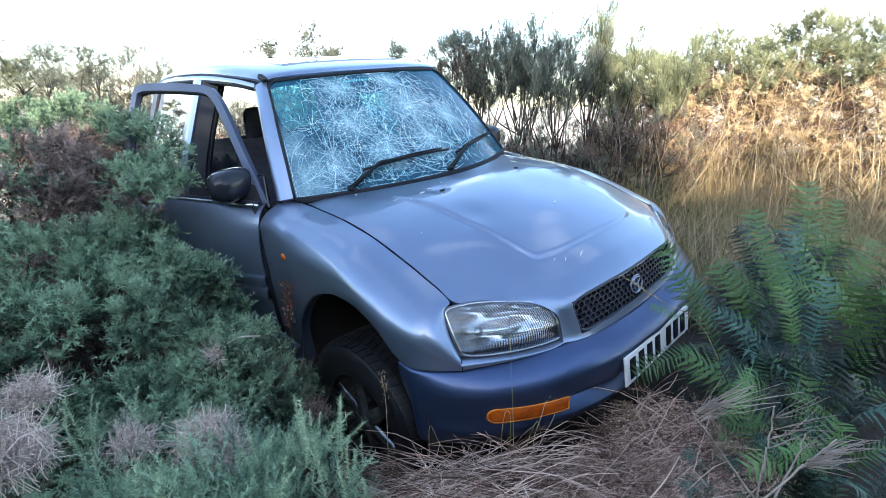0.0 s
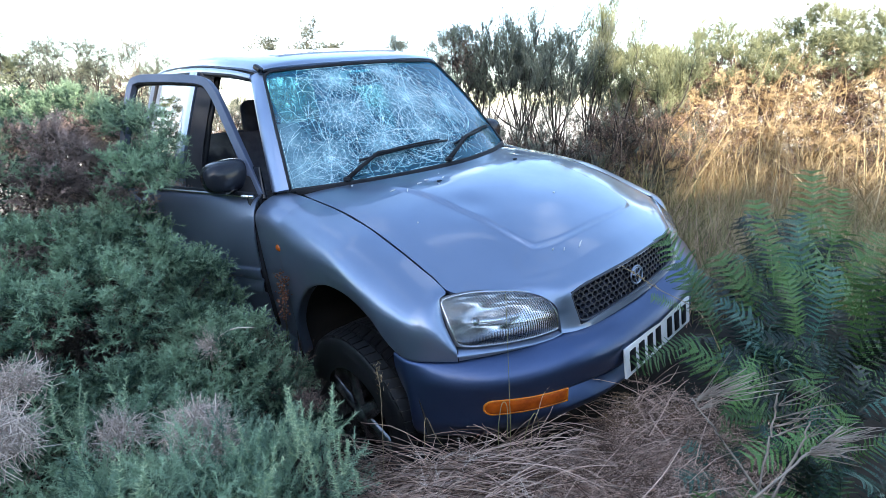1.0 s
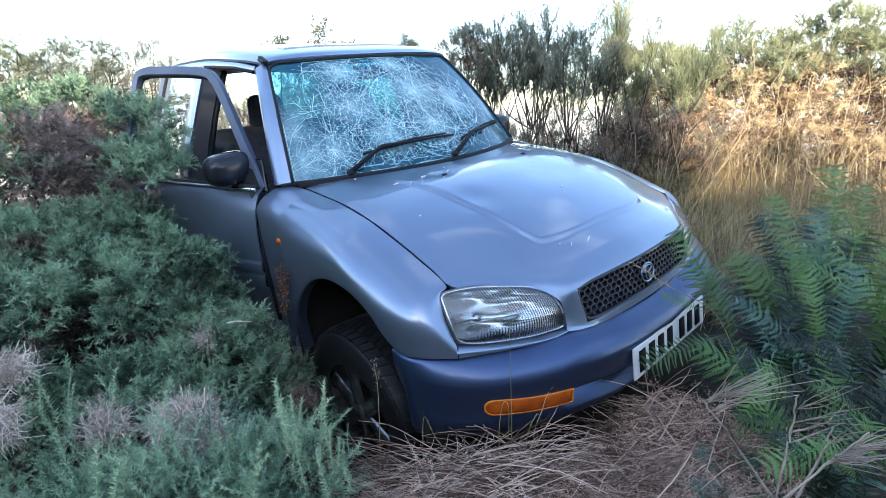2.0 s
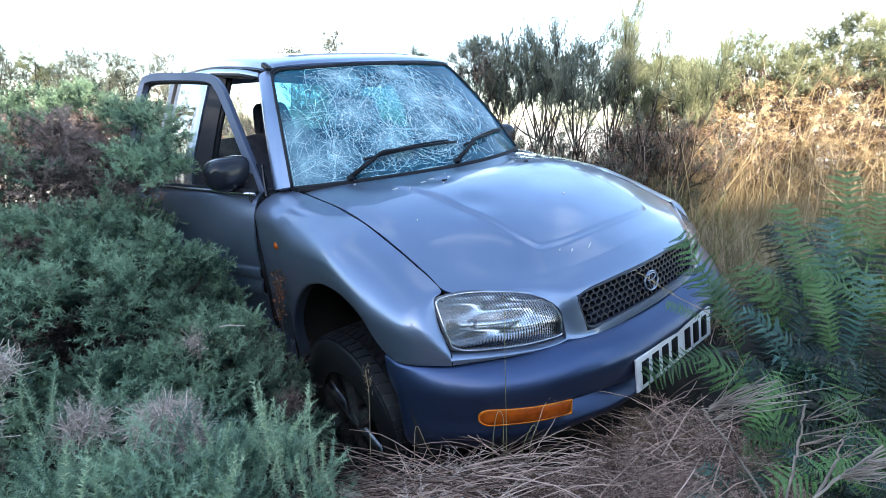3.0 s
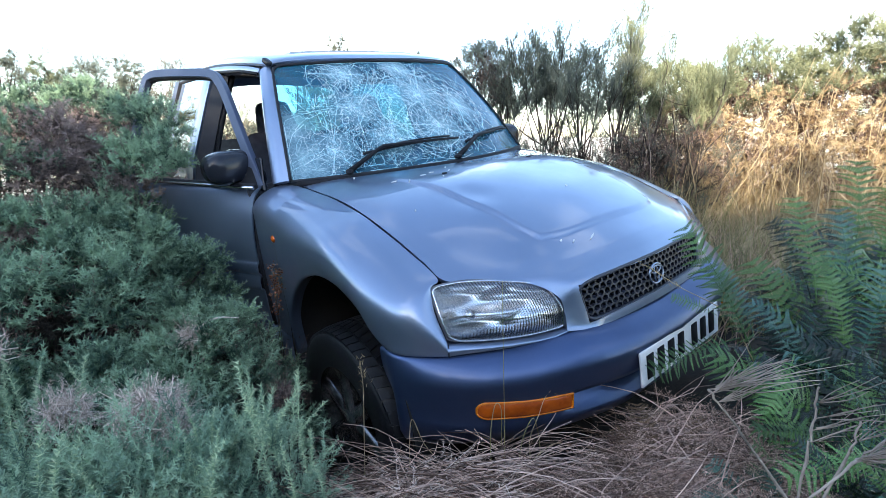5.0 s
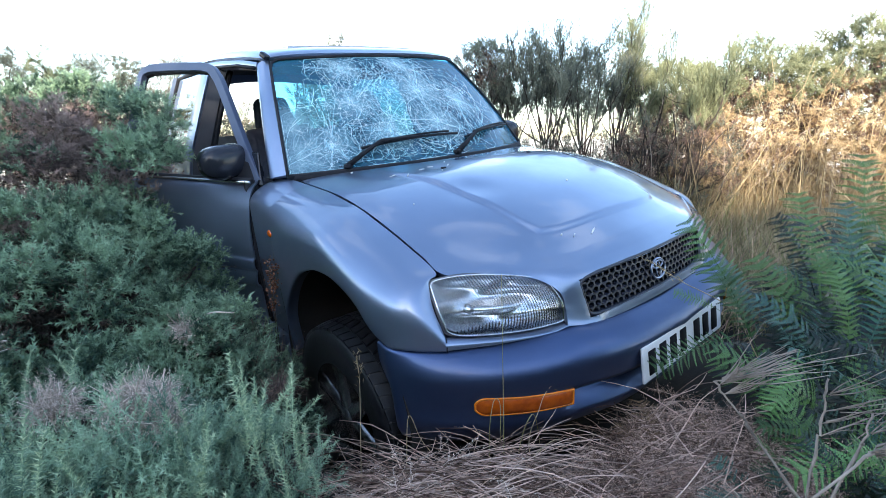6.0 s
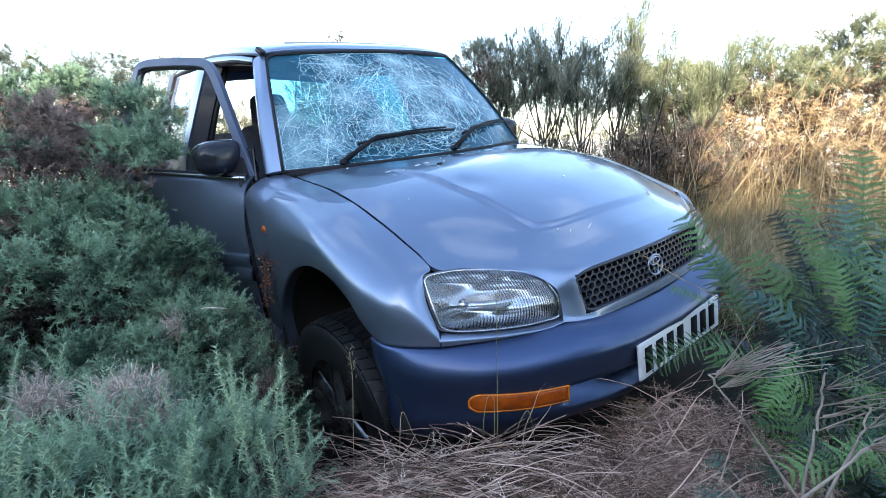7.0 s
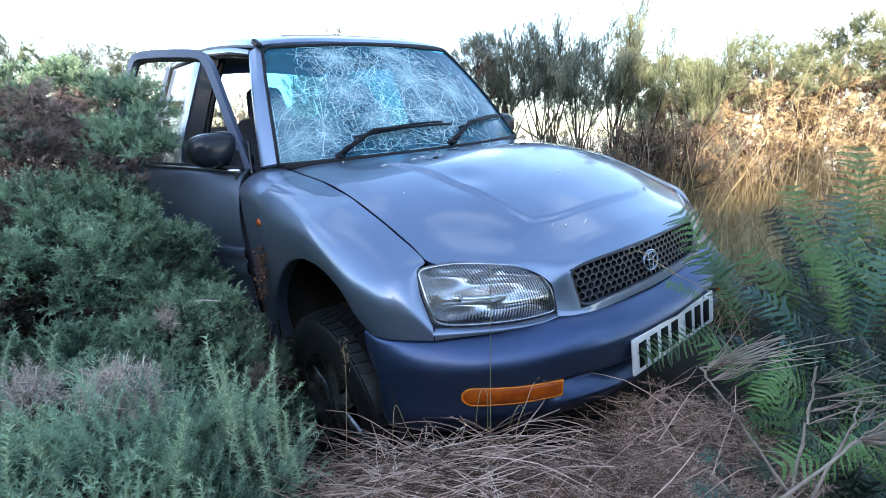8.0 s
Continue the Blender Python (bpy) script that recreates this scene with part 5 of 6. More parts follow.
def limbs(rng, base, lumps, n, r):
    """Crooked limbs from the foot of a plant out to some of its clumps."""
    pieces = []
    for k in rng.choice(len(lumps), min(n, len(lumps)), replace=False):
        tip = lumps[k][:3]
        m = base + (tip - base) * 0.5 + rng.normal(0, 0.06, 3) + np.array([0, 0, 0.08])
        b = base + np.append(rng.normal(0, 0.10, 2), 0)
        path = catmull([b, (b + m) / 2 + rng.normal(0, 0.03, 3), m, (m + tip) / 2 + rng.normal(0, 0.03, 3), tip], 2)
        pieces.append(tube(path, np.linspace(r, r * 0.25, len(path)), 5))
    return joined(pieces)


def gorse(label, centre, radii, n, per, r0=0.09, r1=0.15, low=-0.25, templates=SPRAYS, s0=0.7, s1=1.15, green=GORSE, dead=0.12, seed=0, up=0.5, group="gorse bushes", name="gorse_bush", brown=GORSE_DEAD, clip=None, clumps=()):
    """A gorse bush: limbs, a clumped spiny crown with gaps, browned sprays inside it, and a near-black core filler."""
    rng = np.random.default_rng(seed)
    c = np.array(centre, float)
    foot = np.array([c[0], c[1], float(ground_z(c[0], c[1]))])
    L = lumps_on(rng, c, radii, n, r0, r1, low)
    L = L[L[:, 2] > ground_z(L[:, 0], L[:, 1]) + 0.05]
    if clip is not None:
        L = L[[clip(p) for p in L]]
    bush = thing(name, label, "bush", Matrix.Translation(foot), group)
    V, F = limbs(rng, np.zeros(3), L - np.append(foot, 0), 26, 0.018)
    part("limb", mesh_from("limb", V, F), BARK, bush)
    at, d = sprays_on(rng, L, per, c, up)
    # close green cushions at the ends of the limbs
    C = [lumps_on(rng, q[:3], (q[3] * 0.62, q[3] * 0.62, q[3] * 0.55), 9, q[3] * 0.36, q[3] * 0.5, -0.4) for q in clumps]
    cushions = [sprays_on(rng, m, 44, np.array(q[:3]) - np.array([0, 0, q[3] * 0.5]), up) for q, m in zip(clumps, C)]
    # dead sprays stand in patches
    patch = 0.5 + 0.5 * np.sin(5.1 * at[:, 0] + 2.3 * at[:, 1] + seed) * np.sin(6.3 * at[:, 2] + 1.9 * at[:, 1] + 0.7 * seed)
    isdead = rng.random(len(at)) < dead * 2.6 * patch ** 2
    green_at, green_d = np.concatenate([at[~isdead]] + [q[0] for q in cushions]), np.concatenate([d[~isdead]] + [q[1] for q in cushions])
    foliage("crown", rng, templates, green_at - foot, green_d, s0, s1, green, bush)
    inner = L.copy()
    inner[:, :3] = c + (inner[:, :3] - c) * 0.72
    at2, d2 = sprays_on(rng, inner, per * 0.15, c, 0.2)
    at2, d2 = np.concatenate([at2, at[isdead]]), np.concatenate([d2, d[isdead]])
    foliage("brown_sprays", rng, (SPRAYS if dead > 1 else TWIGGY) if templates is not COARSE else COARSE, at2 - foot, d2, s0, s1, brown, bush)
    # near-black filler added at the core, standing in for the shade inside
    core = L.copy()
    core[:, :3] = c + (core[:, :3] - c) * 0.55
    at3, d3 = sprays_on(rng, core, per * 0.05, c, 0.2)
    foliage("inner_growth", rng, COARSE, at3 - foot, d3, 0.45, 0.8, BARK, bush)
    return bush


# ---- gorse beside the car ----
near = lambda p: p[1] < 1.9 and p[0] > -2.15
gorse("dense blue-green gorse bush crowding the open car door", (-1.62, 0.86, 0.22), (0.56, 0.52, 0.54), 150, 44, r0=0.085, r1=0.125, s0=0.85, s1=1.4, seed=1, dead=0.03, clip=near)
CUSHIONS = [(-1.70, 1.79, 1.22, 0.13), (-1.52, 1.79, 1.25, 0.14), (-1.38, 1.61, 1.27, 0.14), (-1.26, 1.37, 1.21, 0.12), (-1.18, 1.15, 1.19, 0.11), (-1.14, 1.03, 1.11, 0.08), (-1.69, 1.55, 1.10, 0.09), (-1.31, 0.96, 1.05, 0.09), (-1.23, 0.86, 1.04, 0.09), (-1.29, 0.83, 0.99, 0.09), (-1.16, 0.89, 1.01, 0.05)]
gorse("tall gorse, green on top and brown inside, against a door", (-1.64, 1.62, 0.80), (0.54, 0.48, 0.46), 150, 44, r0=0.09, r1=0.14, s0=0.75, s1=1.25, seed=2, dead=1.4, brown=GORSE_MAUVE, low=-0.85, clip=lambda p: near(p) and p[2] < 1.15, clumps=CUSHIONS)
gorse("low dark gorse beside the front wheel", (-1.27, 0.36, 0.10), (0.28, 0.34, 0.36), 75, 52, r0=0.065, r1=0.10, s0=0.75, s1=1.3, seed=3, dead=0.04)
gorse("young blue-green gorse with upright pale shoots", (-1.58, -0.36, 0.075), (0.34, 0.27, 0.30), 80, 24, r0=0.08, r1=0.12, templates=UPRIGHT, s0=0.6, s1=1.15, green=GORSE_YOUNG, dead=0.03, seed=4, up=1.6)
gorse("small young gorse with upright pale shoots", (-1.30, -0.40, 0.10), (0.12, 0.12, 0.34), 16, 15, r0=0.06, r1=0.09, templates=UPRIGHT, s0=0.45, s1=0.9, green=GORSE_YOUNG, dead=0.03, seed=5, up=1.6)
gorse("dark gorse filling the ground between larger bushes", (-1.60, 0.16, 0.02), (0.36, 0.30, 0.36), 60, 46, r0=0.08, r1=0.12, seed=6, dead=0.08)
gorse("dark gorse behind the tall bush", (-1.9, 2.55, 0.45), (0.9, 0.5, 0.75), 60, 7, r0=0.12, r1=0.2, templates=COARSE, s0=0.6, s1=1.0, seed=7, dead=0.2)
# pale upright shoots on the young gorse
FOXTAIL = [branchlet(140 + k, L=0.19, n=150, spine=0.020, w=0.0012, sides=0) for k in range(5)]
rng = np.random.default_rng(77)
spots = np.array([(-1.34, -0.50, 0.50), (-1.30, -0.46, 0.50), (-1.27, -0.52, 0.44), (-1.38, -0.42, 0.50), (-1.22, -0.50, 0.42), (-1.45, -0.48, 0.46), (-1.52, -0.56, 0.42), (-1.60, -0.50, 0.44),
                  (-1.66, -0.42, 0.48), (-1.40, -0.58, 0.38), (-1.48, -0.30, 0.45), (-1.58, -0.25, 0.45), (-1.70, -0.30, 0.45), (-1.33, -0.36, 0.46), (-1.25, -0.42, 0.42), (-1.56, -0.66, 0.34),
                  (-1.73, 0.07, 0.51), (-1.70, 0.03, 0.48), (-1.66, 0.02, 0.45), (-1.75, 0.02, 0.50), (-1.61, 0.02, 0.44)])
tip_meshes = []
for v, f in FOXTAIL:
    me = mesh_from("gorse_shoot", v, f, False)
    me.materials.append(GORSE_TIP)
    tip_meshes.append(me)
for k in range(52):
    p = Vector(spots[k % len(spots)]) + Vector(rng.normal(0, (0.03, 0.03, 0.02)))
    ob = new("gorse_shoot", tip_meshes[k % 5])
    ob.matrix_world = Matrix.Translation(p + Vector((0, 0, -0.01 if k < len(spots) else -0.05))) @ pose(0, 0, 0, rng.normal(0, 13), rng.normal(0, 13), rng.uniform(0, 360)) @ Matrix.Scale(rng.uniform(0.75, 1.15), 4)
    tagged(ob, "pale upright young gorse shoot", "bush", "pale shoots")
# row behind the car, its gorse coloured dark grey-green to read as shaded
for k, (x, y, h, r) in enumerate(((-2.0, 6.6, 1.9, 0.9), (-0.9, 6.9, 1.85, 0.7), (-0.1, 6.3, 1.8, 0.55), (1.5, 4.7, 1.75, 0.35), (0.7, 6.0, 1.3, 0.7))):
    gorse("gorse bush with spiky leggy tops behind the car", (x, y, h * 0.5), (r, 0.7, h * 0.5), 60, 6, r0=0.12, r1=0.22, templates=COARSE, s0=0.7, s1=1.2, green=GREY_GREEN, dead=0.2, seed=10 + k, up=0.9)
# leggy shoots that stand up above the row: forked twigs with spiny tufts
def leggy(x, y, z, h, w, seed, material):
    rng = np.random.default_rng(seed)
    foot = float(ground_z(x, y))
    shoot_thing = thing("gorse_shoot", "leggy gorse shoot with spiny tufts against the sky", "bush", Matrix.Translation((x, y, foot)), "leggy shoots")
    z0 = z - foot
    fork = np.array([rng.normal(0, 0.02), rng.normal(0, 0.02), z0])
    pieces, at, d = [tube(catmull([(0, 0, -0.05), fork * np.array([1, 1, 0.5]) + rng.normal(0, 0.04, 3), fork], 4), np.linspace(0.012, 0.006, 9), 5)], [], []
    for k in range(5):
        tip = fork + np.array([rng.uniform(-w, w), rng.uniform(-w, w), h * rng.uniform(0.55, 1.0)])
        limb = catmull([fork, (fork + tip) / 2 + np.array([*rng.normal(0, 0.04, 2), -0.02]), tip], 5)
        pieces.append(tube(limb, np.linspace(0.006, 0.002, len(limb)), 4))
        for t in (3, 5, 6, 8, 9, 10):
            p = limb[t]
            v = np.array([*rng.normal(0, 0.07, 2), rng.uniform(0.0, 0.09)])
            pieces.append(tube([p, p + v], [0.003, 0.0015], 3, False))
            n = 5
            at.append(p + v * rng.uniform(0.3, 1.0, n)[:, None] + rng.normal(0, 0.012, (n, 3)))
            d.append(np.tile(v, (n, 1)) * 4 + np.array([0, 0, 0.3]) + rng.normal(0, 0.5, (n, 3)))
    V, F = joined(pieces)
    part("stem", mesh_from("stem", V, F), BARK, shoot_thing)
    foliage("crown", rng, SPRAYS, np.concatenate(at), np.concatenate(d), 0.7, 1.2, material, shoot_thing)


# most take the dull grey-green, coloured as if unlit against the sky
for k, (x, y, z, h, w, m) in enumerate(((1.46, 4.50, 1.88, 0.44, 0.17, GREY_GREEN), (1.07, 4.76, 1.88, 0.22, 0.09, GREY_GREEN), (1.63, 4.22, 1.86, 0.14, 0.08, GREY_GREEN), (2.27, 3.63, 1.84, 0.26, 0.12, GREY_GREEN), (-1.30, 5.49, 1.50, 0.50, 0.20, YGREEN),
                                        (-1.08, 5.35, 1.48, 0.45, 0.20, GREY_GREEN), (-0.72, 4.97, 1.48, 0.46, 0.15, GREY_GREEN), (-0.28, 4.5, 1.45, 0.34, 0.13, GREY_GREEN), (-1.75, 5.6, 1.45, 0.5, 0.25, GREY_GREEN), (-0.9, 5.1, 1.40, 0.35, 0.2, GREY_GREEN))):
    leggy(x, y, z, h, w, 200 + k, m)


def dead_clump(label, x, y, z, r, n, seed, material=GREY_TWIG):
    """A matted clump of dead, curling twigs."""
    rng = np.random.default_rng(seed)
    c = thing("dead_gorse_clump", label, "dead plants", Matrix.Translation((x, y, z - r)), "dead clumps")
    pieces = []
    for k in range(2 * n):
        v = rng.normal(size=3)
        v[2] = abs(v[2]) * 0.7
        v /= np.linalg.norm(v)
        p = v * r * rng.uniform(0.3, 0.95) + np.array([0, 0, r])
        t = np.cross(v, rng.normal(size=3))
        t /= np.linalg.norm(t)
        ln = r * rng.uniform(0.25, 0.75)
        path = [p, p + t * ln * 0.5 + rng.normal(0, 0.006, 3), p + t * ln + v * rng.normal(0, 0.02)]
        pieces.append(tube(path, np.linspace(0.0014, 0.0008, 3), 3, False))
    V, F = joined(pieces)
    part("twig_mat", mesh_from("twig_mat", V, F), material, c)
    m = int(n * 0.6)
    v = rng.normal(size=(m, 3))
    v[:, 2] = np.abs(v[:, 2])
    v /= np.linalg.norm(v, axis=1)[:, None]
    foliage("spiny_mat", rng, TWIGGY, v * (r * rng.uniform(0.3, 0.8, m))[:, None] + np.array([0, 0, r]), v + rng.normal(0, 0.8, (m, 3)), 0.3, 0.6, material, c)
    return c


dead_clump("grey matted dead gorse twigs between green bushes", -1.86, -0.16, 0.62, 0.10, 320, 300)
dead_clump("grey matted dead gorse twigs between green bushes", -1.485, -0.25, 0.515, 0.08, 300, 301)
dead_clump("pale dead gorse twigs in the young gorse", -1.63, -0.16, 0.535, 0.055, 120, 302)
dead_clump("small pale dead spray on dark gorse", -1.30, 0.24, 0.495, 0.04, 90, 303)
dead_clump("pale dead gorse twigs low in the young gorse", -1.46, -0.32, 0.50, 0.05, 90, 304)
dead_clump("grey matted dead gorse twigs beside dark gorse", -1.79, 0.08, 0.63, 0.07, 140, 305)
dead_clump("brownish dead gorse twigs beside young gorse", -1.17, -0.22, 0.44, 0.04, 70, 306, GORSE_DEAD)
arch = thing("dead_branch", "pale bare dead branch arching out of gorse", "branch", Matrix.Translation((-1.28, 0.24, 0.285)))
V, F = tube(catmull([(0, 0, -0.2), (-0.01, 0.01, 0.10), (0.0, 0.0, 0.22), (0.06, -0.02, 0.27), (0.13, -0.05, 0.265)], 5), np.linspace(0.006, 0.002, 21), 5)
part("stem", mesh_from("stem", V, F), GREY_TWIG, arch)
V, F = tube(catmull([(0.0, 0.0, 0.12), (0.05, -0.02, 0.16), (0.12, -0.04, 0.17)], 5), np.linspace(0.004, 0.0015, 11), 5)
part("twig", mesh_from("twig", V, F), GREY_TWIG, arch)


# ---- unseen trees added behind the camera to keep the low sun off the car ----
def shade_tree(name, label, x, y, z1, r, n, seed):
    rng = np.random.default_rng(seed)
    foot = np.array([x, y, float(ground_z(x, y))])
    z0 = foot[2] + 0.6
    z1 -= 1.2
    c = np.array([x, y, (z0 + z1) / 2])
    half_h = (z1 - z0) / 2
    L = np.concatenate([lumps_on(rng, c, (r, r, half_h), n, 0.8, 1.1, -1.0), lumps_on(rng, c, (r * 0.5, r * 0.5, half_h * 0.7), n // 2, 0.8, 1.1, -1.0)])
    tree = thing(name, label, "tree", Matrix.Translation(foot), "trees behind")
    part("trunk", mesh_from("trunk", *tube(catmull([(0, 0, -0.2), (0.05, 0, (c - foot)[2] * 0.5), (c - foot)], 4), np.linspace(0.22, 0.08, 9), 8)), BARK, tree)
    V, F = limbs(rng, np.array([0, 0, 0.8]), L - np.append(foot, 0), 24, 0.06)
    part("limb", mesh_from("limb", V, F), BARK, tree)
    at, d = sprays_on(rng, L, 0.09, c, 0.3)
    foliage("crown", rng, LEAFY, at - foot, d, 0.9, 1.3, GORSE, tree)
    return tree


# placed along and across the way of the sunlight: metres across, height, radius
_d, _a = Vector((0.81, 0.587, 0)), Vector((-0.587, 0.81, 0))
for k, (across, top, r) in enumerate(((-9.0, 8.2, 2.0), (-6.3, 8.5, 1.9), (-3.8, 8.4, 1.8), (-1.9, 8.8, 1.4), (0.5, 11.3, 1.15), (3.4, 7.6, 1.5), (6.0, 7.2, 2.0))):
    p = _d * (-17.5 - 0.4 * (k % 2)) + _a * across
    shade_tree("tree", "unseen leafy tree added to shade the car", p.x, p.y, top, r, 46, 400 + k)


# unseen shrubs added behind and beside the camera to darken the paint's reflections
for k, (x, y, h, r) in enumerate(((-4.9, 1.6, 1.7, 0.9), (-5.0, -0.2, 1.7, 1.0), (-4.8, -2.1, 1.8, 1.0), (-3.4, -3.9, 1.9, 1.0), (-1.6, -4.6, 1.8, 1.0), (0.4, -4.7, 1.8, 1.0))):
    gorse("unseen leafy shrub added to darken paint reflections", (x, y, float(ground_z(x, y)) + h * 0.45), (r, r, h * 0.55), 60, 2.2, r0=0.25, r1=0.36, templates=LEAFY, s0=0.17, s1=0.27, dead=0.15, seed=430 + k, low=-0.7, group="shrubs round the clearing", name="shrub")


# ---- shrubs behind, bare below and brush-like on top ----
def brush(seed, n=16):
    """A tuft of thin upright broom twigs along z, with scattered small leaves."""
    rng = np.random.default_rng(seed)
    V, F = [], []
    for k in range(n):
        b = np.array([*rng.normal(0, 0.012, 2), rng.uniform(0, 0.06)])
        t = b + np.array([*rng.normal(0, 0.045, 2), rng.uniform(0.10, 0.22)])
        m = (b + t) / 2 + rng.normal(0, 0.008, 3)
        w = np.array([*rng.normal(size=2), 0.0])
        w *= 0.0022 / np.linalg.norm(w)
        o = len(V)
        V += [b + w, b - w, m + w, m - w, t]
        F += [(o, o + 1, o + 2), (o + 1, o + 3, o + 2), (o + 2, o + 3, o + 4)]
        for q in rng.uniform(0.3, 1.0, 2):
            p = b + (t - b) * q
            o = len(V)
            V += [p + rng.normal(0, 0.006, 3), p + rng.normal(0, 0.006, 3), p + rng.normal(0, 0.012, 3) + np.array([0, 0, 0.012])]
            F.append((o, o + 1, o + 2))
    return np.array(V), np.array(F)


BRUSH = [brush(80 + k) for k in range(6)]


def broom(label, x, y, top, spread, limb_count, seed, green=GREY_GREEN, bare=0.60):
    """A stem that forks half-way up into limbs, whose upper parts carry tufts; bare: the share of its height without foliage."""
    rng = np.random.default_rng(seed)
    foot = np.array([x, y, float(ground_z(x, y))])
    h = top - foot[2]
    shrub = thing("broom_shrub", label, "shrub", Matrix.Translation(foot), "shrubs behind the car")
    pieces, at, d = [], [], []
    for _ in range(2 if green is GREY_GREEN else 1):
        a = rng.uniform(0, 6.28)
        fork = np.array([math.cos(a) * 0.10, math.sin(a) * 0.10, h * rng.uniform(0.36, 0.5)])
        path = catmull([np.append(rng.normal(0, 0.05, 2), -0.05), fork * 0.5 + rng.normal(0, 0.03, 3), fork], 3)
        pieces.append(tube(path, np.linspace(0.017, 0.011, len(path)), 6))
        for k in range(limb_count):
            a = 2.4 * k + rng.normal(0, 0.4)
            out = np.array([math.cos(a), math.sin(a), 0]) * spread * rng.uniform(0.35, 1.1)
            tip = fork * np.array([1, 1, 0]) + out + np.array([0, 0, h * rng.uniform(0.70, 0.97)])
            m = fork + (tip - fork) * 0.5 + out * 0.18 + rng.normal(0, 0.03, 3)
            limb = catmull([fork, m, tip], 6)
            pieces.append(tube(limb, np.linspace(0.009, 0.003, len(limb)), 5))
            for t in np.linspace(0.25, 1.0, 9):
                p = limb[int(t * (len(limb) - 1))]
                if p[2] < (bare + rng.normal(0, 0.09)) * h:
                    continue
                q = p + np.array([*rng.normal(0, 0.09, 2), rng.uniform(0.06, 0.16)])
                pieces.append(tube([p, (p + q) / 2 + rng.normal(0, 0.012, 3), q], [0.004, 0.003, 0.0015], 3, False))
                n = 3
                at.append(p + (q - p) * rng.uniform(0.1, 1.0, n)[:, None] + rng.normal(0, 0.035, (n, 3)))
                d.append(np.array([0, 0, 1.0]) + (q - p) * 2 + rng.normal(0, 0.22, (n, 3)))
    V, F = joined(pieces)
    part("stem", mesh_from("stem", V, F), BARK, shrub)
    foliage("crown", rng, BRUSH, np.concatenate(at), np.concatenate(d), 0.65, 1.2, green, shrub)
    return shrub


for k, (x, y, top, sp) in enumerate(((2.42, 2.30, 2.02, 0.30), (2.47, 1.99, 2.08, 0.34), (2.93, 2.01, 2.12, 0.34), (2.91, 1.63, 2.10, 0.34), (3.30, 1.57, 2.02, 0.30), (3.30, 1.44, 2.42, 0.20), (3.36, 1.12, 2.02, 0.26), (3.50, 0.87, 2.04, 0.24), (3.76, 0.79, 2.00, 0.20))):
    pale = k > 4
    broom("yellowish broom shrub, thin and sunlit" if pale else "grey-green broom shrub with bare lower stems", x, y, top, sp, 3 if pale else 5, 30 + k, YGREEN if pale else GREY_GREEN, 0.48 if pale else 0.66)
for k, (x, y, h, r) in enumerate(((1.9, 3.0, 0.92, 0.4), (2.3, 2.35, 0.95, 0.42), (2.65, 2.0, 0.95, 0.42), (2.85, 1.6, 1.0, 0.4), (3.2, 1.25, 1.05, 0.42), (3.5, 0.9, 1.1, 0.42))):
    gorse("brownish low gorse under the broom shrubs", (x, y, float(ground_z(x, y)) + h * 0.4), (r, r, h * 0.6), 45, 7, r0=0.10, r1=0.17, templates=COARSE, s0=0.4, s1=0.8, green=GREY_GREEN, dead=0.5, seed=45 + k, low=-0.6, group="undergrowth", up=1.0)
    rng = np.random.default_rng(250 + k)
    for q in range(3):
        b = np.array([x + rng.normal(0, 0.25), y + rng.normal(0, 0.25), 0])
        b[2] = float(ground_z(b[0], b[1]))
        cane = thing("bare_cane", "thin bare grey cane standing in undergrowth", "branch", Matrix.Translation(b), "bare canes")
        P = catmull([(0, 0, 0), (rng.normal(0, 0.08), rng.normal(0, 0.08), 0.6), (rng.normal(0, 0.16), rng.normal(0, 0.16), rng.uniform(1.1, 1.5))], 4)
        part("stem", mesh_from("stem", *tube(P, np.linspace(0.006, 0.002, len(P)), 4)), DEAD_STEM, cane)
        for j in (4, 5, 6, 7):
            v = np.array([*rng.normal(0, 0.12, 2), rng.uniform(0.08, 0.2)])
            part("twig", mesh_from("twig", *tube([P[j], P[j] + v * 0.5 + rng.normal(0, 0.01, 3), P[j] + v], [0.003, 0.002, 0.001], 3)), DEAD_STEM, cane)

gorse("gorse bush with reddish-brown dead tips behind the car", (2.23, 2.56, 1.55), (0.26, 0.26, 0.46), 44, 14, r0=0.09, r1=0.15, s0=1.0, s1=1.7, green=GREY_GREEN, dead=0.35, seed=61, up=0.8)

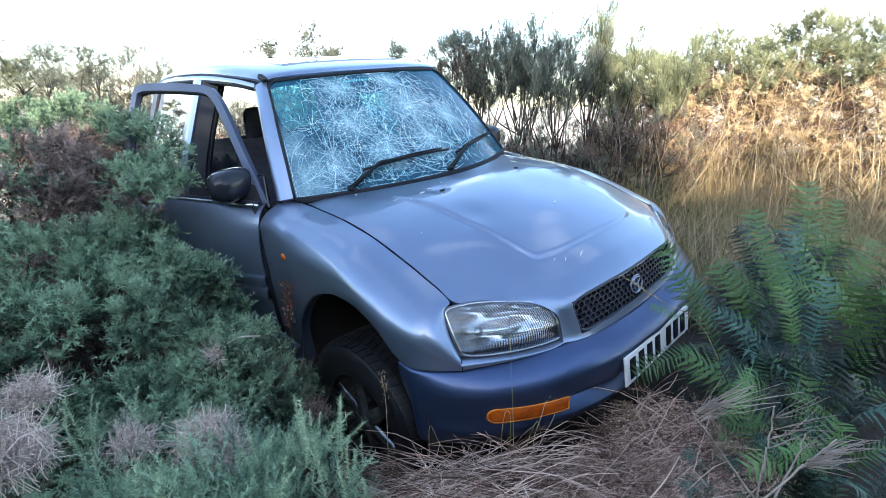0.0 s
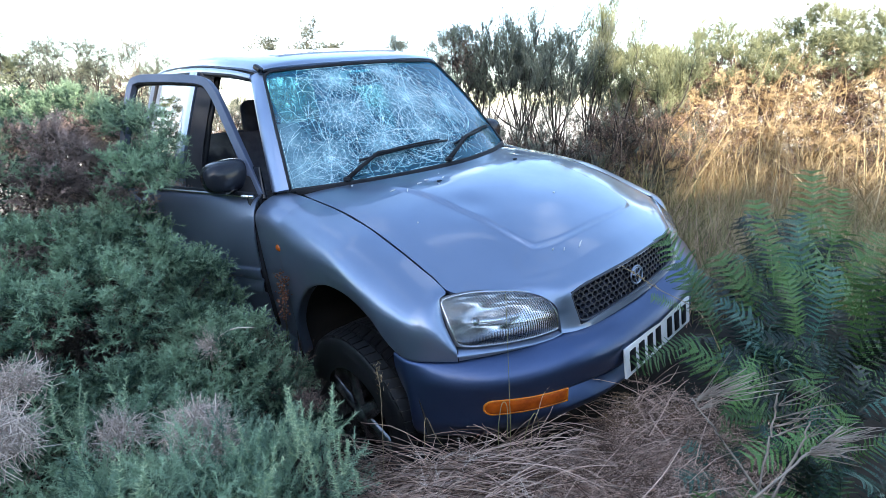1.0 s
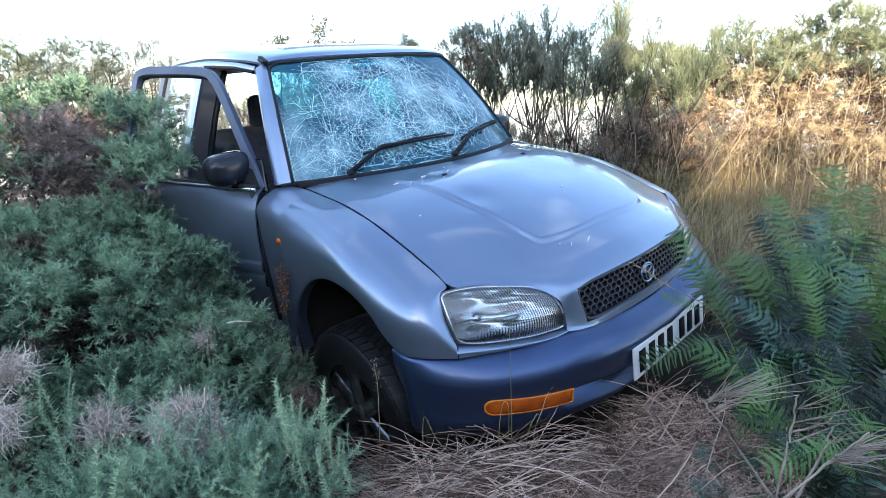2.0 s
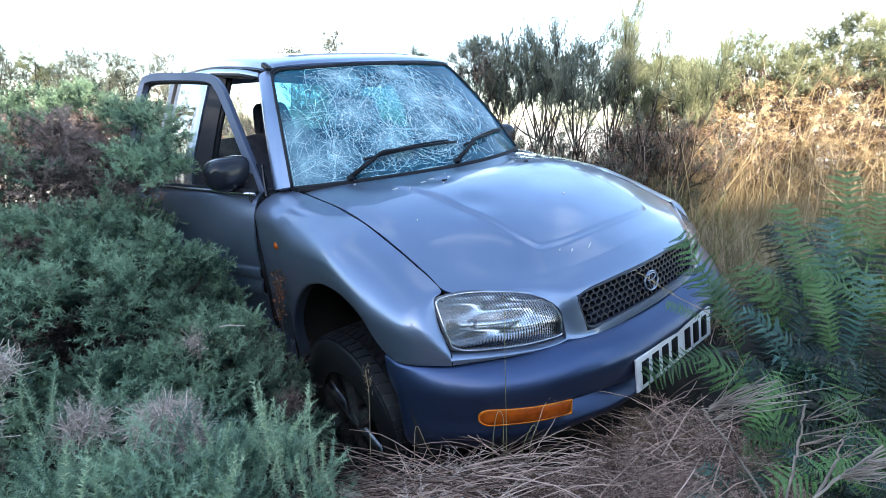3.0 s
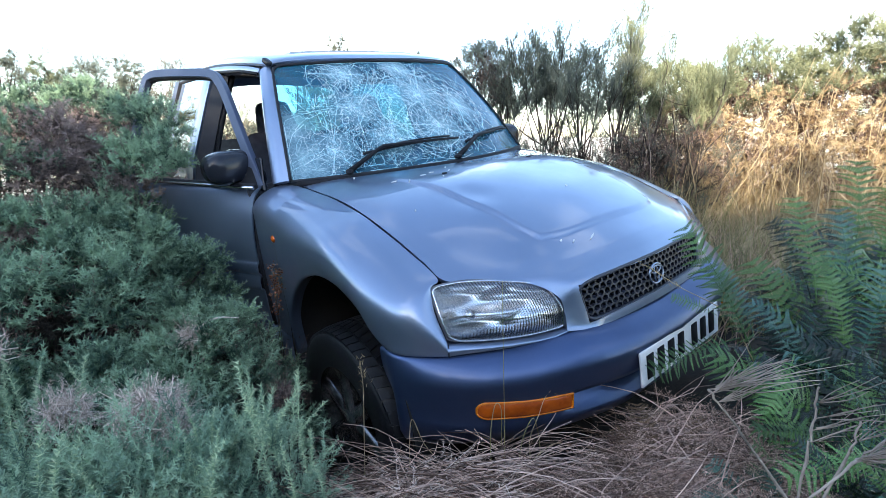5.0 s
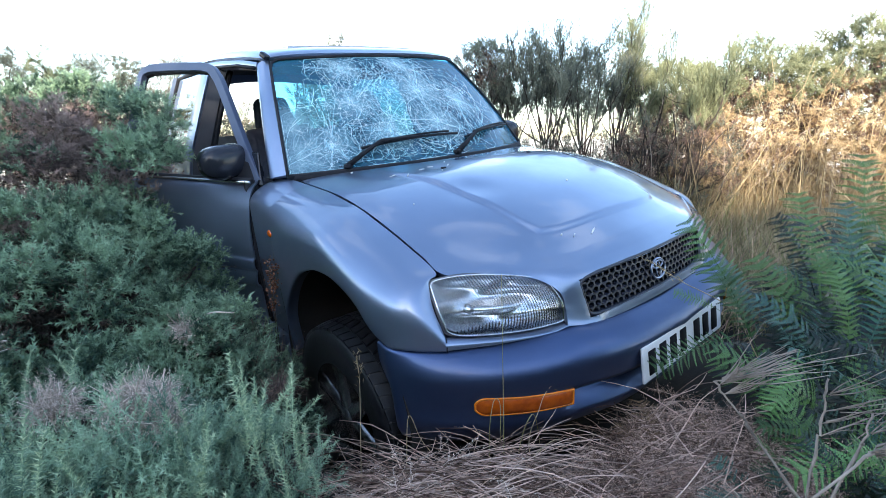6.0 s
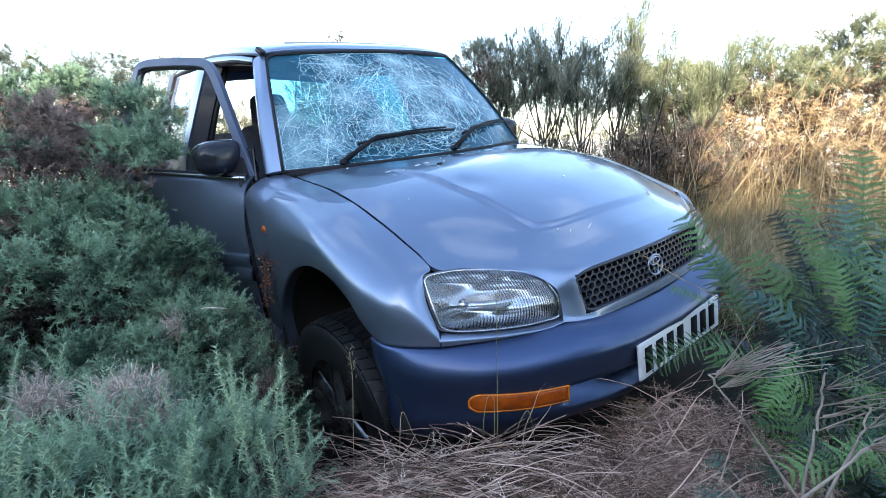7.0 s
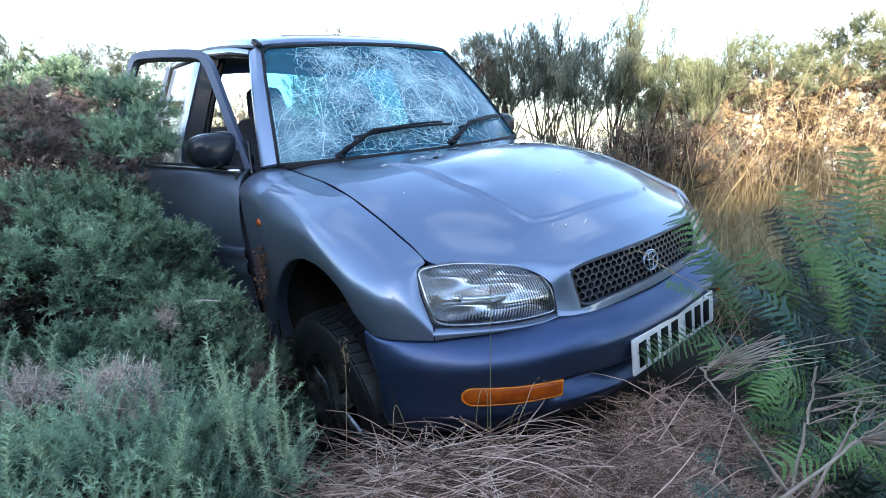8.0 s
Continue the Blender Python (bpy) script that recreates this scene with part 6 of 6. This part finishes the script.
# sunlit bank of bleached gorse
for k, (x, y, h, r) in enumerate(((4.3, 1.3, 1.85, 0.55), (4.65, 0.6, 1.98, 0.6), (4.9, -0.1, 2.06, 0.62), (5.0, -0.85, 2.06, 0.68), (5.1, -1.65, 2.06, 0.72))):
    rng = np.random.default_rng(500 + k)
    foot = np.array([x, y, float(ground_z(x, y))])
    c = np.array([x, y, foot[2] + (h - foot[2]) * 0.45])
    bush = thing("gorse_bush", "sunlit bleached gorse, golden below and green on top", "bush", Matrix.Translation(foot), "sunlit bushes")
    L = lumps_on(rng, c, (r, r * 1.15, (h - foot[2]) * 0.5), 130, 0.12, 0.19, -0.85)
    L = L[(L[:, 2] > ground_z(L[:, 0], L[:, 1])) & ((L[:, 0] - x) * 0.85 - (L[:, 1] - y) * 0.3 < 0.7 * r)]
    V, F = limbs(rng, np.zeros(3), L - np.append(foot, 0), 40, 0.013)
    part("limb", mesh_from("limb", V, F), GREY_TWIG, bush)
    # core filler added to block bright gaps and darken the hollows
    core = L.copy()
    core[:, :3] = c + (core[:, :3] - c) * 0.6
    at, d = sprays_on(rng, core, 2.8, c, 0.2)
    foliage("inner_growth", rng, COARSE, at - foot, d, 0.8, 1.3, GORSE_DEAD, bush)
    at, d = sprays_on(rng, L, 10, c, 0.5)
    # dark hollows where the sprays have fallen away
    hollow = np.sin(at[:, 1] * 5.1 + 1.3 * at[:, 2] + k) * np.sin(at[:, 2] * 4.3 + 0.6 * k) > 0.8
    high = at[:, 2] + rng.normal(0, 0.12, len(at)) > foot[2] + (h - foot[2]) * 0.74
    low = ~high & ~hollow
    foliage("crown", rng, SPRAYS, at[high] - foot, d[high] + np.array([0, 0, 0.5]), 1.5, 2.5, YGREEN, bush)
    foliage("bleached_sprays", rng, COARSE, at[low] - foot, d[low] * np.array([1, 1, 0.3]), 0.4, 0.85, GOLD, bush)
    # bare straw-coloured shoots that stand in front
    pieces = []
    for q in range(26):
        a = rng.uniform(2.2, 4.2)
        b = np.array([math.cos(a) * r * rng.uniform(0.75, 1.2), math.sin(a) * r * rng.uniform(0.75, 1.2), 0])
        t = b + np.array([rng.normal(0, 0.22), rng.normal(0, 0.3), (h - foot[2]) * rng.uniform(0.35, 0.95)])
        path = catmull([b, b * 0.65 + t * 0.35 + rng.normal(0, 0.09, 3), b * 0.3 + t * 0.7 + rng.normal(0, 0.09, 3), t], 3)
        V, F = tube(path, np.linspace(0.005, 0.002, len(path)), 4, False)
        part("bare_shoot", mesh_from("bare_shoot", V, F), STRAW, bush)

# ---- grass ----


def blade(seed, n=5, w=0.006, bend=0.5):
    rng = np.random.default_rng(seed)
    V, F = [], []
    for j in range(n + 1):
        t = j / n
        p = np.array([bend * t * t, 0, t * (1 - 0.25 * bend * t)])
        ww = w * (1 - t) + 0.0006
        V += [p + np.array([0, ww, 0]), p - np.array([0, ww, 0])]
    for j in range(n):
        a = 2 * j
        F += [(a, a + 1, a + 2), (a + 1, a + 3, a + 2)]
    return np.array(V), np.array(F)


BLADES = [blade(k, bend=b) for k, b in enumerate((0.1, 0.3, 0.5, 0.8))]


def grass(name, label, n, place, s0, s1, material, seed, tilt=0.25):
    rng = np.random.default_rng(seed)
    xy = place(rng, n)
    at = np.column_stack([xy, ground_z(xy[:, 0], xy[:, 1])])
    d = np.column_stack([rng.normal(0, tilt, (n, 2)), np.ones(n)])
    ob = many(name, BLADES, rng.integers(0, len(BLADES), n), at, frame_of(d, rng), rng.uniform(s0, s1, n), material, None)
    return tagged(ob, label, "grass", kind="stuff")


def within(x0, x1, y0, y1):
    return lambda rng, n: np.column_stack([rng.uniform(x0, x1, n), rng.uniform(y0, y1, n)])


grass("dry_grass", "tall straw-coloured grass in front of the sunlit bank", 5200, within(1.4, 4.5, -1.4, 1.5), 0.2, 0.6, STRAW, 70, 0.6)
grass("dead_bracken", "flattened rust-brown dead bracken beside the bonnet", 1300, within(1.1, 2.9, -0.6, 1.6), 0.25, 0.6, LITTER, 74, 0.8)
grass("dry_grass", "tall straw-coloured grass stalks at the edge", 800, within(3.3, 4.6, -1.7, 0.9), 0.45, 1.15, STRAW, 71, 0.3)
grass("grass", "green and brown rough grass beside the car", 3600, within(1.2, 3.4, -1.3, 2.2), 0.2, 0.6, GRASS, 72)
grass("grass", "rough shaded grass behind the bonnet", 3500, within(1.0, 3.2, 0.6, 3.4), 0.3, 0.8, GRASS, 73)


# ---- ferns ----
def frond_mesh(name, seed, arch=1.0, pairs=17, lobes=10):
    """A fern frond of length 1: rachis, and toothed leaflets in pairs, rising from the origin and arching to +y."""
    rng = np.random.default_rng(seed)
    n = 40
    el = np.radians(np.linspace(72, 72 - 70 * arch, n))
    P = np.concatenate([[[0, 0, 0]], np.cumsum(np.column_stack([np.zeros(n), np.cos(el), np.sin(el)]) / n, axis=0)])
    V, F = tube(P[::4], np.linspace(0.006, 0.0015, len(P[::4])), 4)
    V, F = list(V), list(F)
    for k in range(pairs):
        t = 0.22 + 0.77 * (k / (pairs - 1)) ** 0.9
        i = min(int(t * n), n - 1)
        p, along = P[i], P[i + 1] - P[i]
        along /= np.linalg.norm(along)
        up = np.cross(np.array([1.0, 0, 0]), along)
        ln = 0.185 * math.sin(math.pi * min(1.0, 0.18 + 0.82 * (1 - t) ** 0.75)) ** 0.9 * rng.uniform(0.8, 1.1) + 0.006
        for sgn in (-1, 1):
            ax = np.array([sgn, 0, 0]) * 0.86 + along * (0.5 + rng.normal(0, 0.06)) + up * rng.normal(0.10, 0.16) - np.array([0, 0, 0.16])
            ax /= np.linalg.norm(ax)
            wd = np.cross(up, ax) * sgn
            wd /= np.linalg.norm(wd)
            m = max(3, int(lobes * min(1, ln / 0.14)))
            for j in range(m):
                s0, s1 = j / m, (j + 0.85) / m
                half_w = 0.0165 * (1 - 0.75 * s0) * min(1, ln / 0.10)
                droop = lambda s: np.array([0, 0, -0.22 * ln * s * s])
                for e in (-1, 1):
                    a, b = p + ax * ln * s0 + droop(s0), p + ax * ln * s1 + droop(s1)
                    c = p + ax * ln * (s0 + 0.75 / m) + wd * e * half_w + droop(s0) + ax * ln * 0.35 / m
                    c2 = p + ax * ln * (s0 + 0.35 / m) + wd * e * half_w * 0.85 + droop(s0)
                    o = len(V)
                    V += [a, b, c, c2]
                    F.append((o, o + 1, o + 2, o + 3) if e * sgn > 0 else (o + 3, o + 2, o + 1, o))
    return mesh_from(name, V, F, False)


ARCHES = (0.45, 0.75, 1.0, 1.25)
FROND_G = [frond_mesh("frond", 100 + k, a) for k, a in enumerate(ARCHES)]
FROND_B = [m.copy() for m in FROND_G]
FROND_D = [m.copy() for m in FROND_G]
FROND_L = [m.copy() for m in FROND_G]
for ms, m in ((FROND_G, FERN), (FROND_B, FERN_BLUE), (FROND_D, FERN_BROWN), (FROND_L, FERN_LIGHT)):
    for me in ms:
        me.materials.append(m)


def chord(a):
    el = np.radians(np.linspace(72, 72 - 70 * a, 40))
    return Vector((0, float(np.cos(el).mean()), float(np.sin(el).mean())))


def frond_to(f, base, tip, k, meshes=FROND_G, face=(-0.55, -0.45, 0.75)):
    """One frond of the fern f whose tip lies at tip and whose upper side turns to face, the open side of the clearing."""
    v = Vector(tip) - Vector(base)
    c = chord(ARCHES[k])
    size = v.length / c.length
    v.normalize()
    n = Vector(face)
    n = (n - v * n.dot(v)).normalized()
    c.normalize()
    local = Matrix(((1, 0, 0), c, (0, -c.z, c.y)))
    world_axes = Matrix((v.cross(n), v, n)).transposed()
    ob = part("frond", meshes[k], None, f)
    ob.matrix_local = Matrix.Translation(Vector(base) - f.location) @ (world_axes @ local).to_4x4() @ Matrix.Scale(size, 4)
    return ob


def fern(label, x, y, n, s0, s1, seed, meshes=FROND_G, spread=(30, 75), toward=None):
    rng = np.random.default_rng(seed)
    z = float(ground_z(x, y))
    f = thing("fern", label, "fern", Matrix.Translation((x, y, z)), "ferns in front of the car")
    f.location = (x, y, z)
    for k in range(n):
        a = 2.399 * k + rng.normal(0, 0.3) if toward is None else radians(toward + rng.normal(0, 55))
        el = radians(rng.uniform(*spread))
        ln = rng.uniform(s0, s1)
        b = Vector((x, y, z)) + Vector((rng.normal(0, 0.03), rng.normal(0, 0.03), 0))
        tip = b + Vector((math.cos(a) * math.cos(el), math.sin(a) * math.cos(el), math.sin(el))) * ln
        frond_to(f, b, tip, int(rng.integers(0, 4)), meshes, Vector((-0.4, -0.3, 0.8)) + Vector(rng.normal(0, 0.35, 3)))
    return f


f1 = fern("green fern with fronds reaching over the grille and plate", 0.00, -1.06, 2, 0.25, 0.4, 800, toward=-30)
for b, t, k, ms in (((0.004, -0.955, 0.544), (-0.093, -0.772, 0.879), 0, FROND_L),
                    ((-0.137, -0.983, 0.593), (-0.325, -0.832, 0.489), 1, FROND_L),
                    ((-0.054, -0.886, 0.612), (-0.134, -0.778, 0.661), 0, FROND_G),
                    ((-0.094, -1.014, 0.521), (-0.071, -0.825, 0.765), 1, FROND_L),
                    ((0.024, -0.971, 0.544), (0.070, -0.816, 0.739), 1, FROND_B)):
    frond_to(f1, b, t, k, ms)
f2 = fern("bluish-green fern with a drooping pale frond", 0.12, -1.12, 2, 0.25, 0.4, 801, toward=-30)
for b, t, k, ms in (((0.071, -1.146, 0.448), (-0.022, -0.963, 0.663), 3, FROND_B),
                    ((0.306, -1.134, 0.559), (0.344, -1.053, 0.925), 0, FROND_B),
                    ((0.117, -1.194, 0.506), (0.170, -1.212, 0.805), 1, FROND_B),
                    ((0.062, -1.272, 0.537), (-0.096, -1.118, 0.611), 2, FROND_B),
                    ((0.426, -1.027, 0.578), (0.538, -0.879, 0.928), 0, FROND_G)):
    frond_to(f2, b, t, k, ms)
f3 = fern("tall fern with one upright dark frond", 0.30, -1.16, 2, 0.25, 0.4, 802, toward=-30)
for b, t, k, ms in (((0.398, -1.105, 0.685), (0.478, -1.054, 1.070), 0, FROND_G),
                    ((0.355, -1.230, 0.595), (0.206, -1.053, 0.769), 2, FROND_G),
                    ((0.068, -1.177, 0.515), (0.107, -1.108, 0.760), 1, FROND_G),
                    ((0.603, -1.139, 0.694), (0.692, -1.124, 0.984), 0, FROND_G),
                    ((0.532, -0.986, 0.564), (0.464, -0.843, 0.846), 0, FROND_G),
                    ((0.789, -1.036, 0.661), (0.727, -0.938, 0.812), 1, FROND_G)):
    frond_to(f3, b, t, k, ms)
f4 = fern("low green fern with drooping fronds among dead stems", -0.30, -1.24, 2, 0.25, 0.4, 803, toward=-30)
for b, t, k, ms in (((-0.209, -1.129, 0.617), (-0.368, -1.127, 0.498), 1, FROND_L),
                    ((-0.191, -1.227, 0.435), (-0.351, -1.115, 0.454), 1, FROND_L),
                    ((-0.264, -1.315, 0.471), (-0.511, -1.219, 0.465), 2, FROND_L),
                    ((-0.198, -1.332, 0.508), (-0.288, -1.231, 0.595), 1, FROND_G),
                    ((-0.090, -1.281, 0.531), (-0.027, -1.271, 0.735), 0, FROND_G),
                    ((-0.428, -1.292, 0.453), (-0.486, -1.216, 0.544), 1, FROND_B),
                    ((-0.415, -1.365, 0.467), (-0.477, -1.287, 0.553), 2, FROND_G)):
    frond_to(f4, b, t, k, ms)
for x, y, sd, tall in ((0.38, -0.98, 21, 0.42), (0.62, -1.12, 22, 0.5), (0.95, -0.98, 23, 0.5), (0.20, -1.26, 24, 0.36), (0.55, -1.32, 25, 0.5), (1.2, -1.12, 26, 0.55), (1.5, -0.86, 27, 0.5), (0.02, -1.30, 28, 0.34),
                      (-0.18, -1.28, 29, 0.32), (-0.36, -1.18, 30, 0.28), (0.92, -1.32, 31, 0.55), (0.10, -1.08, 32, 0.34), (0.30, -1.10, 33, 0.4), (-0.12, -1.14, 34, 0.32), (1.75, -1.1, 35, 0.5), (1.25, -0.72, 36, 0.4), (-0.45, -1.32, 37, 0.25), (-0.42, -1.46, 38, 0.26), (-0.24, -1.44, 39, 0.3), (-0.62, -1.40, 40, 0.2), (-0.58, -1.22, 41, 0.2)):
    fern("dark green fern in the thick of others" if sd % 3 else "bluish-green fern in the thick of others", x, y, 7, tall * 0.65, tall * 1.15, sd, FROND_G if sd % 3 else FROND_B, spread=(25, 78))
fern("withered brown fern on the dead stalks", -0.33, -0.93, 4, 0.16, 0.24, 9, FROND_D)
fern("small bright green fern seedling", -0.62, -1.05, 5, 0.08, 0.14, 14)

# ---- dead stalks and litter ----


def stalk(seed, curl=0.4):
    rng = np.random.default_rng(seed)
    P = catmull(np.array([(0, 0, 0), (0.33, rng.normal(0, 0.025), 0.04), (0.66, rng.normal(0, 0.04), 0.05), (1.0, rng.normal(0, 0.05), -curl * 0.08)]), 2)
    V, F = tube(P, np.linspace(0.006, 0.003, len(P)), 3, False)
    return V, np.array([t for q in F for t in ((q[0], q[1], q[2]), (q[0], q[2], q[3]))])


STALKS = [stalk(k) for k in range(6)]


def litter(name, label, n, templates, place, s0, s1, z0, z1, material, seed, flat=0.25, lie=None):
    rng = np.random.default_rng(seed)
    xy = place(rng, n)
    at = np.column_stack([xy, ground_z(xy[:, 0], xy[:, 1]) + rng.uniform(z0, z1, n)])
    a = rng.uniform(0, 6.28, n) if lie is None else rng.normal(lie, 0.45, n) + math.pi * rng.integers(0, 2, n)
    tilt, roll = rng.normal(0, flat, n), rng.normal(0, 0.5, n)
    X = np.column_stack([np.cos(a) * np.cos(tilt), np.sin(a) * np.cos(tilt), np.sin(tilt)])
    Yv = np.cross(np.array([0, 0, 1.0]), X)
    Yv /= np.linalg.norm(Yv, axis=1)[:, None]
    Zv = np.cross(X, Yv)
    if templates is not STALKS:
        X, Yv, Zv = Yv, Zv, X
    ob = many(name, templates, rng.integers(0, len(templates), n), at, np.stack([X, Yv, Zv], -1), rng.uniform(s0, s1, n), material, None)
    return tagged(ob, label, "dead plants", kind="stuff")


litter("dead_stalks", "tangled pinkish-brown dead stalks on the ground", 1200, STALKS, within(-1.4, -0.12, -1.25, -0.72), 0.13, 0.38, 0.02, 0.17, LITTER, 90, lie=-0.4)
litter("dead_stalks", "pale pinkish dead stalks heaped before the front wheel", 2300, STALKS, within(-1.22, -0.72, -0.80, -0.12), 0.14, 0.34, 0.05, 0.25, LITTER, 93, 0.13, lie=-0.55)
litter("dead_gorse_litter", "heap of dead brown gorse twigs", 4200, TWIGGY, within(-1.1, -0.1, -1.25, -0.76), 0.45, 0.95, 0.0, 0.18, LITTER, 91)
litter("dead_gorse_litter", "grey dead gorse twigs among the bushes", 1000, TWIGGY, within(-1.9, -0.9, -0.9, 0.6), 0.5, 1.0, 0.1, 0.3, GREY_TWIG, 92)


# ---- bare dead stems near the camera ----
def dead_stem(label, path, fans, seed):
    """A bare stem with fans of thin twigs; fans: where along it, the way they go, how many, how long."""
    rng = np.random.default_rng(seed)
    o = Vector(path[0])
    st = thing("dead_plant", label, "dead plants", Matrix.Translation(o), "bare stems")
    P = catmull(np.array(path) - np.array(o), 7)
    # slightly crooked, with knots
    P[2:-1] += rng.normal(0, 0.0016, (len(P) - 3, 3))
    knots = np.linspace(0.0022, 0.0014, len(P)) * (1 + 0.35 * (rng.random(len(P)) > 0.8))
    part("stem", mesh_from("stem", *tube(P, knots, 6)), DEAD_STEM, st)
    for t, way, n, ln in fans:
        p = P[int(t * (len(P) - 1))]
        way = np.array(way, float) / np.linalg.norm(way)
        for k in range(n):
            d = way + rng.normal(0, 0.15, 3)
            d /= np.linalg.norm(d)
            q = p + d * ln * rng.uniform(0.5, 1.0)
            b = p + d * rng.uniform(0, 0.15) * ln
            path2 = catmull([b, (b + q) / 2 + rng.normal(0, 0.004, 3), q], 3)
            part("twig", mesh_from("twig", *tube(path2, np.linspace(0.0011, 0.0006, len(path2)), 4)), DEAD_STEM, st)
    return st


dead_stem("bare bleached dead stem with a fan of thin twigs", [(-0.669, -1.472, 0.311), (-0.789, -1.244, 0.643), (-0.813, -1.199, 0.708), (-0.833, -1.164, 0.757)],
          [(1.0, (0.158, -0.131, 0.064), 12, 0.225), (0.98, (0.10, -0.083, 0.085), 7, 0.15), (0.97, (0.035, -0.03, 0.075), 6, 0.085), (0.88, (0.12, -0.10, 0.09), 6, 0.13)], 1)
dead_stem("bare bleached dead stem with side twigs", [(-0.861, -1.299, 0.217), (-0.734, -1.282, 0.617), (-0.710, -1.279, 0.692), (-0.691, -1.274, 0.759)],
          [(0.88, (0.11, -0.09, 0.05), 4, 0.14), (0.78, (0.10, -0.085, 0.03), 4, 0.15), (0.68, (0.09, -0.08, 0.045), 4, 0.12), (0.55, (0.08, -0.07, 0.05), 4, 0.10)], 2)
dead_stem("bare bleached dead stem low down", [(-1.025, -1.239, 0.230), (-0.768, -1.323, 0.650), (-0.738, -1.333, 0.699), (-0.722, -1.334, 0.740)], [(0.8, (0.05, -0.04, 0.05), 4, 0.07)], 3)
dead_stem("thick brown dead stem with a thicket of bare twigs", [(-1.246, -1.085, 0.309), (-0.829, -1.320, 0.671), (-0.780, -1.348, 0.713), (-0.725, -1.380, 0.756)], [(0.55, (0.10, -0.08, 0.01), 12, 0.14), (0.7, (0.10, -0.08, 0.02), 12, 0.14), (0.85, (0.10, -0.08, 0.03), 10, 0.12), (0.62, (0.03, -0.04, 0.03), 8, 0.08)], 4)
# grass stems before the bumper
for k, pts in enumerate(([(-0.77, -0.69, 0.15), (-0.765, -0.675, 0.40), (-0.74, -0.64, 0.58), (-0.695, -0.585, 0.775)],
                         [(-0.79, -0.68, 0.15), (-0.80, -0.66, 0.36), (-0.785, -0.655, 0.47), (-0.765, -0.66, 0.46), (-0.77, -0.67, 0.36)],
                         [(-0.75, -0.71, 0.12), (-0.73, -0.70, 0.34), (-0.70, -0.71, 0.43), (-0.66, -0.70, 0.37), (-0.64, -0.70, 0.28)],
                         [(-0.78, -0.72, 0.12), (-0.74, -0.72, 0.28), (-0.67, -0.75, 0.36), (-0.60, -0.77, 0.34)],
                         [(-0.95, -0.50, 0.05), (-0.93, -0.48, 0.25), (-0.90, -0.45, 0.38), (-0.87, -0.47, 0.30), (-0.82, -0.50, 0.22)],
                         [(-1.0, -0.35, 0.05), (-1.0, -0.36, 0.3), (-0.98, -0.33, 0.46), (-0.97, -0.30, 0.52)],
                         [(-0.72, -0.80, 0.2), (-0.698, -0.705, 0.330), (-0.650, -0.693, 0.415), (-0.607, -0.688, 0.460), (-0.528, -0.715, 0.497)],
                         [(-0.05, -1.0, 0.5), (-0.10, -0.93, 0.64), (-0.14, -0.80, 0.70), (-0.17, -0.70, 0.755)])):
    g = thing("grass_stem", "single dry grass stem in front of the car", "grass", Matrix.Translation(pts[0]), "single grass stems")
    P = catmull(np.array(pts) - np.array(pts[0]), 5)
    part("stalk", mesh_from("stalk", *tube(P, np.linspace(0.0016, 0.0009, len(P)), 4)), GRASS if k < 3 else STRAW, g)
    if k in (5, 6, 7):
        rng = np.random.default_rng(600 + k)
        at = np.concatenate([P[-6:] + rng.normal(0, 0.006, (6, 3)) for _ in range(5)])
        foliage("seed_head", rng, [(np.array([(-0.1, 0, 0), (0.1, 0, 0), (0, 0, 1.0), (0, 0.1, 0.3)]), np.array([(0, 1, 2), (0, 3, 2), (1, 2, 3)]))], at, P[-1] - P[-3] + rng.normal(0, 0.012, (len(at), 3)), 0.010, 0.018, STRAW, g)

# rust-brown seed heads by the wing
rng = np.random.default_rng(700)
dock = thing("dock_plant", "rust-brown dried dock seed heads beside the wheel arch", "plant", Matrix.Translation((-0.965, 0.36, -0.1)))
RUST = mat("rust_brown_seeds", (0.09, 0.032, 0.018), (0.24, 0.10, 0.055), rough=0.8, scale=20, bump=0, spread=0.6)
for k in range(3):
    tip = np.array([rng.normal(0, 0.025), rng.normal(0, 0.03), 0.72 + rng.uniform(-0.06, 0.05)])
    P = catmull([(0, 0, 0), tip * 0.5 + rng.normal(0, 0.01, 3), tip], 6)
    part("stalk", mesh_from("stalk", *tube(P, np.linspace(0.003, 0.0012, len(P)), 5)), BARK, dock)
    n = 46
    at = P[rng.integers(9 + k, len(P), n)] + rng.normal(0, 0.011, (n, 3))
    octa = (np.array([(1, 0, 0), (-1, 0, 0), (0, 1, 0), (0, -1, 0), (0, 0, 1), (0, 0, -1.0)]), np.array([(0, 2, 4), (2, 1, 4), (1, 3, 4), (3, 0, 4), (2, 0, 5), (1, 2, 5), (3, 1, 5), (0, 3, 5)]))
    tagged(foliage("seed_head", rng, [octa], at, rng.normal(size=(n, 3)), 0.003, 0.0065, RUST, dock), kind="stuff")
